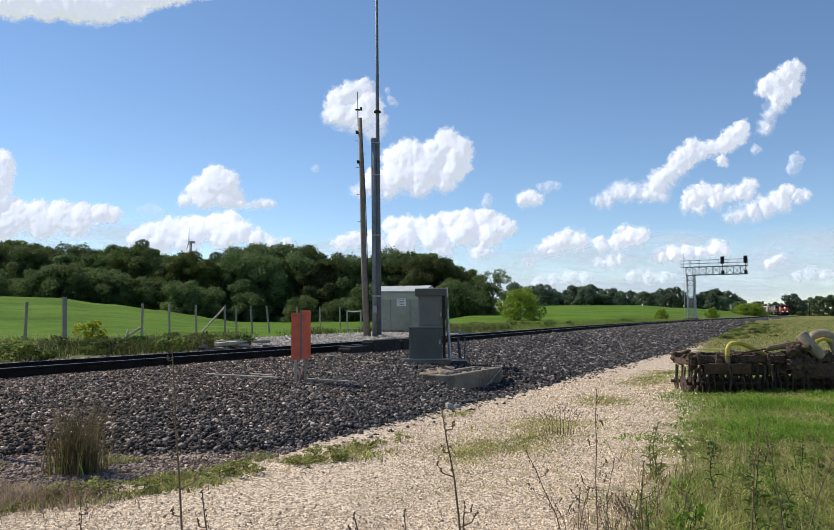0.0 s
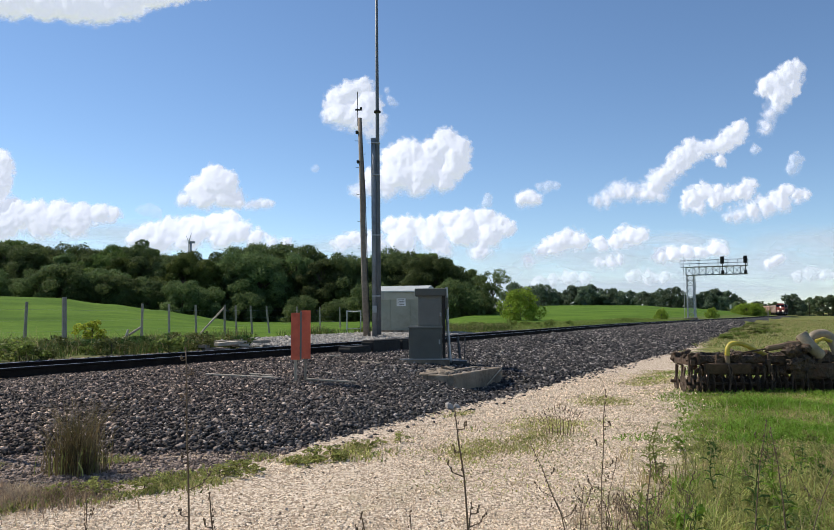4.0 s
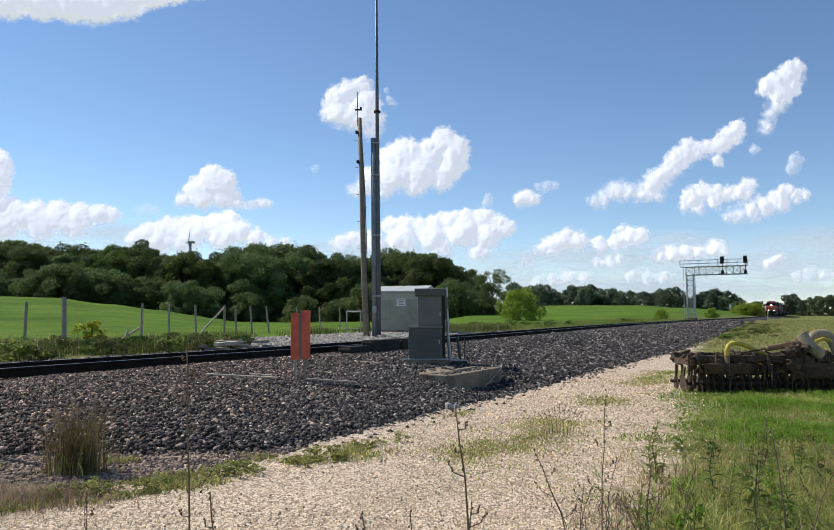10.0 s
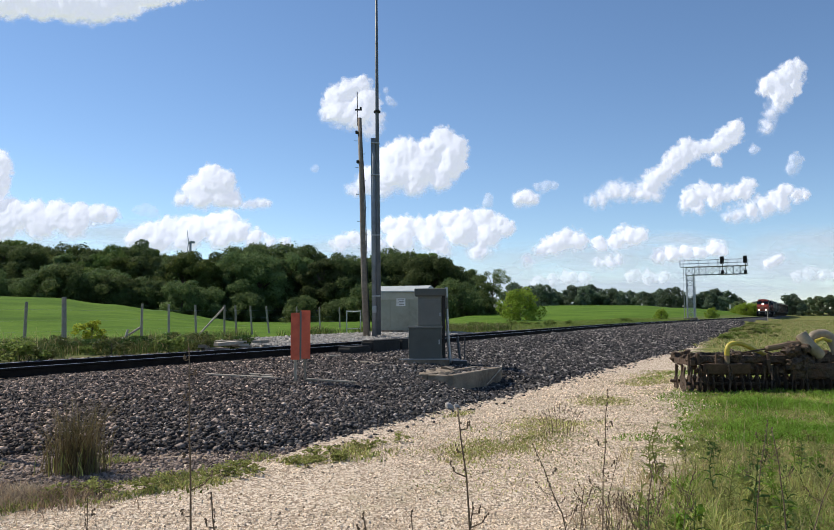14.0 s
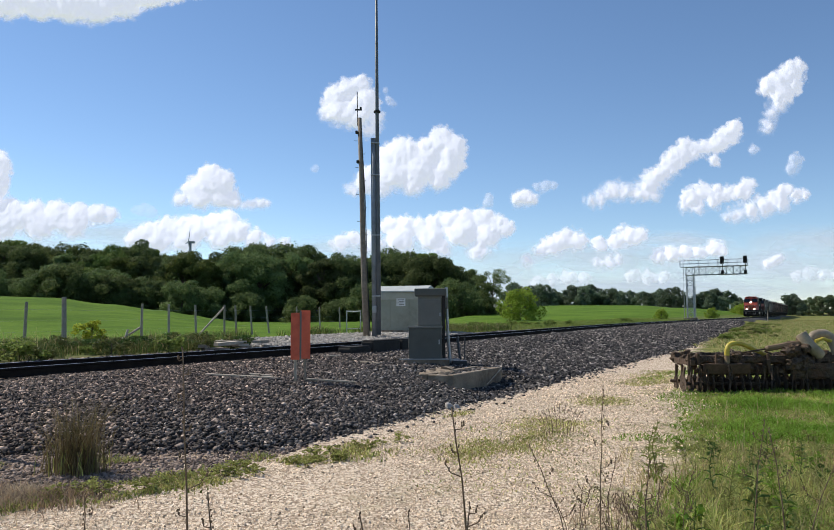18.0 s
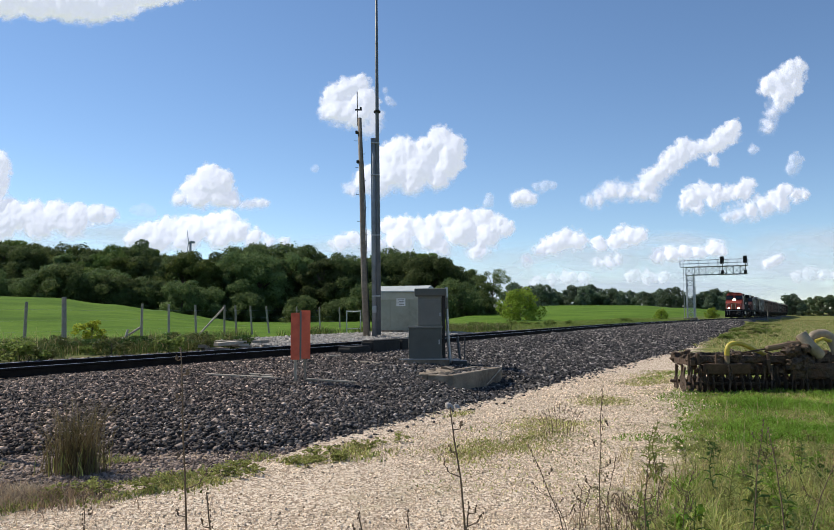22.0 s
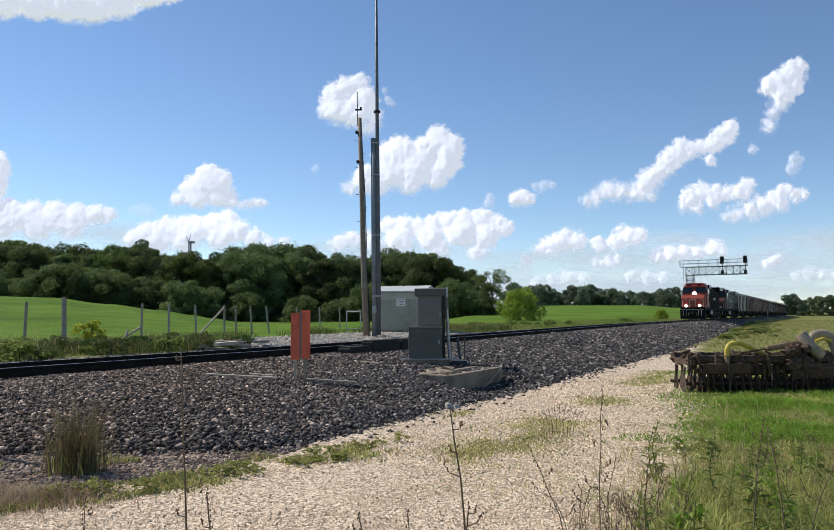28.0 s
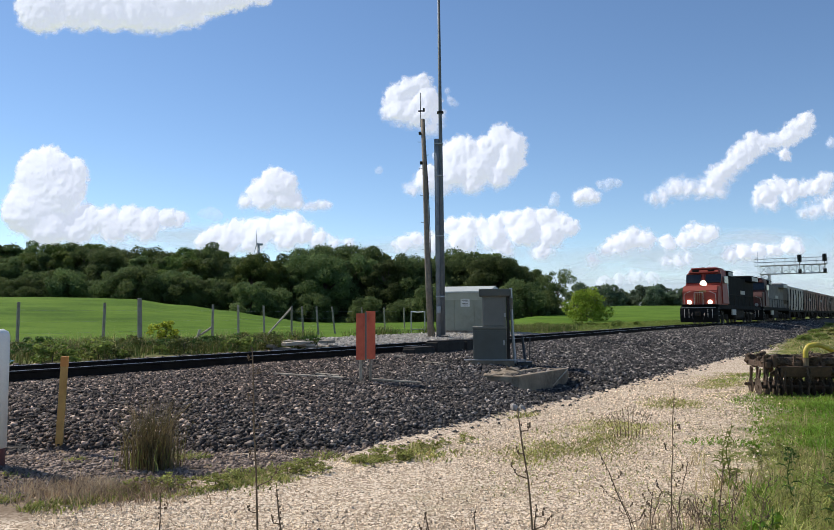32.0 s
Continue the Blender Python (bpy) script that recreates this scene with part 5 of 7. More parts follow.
def build_cloud(puffs, seed, drift, thin=1.0, rough=1.0, label="bright white cumulus cloud with a greyer base"):
    """A billowing front of vapour. puffs: middle and radius of each, in view units at the cloud's distance; drift: its way in 24 seconds."""
    k = CLOUD_FAR / 1400
    P = np.array(puffs, float)
    cx, cy = P[:, 0].mean(), P[:, 1].mean()
    st = 2.0
    X, Y = np.meshgrid(np.arange((P[:, 0] - P[:, 2]).min() - 24, (P[:, 0] + P[:, 2]).max() + 24, st), np.arange((P[:, 1] - P[:, 2]).min() - 24, (P[:, 1] + P[:, 2]).max() + 24, st))

    def waves(size, n):
        return gradient_noise(X / size, Y / size, seed + n)

    def billow(size, n, soft=0.0):
        return np.sqrt(waves(size, n) ** 2 + soft) * 2
    wx = X + rough * (7 * waves(34, 0) + 4 * waves(13, 1))
    wy = Y + rough * (7 * waves(34, 2) + 4 * waves(13, 3))
    acc, high = np.zeros_like(X), np.zeros_like(X)
    for px, py, r in P:
        dy = np.where(wy > py, (wy - py) * 1.05, wy - py)
        far = np.sqrt((wx - px) ** 2 + dy ** 2)
        acc += np.exp(np.clip(r - far, -60, 60) / 3.5)
        high += np.exp(np.sqrt(np.clip(r * r - far ** 2, 0, None)) / 5.0)
    E = 3.5 * np.log(acc + 1e-9) + 6.5 * min(1.0, P[:, 2].max() / 14) + rough * (5.5 * (billow(17, 4) - 0.45) + 3.0 * (billow(8, 5) - 0.4) + 1.6 * (billow(4.5, 6) - 0.4))
    inside = np.clip(E / 10, 0, 1)
    H = 5.0 * np.log(high) + inside * rough * (6.0 * billow(26, 7, 0.03) + 2.0 * billow(12, 8, 0.03))
    depth = -0.75 * H + 0.9 * (cy - Y)
    # the underside thins out into the blue
    base = np.clip((Y - cy) / max(20.0, P[:, 2].max()), 0, 1)
    dens = np.clip(E / (8.0 + 8.0 * base) + 0.1, -2, 2.5 if thin >= 1 else thin)
    ny, nx = X.shape
    idx = np.arange(ny * nx).reshape(ny, nx)
    f = np.stack([idx[:-1, :-1], idx[1:, :-1], idx[1:, 1:], idx[:-1, 1:]], -1).reshape(-1, 4)
    f = f[np.maximum.reduce([dens.ravel()[f[:, i]] for i in range(4)]) > -0.6]
    used = np.unique(f)
    to = np.full(ny * nx, -1)
    to[used] = np.arange(len(used))
    # what lies further back is larger, so that the outline keeps its shape
    f2 = 1 + depth * k / CLOUD_FAR
    v = np.stack([(X - 784) * f2 - (cx - 784), depth, (592 - Y) * f2 - (592 - cy)], -1).reshape(-1, 3)[used] * k
    ob = mesh_np("cloud", v, to[f], M_CLOUD, smooth=True)
    at = ob.data.attributes.new("vapour", "FLOAT", "POINT")
    at.data.foreach_set("value", dens.ravel()[used].astype(np.float32))
    tagged(ob, label, "cloud", "clouds in the sky")
    CLOUDS.append((ob, cx, cy, drift))
    ob.location = cloud_place(cx, cy)
    return ob


def cloud_place(cx, cy):
    """Where a line of sight meets the upright plane in which the clouds stand."""
    way = pose(0, 0, 0, PITCH, ROLL, 0).to_3x3() @ Vector(((cx - 784) / 1400, (498.5 - cy) / 1400, -1))
    return EYE + way * (CLOUD_FAR / way.y)


def build_clouds():
    wisp = "thin white wisp of cloud"
    build_cloud([(-60, -24, 68), (20, -24, 66), (80, -16, 62), (140, -16, 66), (190, -8, 62), (235, -12, 54), (285, -22, 48), (335, -30, 40), (385, -18, 20)], 300, (-14, -2))
    build_cloud([(-70, 318, 62), (-45, 350, 60), (-10, 312, 32), (-95, 380, 60), (-30, 392, 34), (20, 408, 34), (60, 408, 30), (110, 408, 28), (150, 408, 24), (185, 405, 18), (212, 404, 14), (80, 425, 30), (140, 425, 26), (0, 425, 36), (-60, 415, 50)], 311, (-8, 1))
    build_cloud([(398, 340, 31), (416, 346, 28), (370, 358, 24), (342, 378, 13), (380, 370, 26), (418, 372, 24), (440, 378, 14)], 322, (-11, -2))
    build_cloud([(476, 386, 9), (492, 384, 9), (506, 384, 6), (462, 387, 6)], 333, (-12, -1), 0.9, 0.6, wisp)
    build_cloud([(258, 452, 20), (285, 440, 24), (318, 430, 22), (345, 428, 20), (372, 432, 24), (402, 424, 24), (432, 416, 18), (445, 436, 24), (418, 446, 26), (350, 450, 28), (300, 456, 26), (480, 450, 16), (510, 458, 11), (540, 461, 9)], 344, (-4, -1))
    build_cloud([(632, 186, 24), (655, 170, 22), (680, 160, 18), (640, 212, 28), (690, 195, 28), (668, 218, 30), (616, 212, 14), (708, 228, 17), (698, 246, 15)], 355, (-7, -8))
    build_cloud([(833, 262, 24), (852, 284, 30), (812, 286, 28), (762, 290, 32), (735, 296, 24), (790, 318, 36), (742, 328, 34), (848, 312, 28), (696, 342, 26), (664, 357, 13), (780, 346, 26), (826, 336, 26), (722, 354, 22)], 366, (-14, -5))
    build_cloud([(640, 458, 16), (664, 450, 15), (700, 458, 20), (736, 426, 17), (762, 430, 22), (792, 430, 19), (820, 420, 15), (850, 416, 20), (880, 410, 17), (910, 412, 19), (938, 420, 17), (953, 432, 14), (870, 438, 30), (812, 448, 26), (752, 452, 26), (918, 444, 26), (900, 472, 20), (830, 468, 20)], 377, (-4, 0), 1.6)
    build_cloud([(990, 373, 14), (976, 376, 10), (1003, 376, 8)], 388, (-12, -1), 1.0, 0.7)
    build_cloud([(1028, 350, 9), (1013, 352, 6), (1043, 349, 6)], 399, (-8, -1), 0.45, 0.6, wisp)
    build_cloud([(1042, 462, 20), (1066, 451, 18), (1090, 455, 16), (1018, 470, 12), (992, 490, 13), (1128, 460, 12), (1160, 455, 16), (1188, 446, 18), (1206, 441, 12), (1170, 432, 7), (1146, 494, 14), (1166, 491, 9), (1126, 497, 8)], 410, (-3, 0), 1.1)
    build_cloud([(1112, 381, 10), (1132, 371, 15), (1152, 360, 18), (1174, 361, 17), (1196, 363, 14), (1216, 360, 20), (1230, 341, 21), (1246, 330, 18), (1264, 311, 19), (1281, 293, 21), (1296, 277, 16), (1312, 283, 15), (1334, 277, 15), (1356, 270, 17), (1376, 256, 19), (1388, 242, 15), (1232, 368, 12), (1350, 304, 7)], 421, (-18, -1))
    build_cloud([(1449, 160, 19), (1470, 151, 20), (1488, 138, 18), (1502, 124, 13), (1494, 160, 17), (1470, 176, 21), (1464, 200, 14), (1450, 216, 11), (1442, 236, 11), (1436, 248, 8), (1438, 172, 10)], 432, (6, -3))
    build_cloud([(1300, 371, 17), (1325, 361, 16), (1350, 365, 16), (1376, 365, 14), (1400, 360, 16), (1410, 346, 12), (1290, 386, 13), (1312, 391, 12), (1345, 380, 12), (1366, 410, 8), (1386, 405, 14), (1411, 399, 18), (1440, 389, 19), (1464, 375, 17), (1480, 360, 13), (1470, 388, 13), (1500, 368, 9), (1514, 368, 7)], 443, (-3, -1))
    build_cloud([(1497, 300, 11), (1489, 318, 10)], 454, (0, 0), 0.5, 0.8, wisp)
    build_cloud([(1240, 485, 15), (1265, 478, 17), (1290, 475, 14), (1320, 478, 12), (1345, 470, 14), (1360, 472, 10)], 465, (-4, 0), 1.0)
    build_cloud([(1446, 497, 10), (1459, 491, 10), (1468, 487, 7)], 476, (-3, 0), 0.9, 0.7)
    build_cloud([(1500, 520, 9), (1525, 516, 11), (1552, 518, 11), (1580, 520, 12)], 487, (-2, 0), 0.45, 0.8, wisp)
    build_cloud([(1040, 526, 9), (1070, 522, 12), (1100, 524, 10), (1190, 521, 11), (1220, 523, 12), (1250, 520, 9), (1010, 530, 9)], 498, (-2, 0), 0.5, 0.8, wisp)
    build_cloud([(1745, 175, 34), (1785, 190, 40), (1770, 400, 34), (1820, 405, 36)], 509, (-6, -1))
    build_cloud([(916, 381, 8), (920, 372, 5)], 520, (4, 0), 0.45, 0.7, wisp)
    build_cloud([(1417, 283, 7), (1419, 276, 4)], 531, (-4, 0), 0.5, 0.6, wisp)
    build_cloud([(733, 186, 6), (727, 168, 5), (738, 196, 5)], 542, (-4, 0), 0.45, 0.6, wisp)
    build_cloud([(595, 318, 5), (590, 320, 3)], 553, (0, 0), 0.35, 0.5, wisp)
    build_cloud([(270, 397, 9), (288, 400, 9), (258, 396, 6)], 564, (-14, 0), 0.3, 0.7, wisp)


build_clouds()


def build_haze():
    """Thin haze clouds low over the horizon, made to glow so that they pale the sky."""
    m, t, b = nt_of("thin_haze_glow")
    co = t.nodes.new("ShaderNodeTexCoord").outputs["Object"]
    b.inputs["Base Color"].default_value = (0.5, 0.55, 0.62, 1)
    b.inputs["Roughness"].default_value = 1.0
    b.inputs["Specular IOR Level"].default_value = 0.0
    # blue-white glow painted over the greenish low sky
    b.inputs["Emission Color"].default_value = (0.8, 0.88, 1.0, 1)
    b.inputs["Emission Strength"].default_value = 0.5
    sep = t.nodes.new("ShaderNodeSeparateXYZ")
    t.links.new(co, sep.inputs[0])
    r2 = maths(t, "ADD", maths(t, "MULTIPLY", sep.outputs[0], sep.outputs[0]), maths(t, "MULTIPLY", sep.outputs[2], sep.outputs[2]))
    fade = maths(t, "SUBTRACT", 1.0, r2, True)
    rag = ramp(t, noise_tex(t, co, 1.3, 3, 0.5), [(0.34, (0, 0, 0)), (0.72, (0.85, 0.85, 0.85))])
    t.links.new(maths(t, "MULTIPLY", fade, rag), b.inputs["Alpha"])
    # the first, widest one is added to veil the whole horizon
    for i, (px, py, w, h) in enumerate(((784, 560, 2600, 120), (1080, 500, 520, 110), (1420, 515, 480, 110), (1560, 470, 360, 120), (1200, 545, 600, 60), (640, 470, 560, 90), (150, 440, 520, 100), (1300, 450, 300, 70))):
        v, f = ICO3
        k = 3300 / 1400
        ob = mesh_np("haze_cloud", v, f, m, None, "", True)
        ob.scale = (w / 2 * k, 60, h / 2 * k)
        ob.location = ((px - 784) * k, 3300 + 40 * i, 1.6 + (590 - py) * k)
        tagged(ob, "thin pale haze cloud low over the horizon", "cloud", "haze clouds")


build_haze()


def build_far_marks():
    x, y = px_place(1443, 150.0)
    t = thing("mile_post", Matrix.Translation((x, y, ground_z(x, y))), "pale trackside marker post beside the bend", "post")
    part("shaft", box(bm_new(), (0, 0, 1.1), (0.15, 0.12, 2.3), bev=0.02), M_POST, t)
    x, y = px_place(1373, 300.0)
    t = thing("white_board", Matrix.Translation((x, y, ground_z(x, y))), "small white board on a post in the far field", "sign")
    part("panel", box(bm_new(), (0, 0, 1.9), (0.75, 0.08, 1.7), bev=0.02), M_WHITE, t)
    part("post", box(bm_new(), (0, 0.08, 0.8), (0.12, 0.1, 1.8), bev=0.01), M_POST, t)


build_far_marks()


# ---- farm implement ----
M_MUD = mat("rusty_mud", (0.026, 0.018, 0.012), (0.14, 0.092, 0.058), 9.0, 0.95, 0, 1.0, 0.03, 30.0, stain=(0.1, 0.05, 0.025))
M_RUST = mat("rust_steel", (0.06, 0.036, 0.022), (0.13, 0.08, 0.05), 7.0, 0.8, 0.2, 0.4, stain=(0.06, 0.045, 0.035))
M_TAN = mat("tan_hose", (0.3, 0.235, 0.16), (0.45, 0.36, 0.255), 5.0, 0.7, 0, 0.2, stain=(0.2, 0.16, 0.11))
M_TANRUST = mat("tan_rust", (0.16, 0.105, 0.055), (0.27, 0.19, 0.11), 6.0, 0.75, 0.1, 0.2, stain=(0.1, 0.06, 0.035))
M_YELLOW = mat("yellow_pipe", (0.42, 0.32, 0.035), (0.6, 0.48, 0.07), 6.0, 0.5, 0, 0.15, stain=(0.3, 0.22, 0.06))


def build_harrow():
    Y0 = 15.4

    def P(px, py, dy=0.0):
        """A place over the spot where the implement stands."""
        y = Y0 + dy
        return Vector(((px - 784) / 1400 * y - 5.6, dy, 1.6 - (py - 590) / 1400 * y))
    z = 0.0
    t = thing("disc_harrow", Matrix.Translation((5.6, Y0, z)), "rusty mud-caked disc harrow with yellow and tan hoses parked on grass", "farm implement")
    def caked(c, size, seed, rough=0.035):
        """A bar with mud caked on it."""
        bm = bm_new()
        n = max(2, int(size[0] / 0.07))
        tube(bm, [Vector(c) + Vector((size[0] * (k / n - 0.5), 0, 0)) for k in range(n + 1)], 0.5, 8)
        for v in bm.verts:
            o = v.co - Vector((v.co.x, c[1], c[2]))
            o *= 0.5 / max(abs(o.y), abs(o.z), 0.3)
            v.co = Vector((v.co.x, c[1] + o.y * size[1], c[2] + o.z * size[2]))
            v.co += Vector(noise.noise_vector(v.co * 7 + Vector((seed, 0, 0)))) * rough + Vector(noise.noise_vector(v.co * 23)) * rough * 0.4
        return bm
    x0 = P(1284, 700).x
    for dy, z0, nm, h in ((0.12, 0.66, "front_beam", 0.15), (0.5, 0.62, "middle_beam", 0.18), (0.95, 0.68, "rear_beam", 0.16)):
        part(nm, caked((x0 + 2.35, dy, z0), (4.5, 0.17, h), dy * 9), M_MUD, t)
    part("lower_beam", caked((x0 + 2.5, 0.2, 0.44), (4.2, 0.2, 0.2), 4.0, 0.05), M_MUD, t)
    g = random.Random(3)
    for i in range(9):
        x = x0 + 0.15 + i * 0.52
        part("cross_beam", box(bm_new(), (x, 0.5, 0.6), (0.09, 1.1, 0.12), bev=0.015), M_RUST, t)
        part("upright", box(bm_new(), (x + g.uniform(-0.1, 0.1), 0.02, 0.6), (0.05, 0.06, 0.36), bev=0.01), M_RUST, t)
    part("front_plate", box(bm_new(), P(1362, 692) + Vector((0, -0.04, 0)), (0.95, 0.05, 0.22), pose(0, 0, 0, 18, 0, 0).to_3x3(), bev=0.015), M_RUST, t, "bent steel front plate")
    part("front_plate", caked(P(1525, 697) + Vector((0, -0.06, 0)), (0.95, 0.1, 0.32), 7.0, 0.04), M_MUD, t, "mud-caked front plate")
    part("end_post", box(bm_new(), P(1309, 674), (0.07, 0.1, 0.24), bev=0.015), M_RUST, t)
    for row, (dy, n, off) in enumerate(((0.0, 30, 0.0), (0.7, 28, 0.07))):
        for i in range(n):
            x = x0 - 0.02 + off + i * 0.148 + g.uniform(-0.02, 0.02)
            bm = bm_new()
            r = 0.165 + g.uniform(-0.02, 0.02)
            tube(bm, [(x - 0.012, dy, r - 0.02), (x, dy, r - 0.02), (x + 0.012, dy, r - 0.02)], [r, r * 0.97, r * 0.5], 12)
            d = part("disc", bm, M_RUST if g.random() < 0.18 else M_MUD, t)
            part("arm", box(bm_new(), (x + 0.02, dy + 0.05, 0.34), (0.035, 0.08, 0.36), pose(0, 0, 0, 14, g.uniform(-6, 6), 0).to_3x3(), bev=0.008), M_MUD, d)
        part("gang_shaft", tube(bm_new(), [(x0 - 0.06, dy, 0.17), (x0 + 4.4, dy, 0.17)], 0.035, 8), M_MUD, t)
    def bent(pts, n=6):
        """A smooth line through the points."""
        q = [pts[0]] + list(pts) + [pts[-1]]
        out = []
        for a, b, c, d in zip(q, q[1:], q[2:], q[3:]):
            for i in range(n):
                u = i / n
                out.append(0.5 * ((2 * b) + (c - a) * u + (2 * a - 5 * b + 4 * c - d) * u * u + (3 * b - a - 3 * c + d) * u ** 3))
        return out + [pts[-1]]
    # pipes
    pipe = [P(1364, 694, -0.02), P(1364, 668, -0.02), P(1365, 655, -0.02), P(1371, 647, 0.0), P(1385, 645, 0.02), P(1402, 650, 0.1), P(1420, 660, 0.2), P(1444, 671, 0.3)]
    part("yellow_pipe", tube(bm_new(), bent(pipe[1:]), 0.05, 12), M_YELLOW, t, "bent yellow pipe", True)
    part("pipe_stub", tube(bm_new(), pipe[:2], 0.052, 12), M_TANRUST, t, "rusty pipe stub")
    part("hydraulic_rod", tube(bm_new(), [P(1385, 664, 0.1), P(1440, 655, 0.1)], 0.017, 8), M_RUST, t, "thin rusty hydraulic rod")
    part("hydraulic_cylinder", tube(bm_new(), [P(1436, 657, 0.1), P(1440, 655, 0.1), P(1500, 645, 0.1), P(1504, 644, 0.1)], [0.04, 0.062, 0.062, 0.075], 10), M_TANRUST, t, "dusty tan hydraulic cylinder")
    part("pivot", box(bm_new(), P(1504, 645, 0.15), (0.16, 0.2, 0.22), bev=0.03), M_RUST, t)
    part("hose_coil", tube(bm_new(), bent([P(1504, 628, 0.1), P(1512, 640, 0.05), P(1524, 655, 0.0), P(1538, 668, 0.05)]), 0.115, 14), M_TAN, t, "thick tan flexible duct", True)
    part("hose_coil", tube(bm_new(), bent([P(1521, 650, 0.35), P(1522, 640, 0.3), P(1530, 631, 0.3), P(1545, 629, 0.3), P(1556, 634, 0.3), P(1565, 648, 0.25), P(1572, 668, 0.2)]), 0.105, 14), M_TAN, t, "thick tan flexible duct", True)
    part("yellow_hose", tube(bm_new(), [P(1530, 642, 0.1), P(1545, 637, 0.1), P(1560, 642, 0.1)], 0.035, 8), M_YELLOW, t)
    part("bracket", box(bm_new(), P(1500, 668, 0.3), (0.34, 0.3, 0.5), bev=0.05), M_MUD, t)
    # mud and straw caked on the beams
    hump = P(1506, 690).x
    for i in range(130):
        if i < 26:
            c = Vector((hump + g.gauss(0, 0.15), g.uniform(-0.08, 0.4), 0.5 + 0.45 * g.random()))
            r = g.uniform(0.07, 0.15)
        else:
            c = Vector((x0 + 4.4 * g.random(), g.choice((0.1, 0.1, 0.5, 0.95)) + g.uniform(-0.08, 0.06), g.choice((0.44, 0.62, 0.72)) + g.uniform(-0.05, 0.06)))
            r = g.uniform(0.03, 0.085)
        bm = bm_new()
        bmesh.ops.create_icosphere(bm, subdivisions=3 if i < 26 else 2, radius=r)
        for v in bm.verts:
            v.co = Vector((v.co.x * 1.2, v.co.y, v.co.z * 0.9)) * (1 + 0.5 * noise.noise(v.co * 9 + c * 3) + 0.35 * noise.noise(v.co * 24 + c) + 0.25 * noise.noise(v.co * 60 + c)) + c
        part("mud_clod", bm, M_MUD, t, "dried mud clod")
    # bent tines and scraper arms between the discs
    for i in range(44):
        x = x0 + 4.35 * g.random()
        y = g.uniform(-0.12, 0.6)
        part("tine", tube(bm_new(), [(x, y, 0.55), (x + g.uniform(-0.05, 0.05), y - 0.05, 0.3), (x + g.uniform(-0.09, 0.09), y - 0.1, 0.06)], [0.02, 0.017, 0.012], 5), M_MUD if i % 4 else M_RUST, t)
    for i in range(20):
        c = Vector((x0 + 4.4 * g.random(), g.uniform(-0.05, 0.5), 0.78))
        part("straw", tube(bm_new(), [c, c + Vector((g.uniform(-0.2, 0.2), 0, g.uniform(-0.04, 0.09)))], 0.005, 4), M_PLANK, t, "bit of pale straw")


build_harrow()


# ---- ballast stones ----
def scatter_stones(name, ss, dd, zz, sizes, base, material, seed, parent=None, squash=0.75, lying=False):
    """Angular pieces, each with its own shape and turn. lying: turned about the upright only, for chips without an underside."""
    g = np.random.default_rng(seed)
    bv, bf = base
    n, k = len(ss), len(bv)
    jit = bv[None] * (1 + g.uniform(-0.4, 0.4, (n, k, 1))) + g.normal(0, 0.22, (n, k, 3))
    jit *= g.uniform(0.62, 1.4, (n, 1, 3))
    q = g.normal(size=(n, 4))
    if lying:
        q[:, 1:3] *= 0.12
    q /= np.linalg.norm(q, axis=1)[:, None]
    w, x, y, z = q.T
    R = np.stack([1 - 2 * (y * y + z * z), 2 * (x * y - z * w), 2 * (x * z + y * w), 2 * (x * y + z * w), 1 - 2 * (x * x + z * z), 2 * (y * z - x * w),
                  2 * (x * z - y * w), 2 * (y * z + x * w), 1 - 2 * (x * x + y * y)], 1).reshape(n, 3, 3)
    v = np.einsum("nij,nkj->nki", R, jit) * sizes[:, None, None] * np.array([1, 1, squash])
    px = U.x * ss + N.x * dd
    py = U.y * ss + N.y * dd
    v += np.stack([px, py, zz + sizes * 0.25], 1)[:, None, :]
    f = (bf[None] + (np.arange(n) * k)[:, None, None]).reshape(-1, bf.shape[1])
    ob = mesh_np(name, v.reshape(-1, 3), f, material, parent)
    return ob


CUBE = (np.array([[x, y, z] for x in (-0.8, 0.8) for y in (-0.8, 0.8) for z in (-0.8, 0.8)], float),
        np.array([[0, 1, 3, 2], [4, 6, 7, 5], [0, 4, 5, 1], [2, 3, 7, 6], [0, 2, 6, 4], [1, 5, 7, 3]]))
CHIP = (np.array([[-0.9, -0.7, -0.5], [0.9, -0.7, -0.5], [0.9, 0.7, -0.5], [-0.9, 0.7, -0.5], [-0.5, 0.0, 0.7], [0.5, 0.1, 0.75]], float),
        np.array([[0, 1, 5], [0, 5, 4], [2, 3, 4], [2, 4, 5], [1, 2, 5], [3, 0, 4]]))
ICO1 = ico(1)


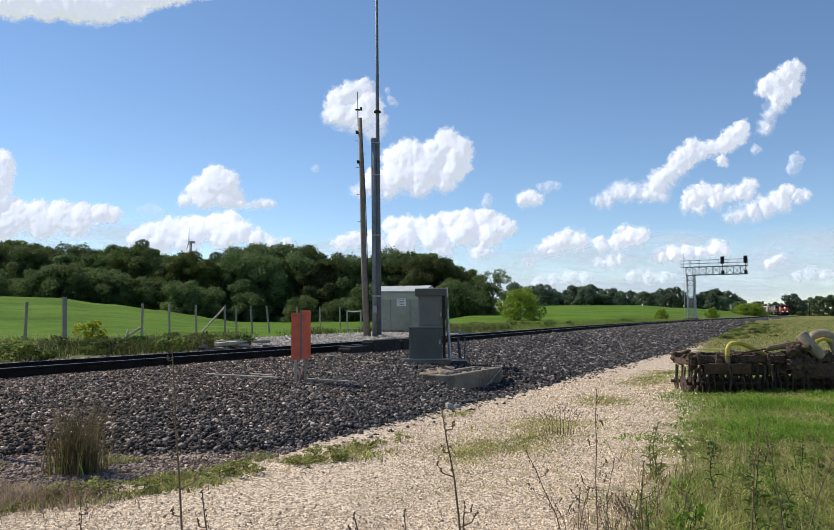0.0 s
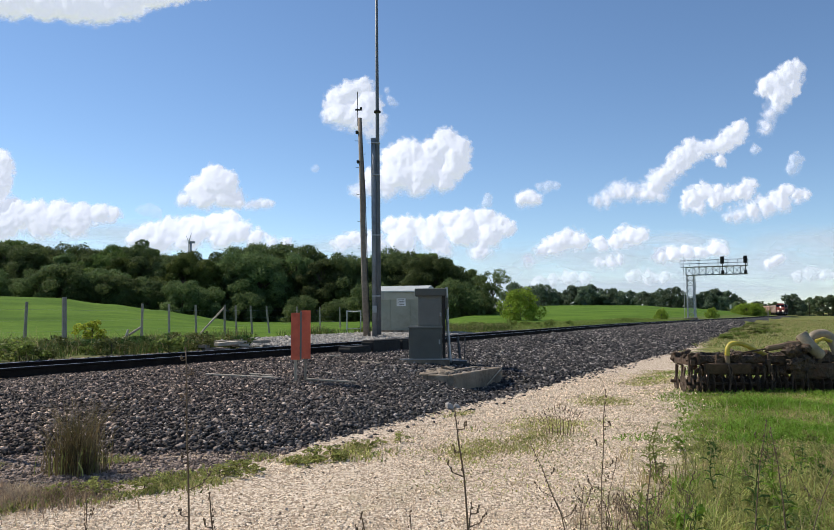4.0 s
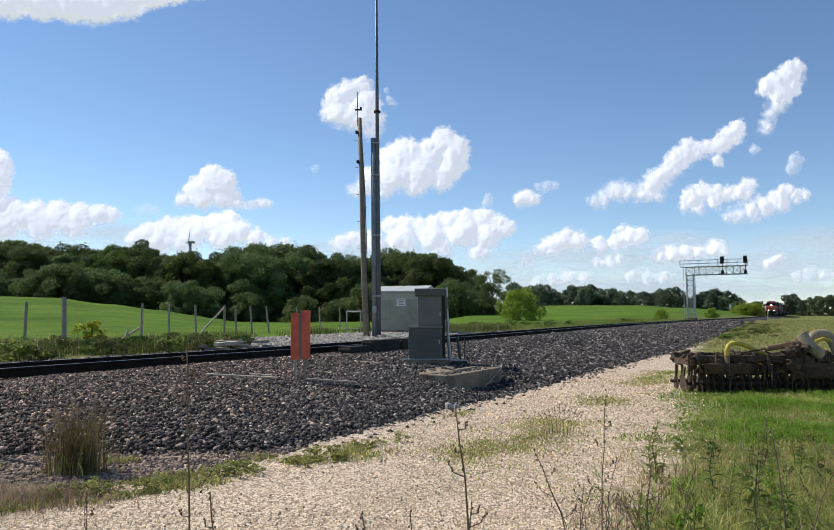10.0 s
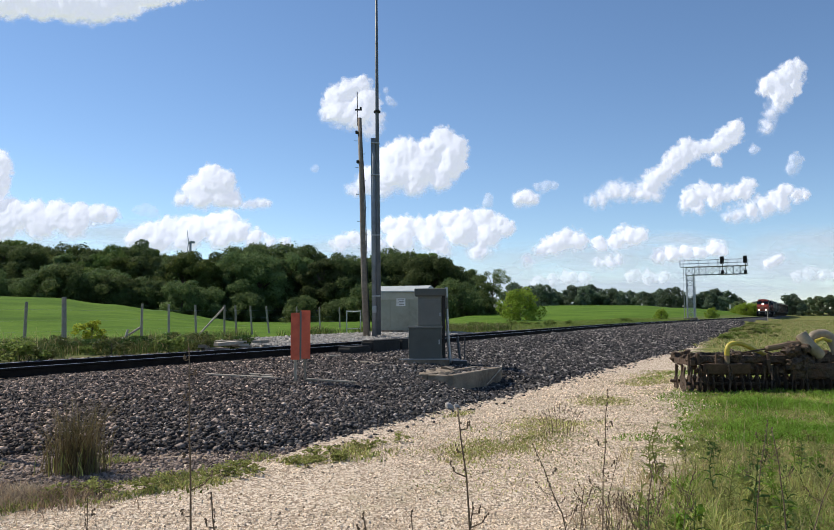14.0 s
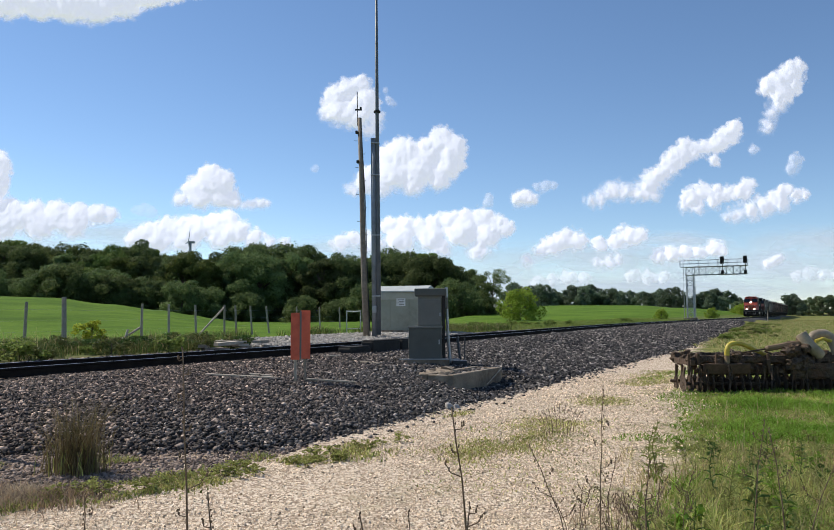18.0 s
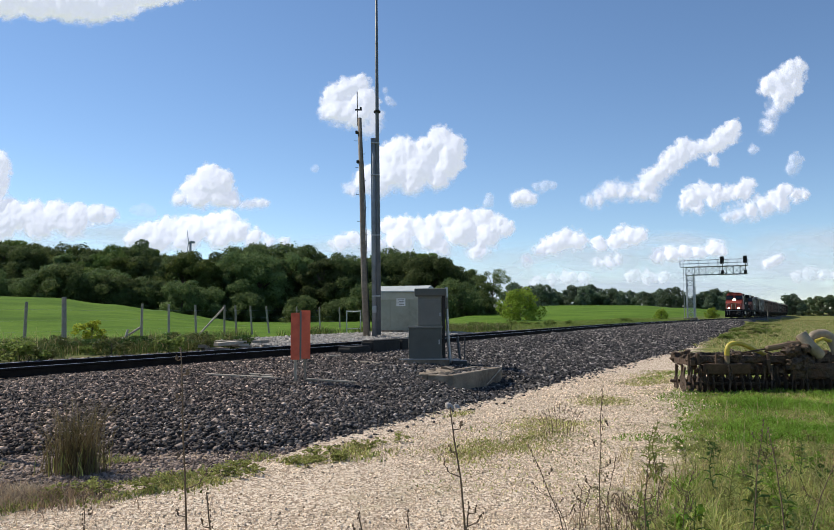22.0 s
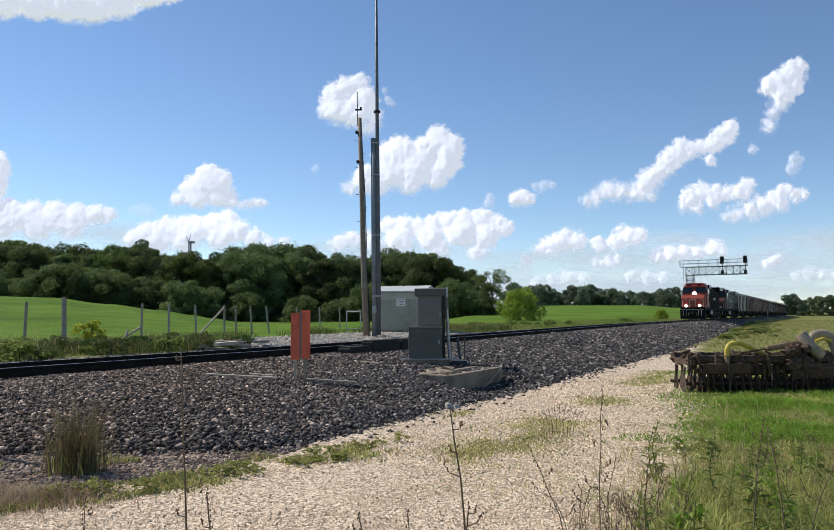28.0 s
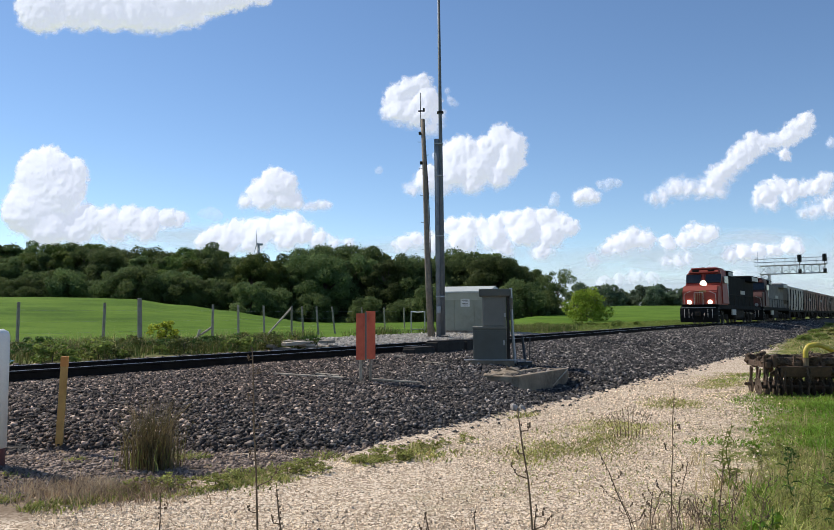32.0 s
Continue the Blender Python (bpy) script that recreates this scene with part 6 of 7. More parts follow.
def build_stones():
    bed = bpy.data.objects["ballast"]
    g = np.random.default_rng(77)

    def lay(n, s0, s1, d1, r0, r1, base, seed, lift=0.0, cover=None):
        s = g.uniform(s0, s1, n)
        t = np.array([toe(a) for a in s])
        d = t - 0.2 + (d1 - t + 0.2) * g.random(n)
        # ragged edge: fewer stones right at the foot
        keep = (d - t > g.exponential(0.12, n) - 0.2 + 0.12 * np.sin(s * 2.1) + 0.08 * np.sin(s * 5.3))
        s, d = s[keep], d[keep]
        z = np.array([ballast_z(a, b) for a, b in zip(s, d)])
        size = r0 + (r1 - r0) * g.random(len(s)) ** 1.4
        ob = scatter_stones("ballast_stones", s, d, z + lift + size * g.uniform(-0.3, 0.9, len(s)), size, base, M_STONE, seed, bed)
        tagged(ob, "loose dark grey crushed stones", kind="stuff")

    lay(76000, 3, 15, 13.6, 0.013, 0.029, CUBE, 5)
    lay(38000, 15, 30, 13.6, 0.018, 0.036, CUBE, 6)
    lay(30000, 30, 62, 13.55, 0.025, 0.05, CUBE, 8)
    lay(16000, 62, 130, 13.5, 0.04, 0.075, CUBE, 9)
    # between and beyond the rails
    for n, s0, s1, d0, d1 in ((9000, -8, 45, 13.95, 15.2), (9000, -8, 45, 15.45, 17.6)):
        s, d = g.uniform(s0, s1, n), g.uniform(d0, d1, n)
        z = np.array([ballast_z(a, b) for a, b in zip(s, d)])
        ob = scatter_stones("ballast_stones", s, d, z, g.uniform(0.028, 0.05, n), CUBE, M_STONE, int(n + d0), bed)
        tagged(ob, "loose dark grey crushed stones", kind="stuff")
    n = 7000
    s, d = g.uniform(20.5, 40, n), 17.3 + 6.5 * g.random(n)
    z = np.array([ground_z(U.x * a + N.x * b, U.y * a + N.y * b) for a, b in zip(s, d)])
    tagged(scatter_stones("pad_stones", s, d, z, g.uniform(0.025, 0.055, n), CUBE, M_PADSTONE, 95), "loose pale crushed stones on the pad", "gravel", kind="stuff")
    # rubble on the concrete box
    n = 150
    sb, db = sd_of(1.077, 17.04)
    s, d = sb + g.uniform(-1.15, 1.15, n), db + g.uniform(-0.16, 0.16, n)
    tagged(scatter_stones("box_rubble", s, d, np.full(n, 0.29), g.uniform(0.02, 0.045, n), CUBE, M_STONE, 96), "dark stones piled in the concrete box", "stones", kind="stuff")
    # the nearest stones, one by one
    meshes = []
    for i in range(8):
        v, f = noisy_ball(40 + i, ICO1)
        v = v * np.array([1.0, 0.8 + 0.05 * i, 0.7])
        me = bpy.data.meshes.new("stone")
        me.from_pydata([tuple(p) for p in v], [], [tuple(int(c) for c in p) for p in f])
        me.materials.append(M_STONE_ONE if i < 6 else M_STONE_PALE)
        meshes.append(me)
    for i in range(290):
        s = g.uniform(5.0, 10.5)
        d = toe(s) + 0.1 + g.random() * 1.5
        r = g.uniform(0.014, 0.027)
        ob = new("stone", meshes[g.integers(0, 8) if g.random() < 0.25 else g.integers(0, 6)])
        ob.parent = bed
        ob.matrix_basis = Matrix.Translation(at_sd(s, d, ballast_z(s, d) + r * 0.55)) @ pose(0, 0, 0, g.uniform(0, 360), g.uniform(0, 360), g.uniform(0, 360)) @ Matrix.Diagonal((r, r, r, 1))
    for x, y, r in ((0.55, 12.75, 0.09), (0.68, 12.9, 0.07)):
        s, d = sd_of(x, y)
        ob = new("boulder", meshes[7])
        ob.matrix_basis = Matrix.Translation((x, y, ballast_z(s, d) + r * 0.6)) @ pose(0, 0, 0, 20, 40, 10) @ Matrix.Diagonal((r, r, r, 1))
        tagged(ob, "pale rounded stone at the foot of the ballast", "stone", "pale stones")
    n = 22000
    s, d = g.uniform(1.5, 7.4, n), g.uniform(5.5, 8.8, n)
    keep = (d > 6.35 - 0.47 * (s - 4.2)) & (U.y * s + N.y * d > 4)
    s, d = s[keep], d[keep]
    n = len(s)
    z = np.array([ground_z(U.x * a + N.x * b, U.y * a + N.y * b) for a, b in zip(s, d)])
    tagged(scatter_stones("stray_stones", s, d, z - 0.003, g.uniform(0.008, 0.022, n), CUBE, M_STRAY, 97), "stray brown-grey stones strewn beside the walk", "stones", kind="stuff")
    # pale chips of the walk, closest together where one stands
    n = 125000
    y = 5.2 * (20 / 5.2) ** g.random(n)
    x = g.uniform(-0.62, 0.42, n) * y
    s, d = U.x * x + U.y * y, N.x * x + N.y * y
    t = np.array([toe(a) for a in s])
    thin = np.array([noise.noise((a * 0.5, b * 0.5, 12.0)) for a, b in zip(x, y)])
    keep = (d > 0.14 * s + 0.3 + 0.3 * g.normal(0, 1, n)) & (d < np.minimum(t - 0.1, np.where(s < 6.3, 6.3 - 0.47 * (s - 4.2), 99))) & (g.random(n) < 0.75 + 0.6 * thin)
    s, d, y = s[keep], d[keep], y[keep]
    z = np.array([ground_z(U.x * a + N.x * b, U.y * a + N.y * b) for a, b in zip(s, d)])
    size = (0.0055 + 0.007 * g.random(len(s)) ** 1.8) * np.clip(y / 8, 0.9, 2.0)
    tagged(scatter_stones("path_pebbles", s, d, z - 0.001, size, CHIP, M_PEBBLE, 91, squash=1.15, lying=True), "loose pale limestone chips on the walk", "pebbles", kind="stuff")
    # a few dark stones that rolled down onto the walk
    n = 90
    s = g.uniform(4, 24, n)
    d = np.array([toe(a) for a in s]) - 0.05 - g.exponential(0.16, n)
    z = np.array([ground_z(U.x * a + N.x * b, U.y * a + N.y * b) for a, b in zip(s, d)])
    tagged(scatter_stones("rolled_stones", s, d, z, g.uniform(0.012, 0.028, n), CUBE, M_STONE, 92), "dark stones that rolled from the ballast onto the walk", "stones", kind="stuff")


M_STRAY = mat("stray_stone", (0.1, 0.07, 0.056), (0.3, 0.23, 0.185), 3.0, 0.9, 0, 0.2, 0.01, 30.0, island=0.6)
M_STONE_ONE = stone_mat("ballast_stone_single", "ShaderNodeObjectInfo", "Random")
M_PADSTONE = mat("pad_stone", (0.2, 0.18, 0.155), (0.42, 0.39, 0.345), 3.0, 0.9, 0, 0.2, 0.01, 30.0, island=0.45)
M_STONE_PALE = mat("pale_stone", (0.24, 0.225, 0.205), (0.4, 0.38, 0.35), 3.0, 0.85, 0, 0.3, 0.01, 30.0)
M_PEBBLE = mat("path_pebble", (0.43, 0.325, 0.22), (0.74, 0.6, 0.445), 3.0, 0.9, 0, 0.0, 0.005, 60.0, island=0.55)
build_stones()


# ---- grass and weeds ----
M_GRASS = leaf_mat("verge_grass", (0.21, 0.235, 0.065), (0.5, 0.49, 0.17), 0.8, 0.5, island=0.55)
M_ROUGH = leaf_mat("rough_grass", (0.13, 0.19, 0.04), (0.27, 0.31, 0.09), 0.3, 0.5, island=0.3)
M_GRASS_LUSH = leaf_mat("lush_grass", (0.135, 0.25, 0.028), (0.28, 0.4, 0.07), 0.9, 0.5, island=0.45)
M_GRASS_DRY = leaf_mat("dry_grass", (0.34, 0.26, 0.125), (0.56, 0.46, 0.24), 1.2, 0.35, island=0.35)
M_WEED = leaf_mat("fence_weeds", (0.075, 0.1, 0.027), (0.17, 0.17, 0.062), 0.35, 0.35, island=0.35)
M_WEED_DARK = leaf_mat("dark_weed", (0.05, 0.1, 0.025), (0.1, 0.17, 0.045), 0.8, 0.35, island=0.3)
M_OLIVE = leaf_mat("olive_grass", (0.15, 0.185, 0.05), (0.32, 0.34, 0.11), 1.2, 0.45, island=0.35)
M_DEAD = leaf_mat("dead_weed", (0.27, 0.19, 0.125), (0.5, 0.39, 0.27), 1.5, 0.3, island=0.4)
M_STEM = mat("dry_stem", (0.10, 0.065, 0.04), (0.2, 0.14, 0.085), 20.0, 0.85, 0, 0.3)
M_TUFT = leaf_mat("tuft_blades", (0.1, 0.085, 0.04), (0.25, 0.185, 0.1), 3.0, 0.35, island=0.4)


def blades(name, pts, height, width, lean, material, seed, label, parent=None, category="grass"):
    """Bent, tapering blades at the given places: one object of stuff. height and width: a number or an array."""
    g = np.random.default_rng(seed)
    n = len(pts)
    height = np.broadcast_to(height, n) * g.uniform(0.55, 1.25, n)
    width = np.broadcast_to(width, n) * g.uniform(0.7, 1.3, n)
    a = g.uniform(0, 2 * math.pi, n)
    side = np.stack([np.cos(a), np.sin(a), np.zeros(n)], 1)
    b = g.uniform(0, 2 * math.pi, n)
    tilt = np.stack([np.cos(b), np.sin(b), np.zeros(n)], 1) * (lean * g.random(n))[:, None]
    up = np.array([0, 0, 1.0])
    rows = []
    for f, w in ((0.0, 1.0), (0.5, 0.8), (1.0, 0.12)):
        c = pts + up * (f * height)[:, None] * (1 - 0.25 * lean * f) + tilt * (f * f * height)[:, None]
        rows += [c - side * (width * w / 2)[:, None], c + side * (width * w / 2)[:, None]]
    v = np.stack(rows, 1).reshape(-1, 3)
    q = np.array([[0, 1, 3, 2], [2, 3, 5, 4]])
    f = (q[None] + (np.arange(n) * 6)[:, None, None]).reshape(-1, 4)
    ob = mesh_np(name, v, f, material, parent)
    return tagged(ob, label, category, kind="stuff")


def ground_pts(xs, ys):
    return np.array([(x, y, ground_z(x, y) - 0.01) for x, y in zip(xs, ys)])


def fbm(x, y, sc, seed):
    return noise.noise((x * sc, y * sc, seed)) + 0.5 * noise.noise((x * sc * 2.3, y * sc * 2.3, seed + 3))


def build_grass():
    g = np.random.default_rng(101)
    # the verge on the near right: zones of lush, straw-coloured and tall growth with bare gaps
    def zone(nm, n, a0, a1, y0, y1, tall, wid, lean, m, seed, lab, gap=-0.1, clump=0.9, each=1):
        """Blades between two bearings (tangents) and two distances, thinned by clumps and ragged at the border."""
        y = g.uniform(y0 ** 0.6, y1 ** 0.6, n) ** (1 / 0.6)
        x = g.uniform(a0, a1, n) * y
        mask = np.array([fbm(p, q, clump, seed * 1.7) for p, q in zip(x, y)])
        border = np.minimum.reduce([(x / y - a0) / 0.06, (y - y0) / (0.25 * (y1 - y0)), (y1 - y) / (0.25 * (y1 - y0))])
        keep = mask + 0.8 * np.minimum(border, 1) - 0.5 > gap + 0.15 * g.normal(0, 1, n)
        x, y, mask = x[keep], y[keep], mask[keep]
        h = tall * np.clip(0.9 + 0.7 * mask, 0.4, 1.6)
        if each > 1:
            x = np.repeat(x, each) + g.normal(0, 0.035, len(x) * each)
            y = np.repeat(y, each) + g.normal(0, 0.035, len(y) * each)
            h = np.repeat(h, each)
        blades(nm, ground_pts(x, y), h, wid, lean, m, seed, lab)
    zone("verge_grass", 26000, 0.33, 0.68, 3.4, 22, 0.075, 0.013, 1.7, M_GRASS, 1, "short yellow-green grass on the verge", 0.0)
    zone("lush_grass", 26000, 0.40, 0.68, 8.3, 15.6, 0.13, 0.015, 1.6, M_GRASS_LUSH, 2, "band of lush bright green grass on the verge", 0.22, 0.6)
    zone("straw_grass", 15000, 0.40, 0.68, 4.6, 16.0, 0.09, 0.011, 1.8, M_GRASS_DRY, 3, "straw-coloured dry grass on the verge", 0.05, 0.7)
    zone("olive_grass", 520, 0.34, 0.66, 3.6, 9.5, 0.13, 0.010, 1.5, M_OLIVE, 31, "tussocks of dull olive grass on the verge", 0.0, 1.1, 14)
    zone("tall_stems", 800, 0.335, 0.46, 4.2, 9.0, 0.27, 0.006, 0.4, M_OLIVE, 34, "thin dark green weed stems on the verge", 0.0, 1.3)
    zone("near_grass", 700, 0.27, 0.68, 3.2, 5.2, 0.12, 0.009, 1.4, M_GRASS, 35, "tussocks of thin pale green grass in the foreground", 0.1, 1.6, 12)
    zone("near_stems", 760, 0.24, 0.68, 3.2, 5.8, 0.32, 0.005, 0.35, M_GRASS, 36, "tall thin pale green stems in the foreground", 0.0, 1.8)
    zone("near_dry_stems", 420, 0.12, 0.68, 3.2, 5.2, 0.3, 0.0045, 0.5, M_GRASS_DRY, 37, "thin straw stems in the foreground", -0.1, 1.5)
    zone("verge_tangle", 1050, 0.31, 0.68, 3.3, 7.0, 0.3, 0.013, 1.2, M_GRASS, 38, "tangled olive grass in the foreground", -0.15, 1.4, 7)
    zone("verge_dark_tangle", 480, 0.3, 0.68, 3.3, 7.5, 0.22, 0.016, 1.2, M_GRASS_LUSH, 39, "lush green grass in the foreground tangle", -0.05, 1.9, 7)
    zone("verge_straw_tangle", 900, 0.26, 0.68, 3.3, 8.5, 0.27, 0.006, 1.3, M_GRASS_DRY, 40, "pale straw bent among the foreground grass", -0.1, 1.7, 5)
    zone("verge_fringe", 420, 0.17, 0.36, 3.6, 6.6, 0.2, 0.006, 0.9, M_DEAD, 41, "sparse brown stems at the verge's edge", 0.0, 2.1, 3)
    # short lawn-like grass round the implement
    n = 26000
    y = g.uniform(9.5, 24, n)
    x = g.uniform(0.24, 0.68, n) * y
    s, d = x * U.x + y * U.y, x * N.x + y * N.y
    mask = np.array([fbm(a, b, 0.5, 9.0) for a, b in zip(x, y)])
    keep = d < 0.14 * s + 0.3 + mask * 2.0
    blades("short_grass", ground_pts(x[keep], y[keep]), 0.085, 0.016, 1.6, M_GRASS_LUSH, 4, "short bright green grass round the implement")
    # thin patches on the walk
    n = 26000
    s = g.uniform(6, 40, n)
    d = g.uniform(1.4, 5.0, n)
    x, y = U.x * s + N.x * d, U.y * s + N.y * d
    mask = np.array([fbm(a, b, 0.55, 5.0) for a, b in zip(x, y)])
    keep = (mask + 0.38 * (3.1 - np.abs(d - 2.6) - 0.055 * s) > 0.62) & (y > 4)
    x, y = x[keep], y[keep]
    cut = g.random(len(x))
    pts = ground_pts(x, y)
    blades("patchy_grass", pts[cut < 0.6], 0.06, 0.011, 1.6, M_GRASS, 5, "thin patches of yellow-green grass on the gravel")
    blades("patchy_dry_grass", pts[cut >= 0.6], 0.05, 0.008, 1.6, M_GRASS_DRY, 6, "thin dry grass on the gravel")
    # the strip between the wheel tracks
    n = 26000
    s = 7.0 + 15 * g.random(n) ** 1.5
    d = 3.45 + 0.02 * (s - 7) + g.normal(0, 0.33, n)
    x, y = U.x * s + N.x * d, U.y * s + N.y * d
    mask = np.array([fbm(a, b, 0.6, 25.0) for a, b in zip(x, y)])
    keep = (mask + 0.1 * g.normal(0, 1, n) > -0.03) & (s > 7.2 + 0.6 * g.random(n))
    pts = ground_pts(x[keep], y[keep])
    cut = g.random(len(pts))
    blades("median_grass", pts[cut < 0.58], 0.07, 0.012, 1.6, M_GRASS, 19, "yellow-green grass between the wheel tracks")
    blades("median_dry_grass", pts[cut >= 0.58], 0.055, 0.009, 1.6, M_GRASS_DRY, 20, "dry grass between the wheel tracks")
    # strip along the foot of the ballast
    n = 15000
    s = g.uniform(0.5, 12, n)
    off = g.normal(0, 0.24, n)
    d = np.array([toe(a) for a in s]) - 0.55 + off - 0.06 * np.maximum(0, 6 - s)
    x, y = U.x * s + N.x * d, U.y * s + N.y * d
    mask = np.array([fbm(a, b, 0.8, 8.0) for a, b in zip(x, y)])
    keep = (mask > 0.12 + 0.35 * np.clip((s - 7.2) / 1.5, 0, 1)) & (y > 4)
    pts = ground_pts(x[keep], y[keep])
    cut = g.random(len(pts))
    blades("strip_grass", pts[cut < 0.45], 0.09, 0.014, 1.6, M_GRASS, 7, "green weeds along the foot of the ballast")
    blades("strip_weeds", pts[(cut >= 0.45) & (cut < 0.75)], 0.08, 0.02, 1.1, M_OLIVE, 8, "low dark leafy weeds along the ballast")
    blades("strip_dry_grass", pts[cut >= 0.75], 0.1, 0.008, 0.8, M_GRASS_DRY, 9, "dry stems along the foot of the ballast")
    n = 9000
    s = g.uniform(3.4, 6.9, n)
    d = 6.05 - 0.47 * (s - 4.2) + g.normal(0, 0.22, n)
    x, y = U.x * s + N.x * d, U.y * s + N.y * d
    mask = np.array([fbm(a, b, 1.1, 18.0) for a, b in zip(x, y)])
    pts = ground_pts(x[mask > 0.02], y[mask > 0.02])
    cut = g.random(len(pts))
    blades("edge_dry_grass", pts[cut < 0.22], 0.09, 0.008, 1.5, M_GRASS_DRY, 42, "pale dry grass strip along the walk")
    blades("edge_grass", pts[(cut >= 0.22) & (cut < 0.75)], 0.085, 0.012, 1.6, M_GRASS, 17, "bright green grass strip along the walk")
    blades("edge_weeds", pts[cut >= 0.75], 0.08, 0.02, 1.2, M_OLIVE, 18, "low leafy weeds along the walk")
    # brown dead weeds at the far left
    n = 2000
    x, y = g.normal(-3.6, 0.4, n), g.normal(6.6, 0.22, n)
    blades("dead_weeds", ground_pts(x, y), 0.14, 0.009, 0.9, M_DEAD, 10, "brown dead weeds beside the walk")
    # fence weeds and rough grass beyond the track
    n = 46000
    s, d = g.uniform(-14, 48, n), 17.9 + 7.5 * g.random(n) ** 1.2
    x, y = U.x * s + N.x * d, U.y * s + N.y * d
    mask = np.array([fbm(a, b, 0.35, 4.0) for a, b in zip(x, y)])
    pad = (s > 20) & (s < 40.5) & (d < 24)
    keep = ~pad & (mask > -0.35)
    hh = np.clip(0.52 + 0.4 * mask, 0.15, 0.95)
    pts = ground_pts(x[keep], y[keep])
    hh = hh[keep]
    cut = g.random(len(pts))
    blades("fence_weeds", pts[cut < 0.6], hh[cut < 0.6], 0.02, 1.1, M_WEED, 11, "tangled brown-green weeds along the fence")
    blades("fence_grass", pts[(cut >= 0.6) & (cut < 0.85)], hh[(cut >= 0.6) & (cut < 0.85)] * 0.8, 0.02, 1.0, M_WEED_DARK, 12, "tall green grass along the fence")
    blades("fence_dry_stems", pts[cut >= 0.85], hh[cut >= 0.85] * 1.1, 0.009, 0.5, M_GRASS_DRY, 13, "dry brown stems along the fence")
    n = 20000
    s, d = g.uniform(40, 125, n), 17.6 + 10 * g.random(n) ** 1.3
    x, y = U.x * s + N.x * d, U.y * s + N.y * d
    blades("rough_grass", ground_pts(x, y), 0.24, 0.035, 1.2, M_ROUGH, 14, "rough grass beside the far track")
    # grass bank on the near side of the far track
    n = 36000
    s = 28 + 190 * g.random(n) ** 1.7
    t = np.array([toe(a) for a in s])
    d = t + 0.8 - 15 * g.random(n) ** 1.3
    x, y = U.x * s + N.x * d, U.y * s + N.y * d
    mask = np.array([fbm(a, b, 0.2, 6.0) for a, b in zip(x, y)])
    keep = (d < t - 0.3 + 0.8 * mask) & ((s > 38) | (d < t - 1.5 + 0.8 * mask) | (d < 0.09 * s + 0.6) | (np.abs(d - t + 0.4) < 0.35) & (mask > 0.1))
    pts = ground_pts(x[keep], y[keep])
    cut = g.random(len(pts))
    blades("bank_grass", pts[cut < 0.52], 0.17, 0.035, 1.3, M_ROUGH, 15, "yellow-green grass bank beside the track")
    blades("bank_dry_grass", pts[cut >= 0.52], 0.2, 0.024, 1.2, M_GRASS_DRY, 16, "dry grass on the bank beside the track")


build_grass()


def build_fence_weeds():
    g = random.Random(8)
    protos = [make_tree(0.8, 1.1, 400 + i, 700, 0.05, m, lab, "weed clump", 0.02, 12, "weed clumps along the fence")
              for i, (m, lab) in enumerate(((M_WEED_DARK, "dark green leafy weed clump by the fence"), (M_WEED, "brown-green leafy weed clump by the fence"), (M_ROUGH, "yellow-green weed clump by the fence")))]
    n = 0
    while n < 200:
        s, d = g.uniform(-12, 21), 18.0 + 4.5 * g.random() ** 1.4
        if n > 170:
            s, d = g.uniform(41, 90), 18.6 + 6 * g.random()
        p = at_sd(s, d)
        k = g.uniform(0.35, 0.85)
        c = copy_thing(protos[2 if n > 170 else g.choice((0, 0, 1, 1, 2))], Matrix.Translation((p.x, p.y, ground_z(p.x, p.y) - 0.02)) @ pose(0, 0, 0, 0, 0, g.uniform(0, 360)))
        c.scale = (k * 1.25, k * 1.25, k * 0.85)
        n += 1
    for i in range(64):
        s = 50 + 90 * g.random() ** 1.2
        p = at_sd(s, toe(s) - 0.4 - 4.2 * g.random() ** 1.6)
        k = g.uniform(0.25, 0.75)
        c = copy_thing(protos[g.choice((1, 2, 2))], Matrix.Translation((p.x, p.y, ground_z(p.x, p.y) - 0.02)) @ pose(0, 0, 0, 0, 0, g.uniform(0, 360)))
        c.scale = (k * 1.3, k * 1.3, k * 0.55)
        tagged(c, group="weed clumps beside the ballast")
    for i, p in enumerate(protos):
        q = at_sd(14.0 + i, 19.5 + i)
        p.matrix_basis = Matrix.Translation((q.x, q.y, ground_z(q.x, q.y) - 0.02))
        p.scale = (0.6, 0.6, 0.45)


build_fence_weeds()


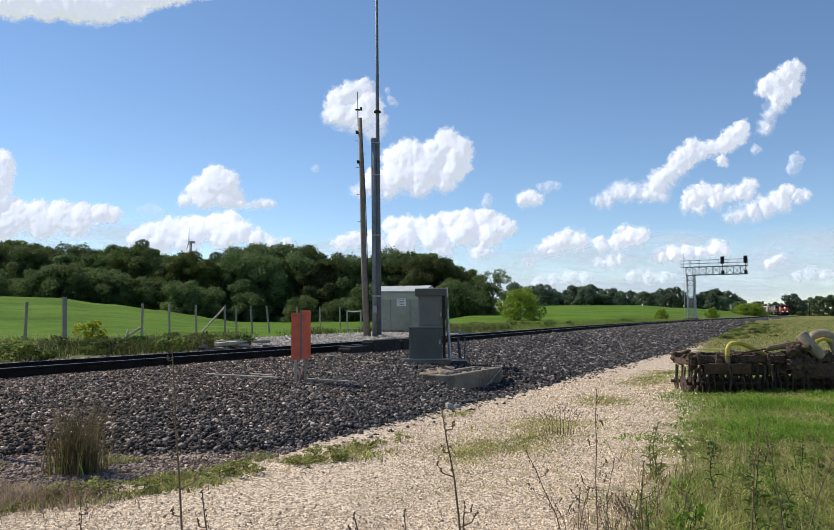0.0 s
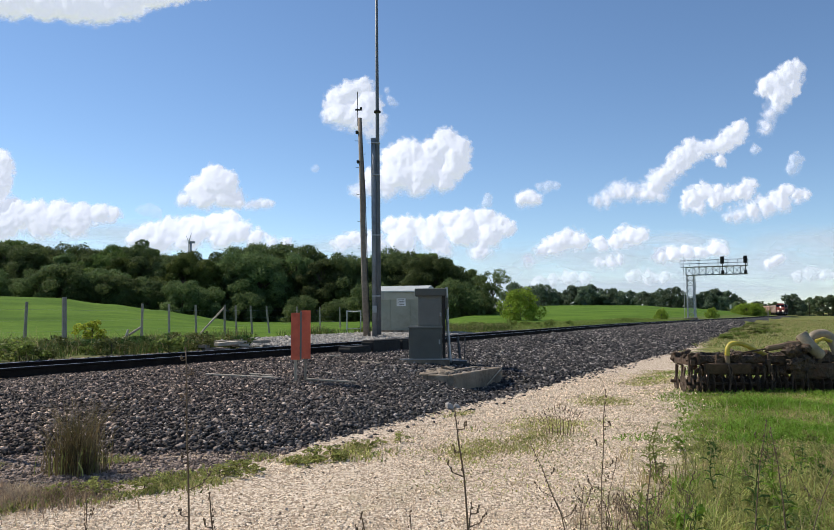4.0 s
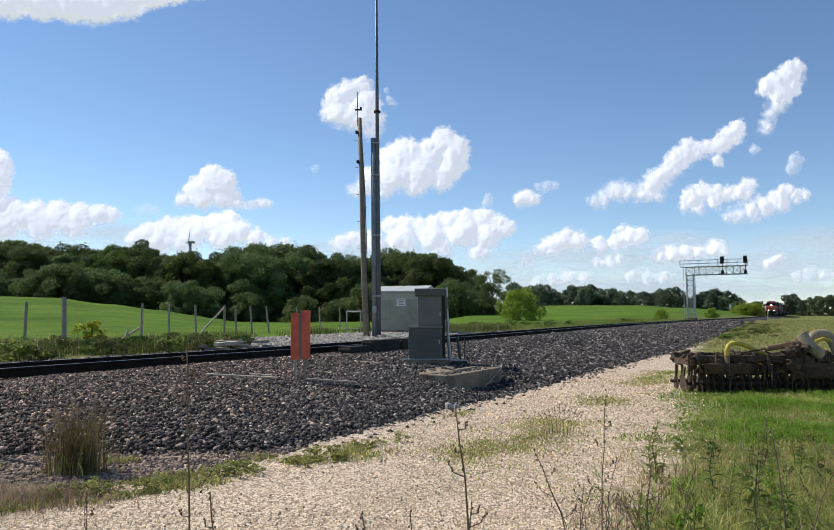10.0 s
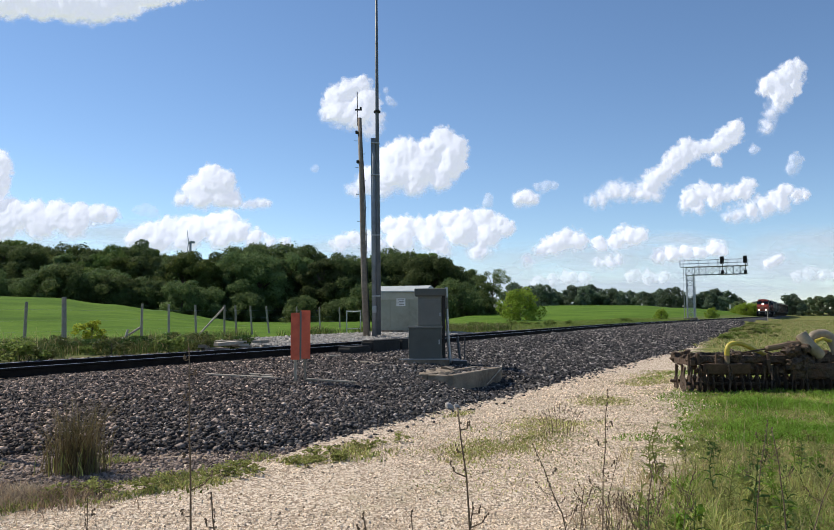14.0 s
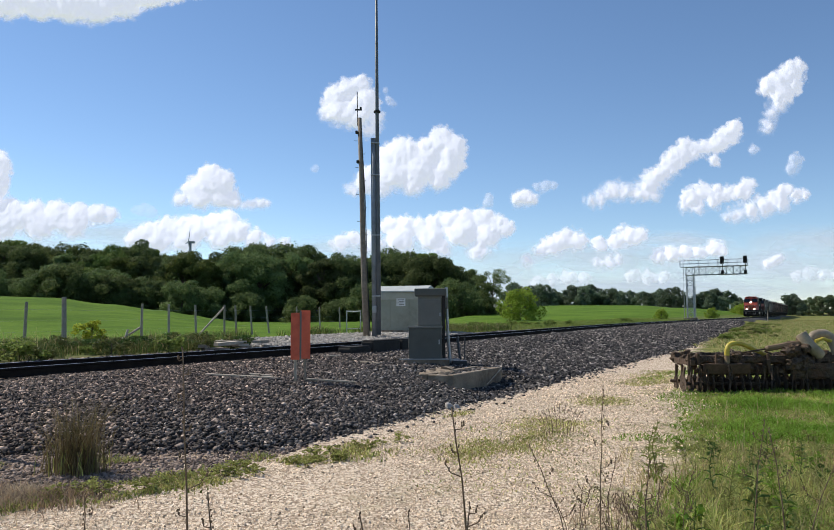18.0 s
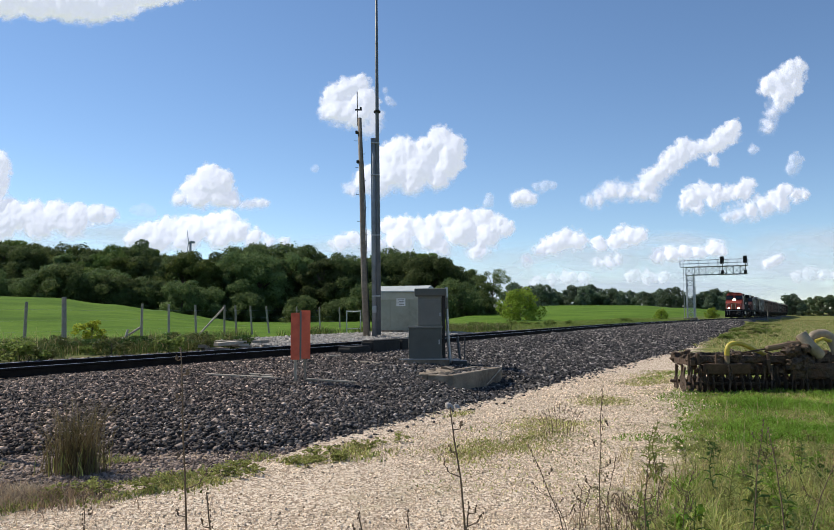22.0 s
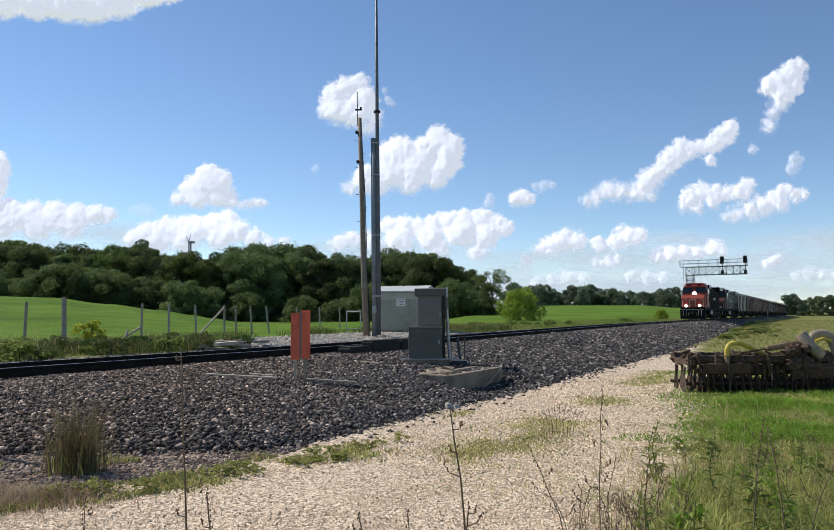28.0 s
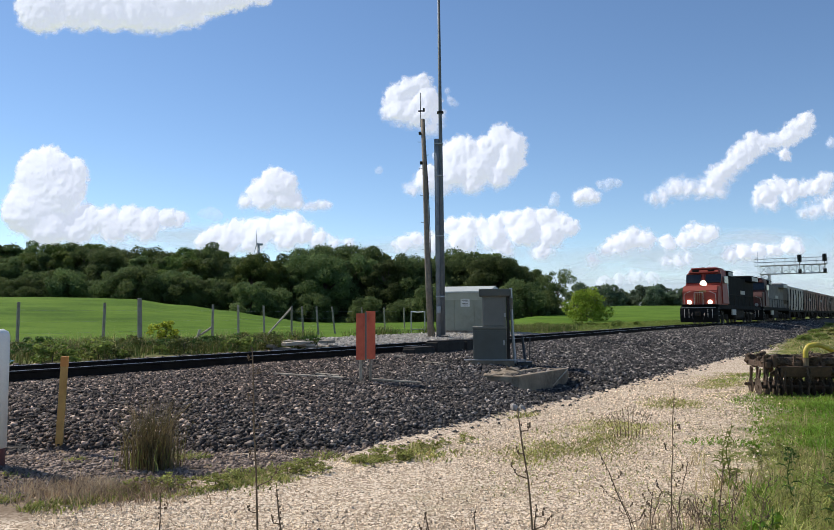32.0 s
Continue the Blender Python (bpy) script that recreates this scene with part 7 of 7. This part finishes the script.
def build_verge_weeds():
    """Leafy weeds and thin seed stems in the verge."""
    g = random.Random(18)
    protos = [make_tree(0.36, 0.34, 500 + i, 230, 0.02, m, lab, "weed", 0.05, 9, "leafy weeds in the verge")
              for i, (m, lab) in enumerate(((M_WEED_DARK, "dark green leafy weed in the verge"), (M_GRASS_LUSH, "bright green leafy weed in the verge"), (M_GRASS, "yellow-green leafy weed in the verge")))]
    spots = []
    while len(spots) < 60:
        y = 3.6 + 6 * g.random() ** 1.3
        x = g.uniform(0.3, 0.6) * y
        s, d = sd_of(x, y)
        if d < 0.145 * s + 0.35:
            spots.append((x, y))
    for i, (x, y) in enumerate(spots):
        k = g.uniform(0.22, 0.6)
        m = Matrix.Translation((x, y, ground_z(x, y) - 0.02)) @ pose(0, 0, 0, 0, 0, g.uniform(0, 360))
        if i < 3:
            protos[i].matrix_basis = m
        else:
            c = copy_thing(protos[g.choice((0, 1, 2, 2))], m)
            c.scale = (k, k, k)
    # low clumps in the strip along the foot of the ballast
    for i in range(46):
        s = 4.0 + 3.0 * g.random()
        d = 6.05 - 0.47 * (s - 4.2) + g.gauss(0, 0.13)
        if i > 34:
            s = g.uniform(6.6, 9.5)
            d = toe(s) - 0.5 + g.gauss(0, 0.12)
        p = at_sd(s, d)
        k = g.uniform(0.25, 0.5)
        c = copy_thing(protos[2], Matrix.Translation((p.x, p.y, ground_z(p.x, p.y) - 0.015)) @ pose(0, 0, 0, 0, 0, g.uniform(0, 360)))
        c.scale = (k * 1.5, k * 1.5, k * 0.85)
        tagged(c, group="leafy weeds along the ballast")
    h = np.random.default_rng(19)
    n = 900
    y = 3.6 + 9 * h.random(n)
    x = h.uniform(0.16, 0.64, n) * y
    s, d = x * U.x + y * U.y, x * N.x + y * N.y
    keep = d < 0.145 * s + 0.5
    blades("seed_stems", ground_pts(x[keep][::3], y[keep][::3]), 0.42, 0.005, 0.5, M_GRASS_DRY, 24, "tall thin straw seed stems in the verge")


build_verge_weeds()


def build_leafy_stems():
    """Tall green weeds with long leaves up the stem, in the near verge."""
    g = random.Random(44)
    protos = []
    for k, (m, lab) in enumerate(((M_WEED_DARK, "tall dark green leafy weed in the near verge"), (M_OLIVE, "tall olive leafy weed in the near verge"), (M_GRASS_LUSH, "tall bright green leafy weed in the near verge"))):
        t = thing("tall_weed", Matrix(), lab, "weed", "tall weeds in the near verge")
        h = 0.62
        bow = g.uniform(-0.12, 0.12)
        line = [Vector((bow * (i / 8) ** 2, 0.02 * math.sin(i), h * i / 8)) for i in range(9)]
        part("stem", tube(bm_new(), line, [0.0065 - 0.0005 * i for i in range(9)], 6), m, t, smooth=True)
        for i in range(15):
            f = 0.12 + 0.86 * i / 15
            p = line[min(7, int(f * 8))].lerp(line[min(7, int(f * 8)) + 1], f * 8 - int(f * 8))
            a = i * 2.4 + g.uniform(-0.4, 0.4)
            L = (0.15 - 0.09 * f) * g.uniform(0.8, 1.25)
            out, side = Vector((math.cos(a), math.sin(a), 0)), Vector((-math.sin(a), math.cos(a), 0))
            bm = bm_new()
            rows = [(0.0, 0.15, 0.0), (0.3, 1.0, 0.2), (0.65, 0.8, 0.28), (1.0, 0.06, 0.15)]
            vs = [[bm.verts.new(p + out * (L * u) + Vector((0, 0, L * z)) + side * (sg * w * L * 0.16) + Vector((0, 0, 0.1 * L * w * abs(sg)))) for sg in (-1, 0, 1)] for u, w, z in rows]
            for r0, r1 in zip(vs, vs[1:]):
                for j in (0, 1):
                    bm.faces.new((r0[j], r0[j + 1], r1[j + 1], r1[j]))
            part("leaf", bm, m, t)
        protos.append(t)
    for i in range(34):
        y = 4.3 + 3.2 * g.random() ** 1.3
        x = g.uniform(0.29, 0.6) * y
        m = Matrix.Translation((x, y, ground_z(x, y) - 0.02)) @ pose(0, 0, 0, g.uniform(-9, 9), g.uniform(-12, 12), g.uniform(0, 360))
        k = g.uniform(0.45, 1.0)
        if i < 3:
            protos[i].matrix_basis = m
        else:
            copy_thing(protos[g.choice((0, 0, 1, 1, 2))], m).scale = (k, k, k)


build_leafy_stems()


def build_tuft():
    g = np.random.default_rng(55)
    x, y = -3.47, 7.72
    t = thing("grass_tuft", Matrix.Translation((x, y, ground_z(x, y))), "upright olive-brown tuft of wiry grass on the ballast foot", "grass tuft")
    n = 520
    p = np.stack([g.normal(0, 0.13, n), g.normal(0, 0.1, n), np.zeros(n)], 1)
    hh = 0.74 * np.clip(1.1 - 1.6 * np.abs(p[:, 0]) ** 1.2, 0.35, 1.1)
    blades("wiry_grass", p, hh, 0.0065, 0.62, M_TUFT, 21, "wiry olive-brown blades", t, "")
    n = 80
    p = np.stack([g.normal(0, 0.14, n), g.normal(0, 0.1, n), np.zeros(n)], 1)
    blades("green_grass", p, 0.3, 0.012, 0.4, M_GRASS, 22, "greener lower blades", t, "")


build_tuft()
STALKS = []


def build_stalk(x, y, h, lean, branches, seed, r=0.006, label="dry brown weed stalk with short side twigs"):
    g = random.Random(seed)
    t = thing("weed_stalk", Matrix.Translation((x, y, ground_z(x, y))), label, "weed", "weeds in the foreground")
    pts = [Vector((lean[0] * f * f * h + g.uniform(-0.006, 0.006), lean[1] * f * h, h * f)) for f in [i / 9 for i in range(10)]]
    st = part("stem", tube(bm_new(), pts, [r * (1.15 - 0.75 * i / 9) for i in range(10)], 6), M_STEM, t, smooth=True)
    for f, side, L in branches:
        i = min(8, int(f * 9))
        p = pts[i].lerp(pts[i + 1], f * 9 - i)
        q = p + Vector((side * L * 0.75, g.uniform(-0.1, 0.1) * L, L * 0.62))
        m = p.lerp(q, 0.5) + Vector((side * 0.01, 0, -0.012))
        tw = part("twig", tube(bm_new(), [p, m, q], [r * 0.5, r * 0.36, r * 0.2], 5), M_STEM, t)
        bm = bm_new()
        for k in range(4):
            c = m.lerp(q, 0.3 + 0.23 * k) + Vector((g.uniform(-1, 1), g.uniform(-1, 1), g.uniform(-1, 1))) * 0.006
            bmesh.ops.create_icosphere(bm, subdivisions=1, radius=0.0038, matrix=Matrix.Translation(c) @ Matrix.Diagonal((1, 1, 1.7, 1)))
        tagged(part("seed_head", bm, M_STEM, tw), kind="stuff")
    bm = bm_new()
    for k in range(9):
        c = pts[-1].lerp(pts[-3], k / 9) + Vector((g.uniform(-1, 1), g.uniform(-1, 1), 0)) * 0.006
        bmesh.ops.create_icosphere(bm, subdivisions=1, radius=0.0036, matrix=Matrix.Translation(c) @ Matrix.Diagonal((1, 1, 1.9, 1)))
    tagged(part("seed_head", bm, M_STEM, t), kind="stuff")
    STALKS.append((t, Vector((x, y, ground_z(x, y))), seed))
    return t


def build_stalks():
    Y = 3.0
    build_stalk(0.22, Y, 1.23, (-0.06, 0.0), [(0.55, -1, 0.1), (0.62, 1, 0.1), (0.78, -1, 0.09), (0.93, 1, 0.05), (0.86, -1, 0.03)], 1, 0.0065)
    build_stalk(-0.9, Y, 1.47, (-0.025, 0.0), [(0.62, 1, 0.12), (0.55, -1, 0.05), (0.7, -1, 0.04), (0.78, 1, 0.03), (0.86, -1, 0.03), (0.93, 1, 0.03), (0.97, -1, 0.02)], 2, 0.0058)
    build_stalk(-0.78, Y, 0.9, (-0.05, 0.0), [(0.85, -1, 0.05)], 3, 0.0065)
    build_stalk(-0.16, Y, 0.82, (-0.08, 0.0), [(0.9, -1, 0.05)], 4, 0.007)
    build_stalk(-0.02, Y, 0.83, (-0.02, 0.0), [], 5, 0.005)
    build_stalk(0.18, Y, 0.86, (0.03, 0.0), [(0.95, 1, 0.04)], 6, 0.005)
    build_stalk(0.86, 3.6, 1.24, (0.03, 0.0), [(0.62, -1, 0.1), (0.7, 1, 0.07), (0.78, -1, 0.05), (0.86, 1, 0.04), (0.55, 1, 0.1)], 7, 0.0036)
    build_stalk(0.78, 3.6, 0.98, (-0.25, 0.0), [(0.75, -1, 0.12), (0.85, 1, 0.06), (0.65, 1, 0.1)], 8, 0.004)
    build_stalk(1.06, 3.6, 0.9, (0.05, 0.0), [(0.8, 1, 0.1), (0.7, -1, 0.08)], 9, 0.005)
    build_stalk(1.7, 3.9, 1.05, (0.1, 0.0), [(0.8, 1, 0.12), (0.7, -1, 0.1), (0.9, -1, 0.06)], 10, 0.0042, "green-brown tall weed stalk with thin twigs")
    build_stalk(1.95, 3.9, 0.98, (0.3, 0.0), [(0.8, 1, 0.1), (0.65, -1, 0.12)], 11, 0.0038, "green-brown tall weed stalk with thin twigs")
    build_stalk(2.1, 4.3, 0.95, (-0.1, 0.0), [(0.8, -1, 0.1), (0.7, 1, 0.1)], 12, 0.005)
    build_stalk(-1.4, 3.2, 0.85, (0.0, 0.0), [(0.9, 1, 0.03)], 13, 0.004)
    # thin twigs at the verge's edge
    g = random.Random(90)
    for i in range(18):
        y = g.uniform(4.4, 5.8)
        x = g.uniform(0.19, 0.36) * y
        twigs = [(g.uniform(0.35, 0.95), g.choice((-1, 1)), g.uniform(0.04, 0.11)) for _ in range(6)]
        build_stalk(x, y, g.uniform(0.3, 0.62), (g.uniform(-0.3, 0.3), 0.0), twigs, 60 + i, 0.0032, "thin dry brown weed with many side twigs")
    # grey twiggy weed on the walk
    for i in range(9):
        build_stalk(1.72 + 0.045 * i, 10.0 + 0.03 * (i % 3), 0.42 - 0.03 * abs(i - 4), (-0.35 + 0.09 * i, 0.0), [(0.5, -1, 0.1), (0.7, 1, 0.08), (0.85, -1, 0.05)], 30 + i, 0.004, "grey twiggy dead weed on the gravel")


build_stalks()


# ---- what moves ----
# how far the breeze bends the stalks, in degrees
BREEZE = [(0, -2.0), (1, -4.0), (2, -1.0), (3, -0.4), (4.5, 0.6), (6, 0.2), (7, -0.1), (8, -0.1), (9, 0.6), (10, 0.6), (11, 0.0), (12, 0.4), (13, 0.6), (14, 1.0), (15.5, 0.0), (17, -1.2), (18, -0.1), (19, 0.4),
          (20, 0.4), (21, 0.0), (22, -0.4), (23, 1.0), (24, 0.4), (25, -0.6), (26.5, 0.2), (28, -0.4), (29, -1.6), (29.5, -1.0), (30, -2.0), (30.3, -4.6), (30.6, -6.6), (31, -3.8), (31.3, -3.0), (31.6, -2.2), (32, 0.0)]


def motions():
    drive_train()
    walk(ROTOR, [(t, pose(*ROTOR.location, 0, 75.0 * t, 0)) for t in range(33)])
    for ob, cx, cy, (dx, dy) in CLOUDS:
        # each is drawn as it stands after 14 seconds
        walk(ob, [(t, Matrix.Translation(cloud_place(cx + dx * (t - 14) / 24, cy + dy * (t - 14) / 24))) for t in (0, 16, 32)])
    for ob, p, k in STALKS:
        if p.y < 8:
            # the breeze rocks each stalk about its foot
            stiff = 1.0 if k <= 2 else 0.7 + 0.05 * (k % 5)
            walk(ob, [(t, Matrix.Translation(p) @ pose(0, 0, 0, 0.25 * a, stiff * a, 0)) for t, a in BREEZE])


motions()
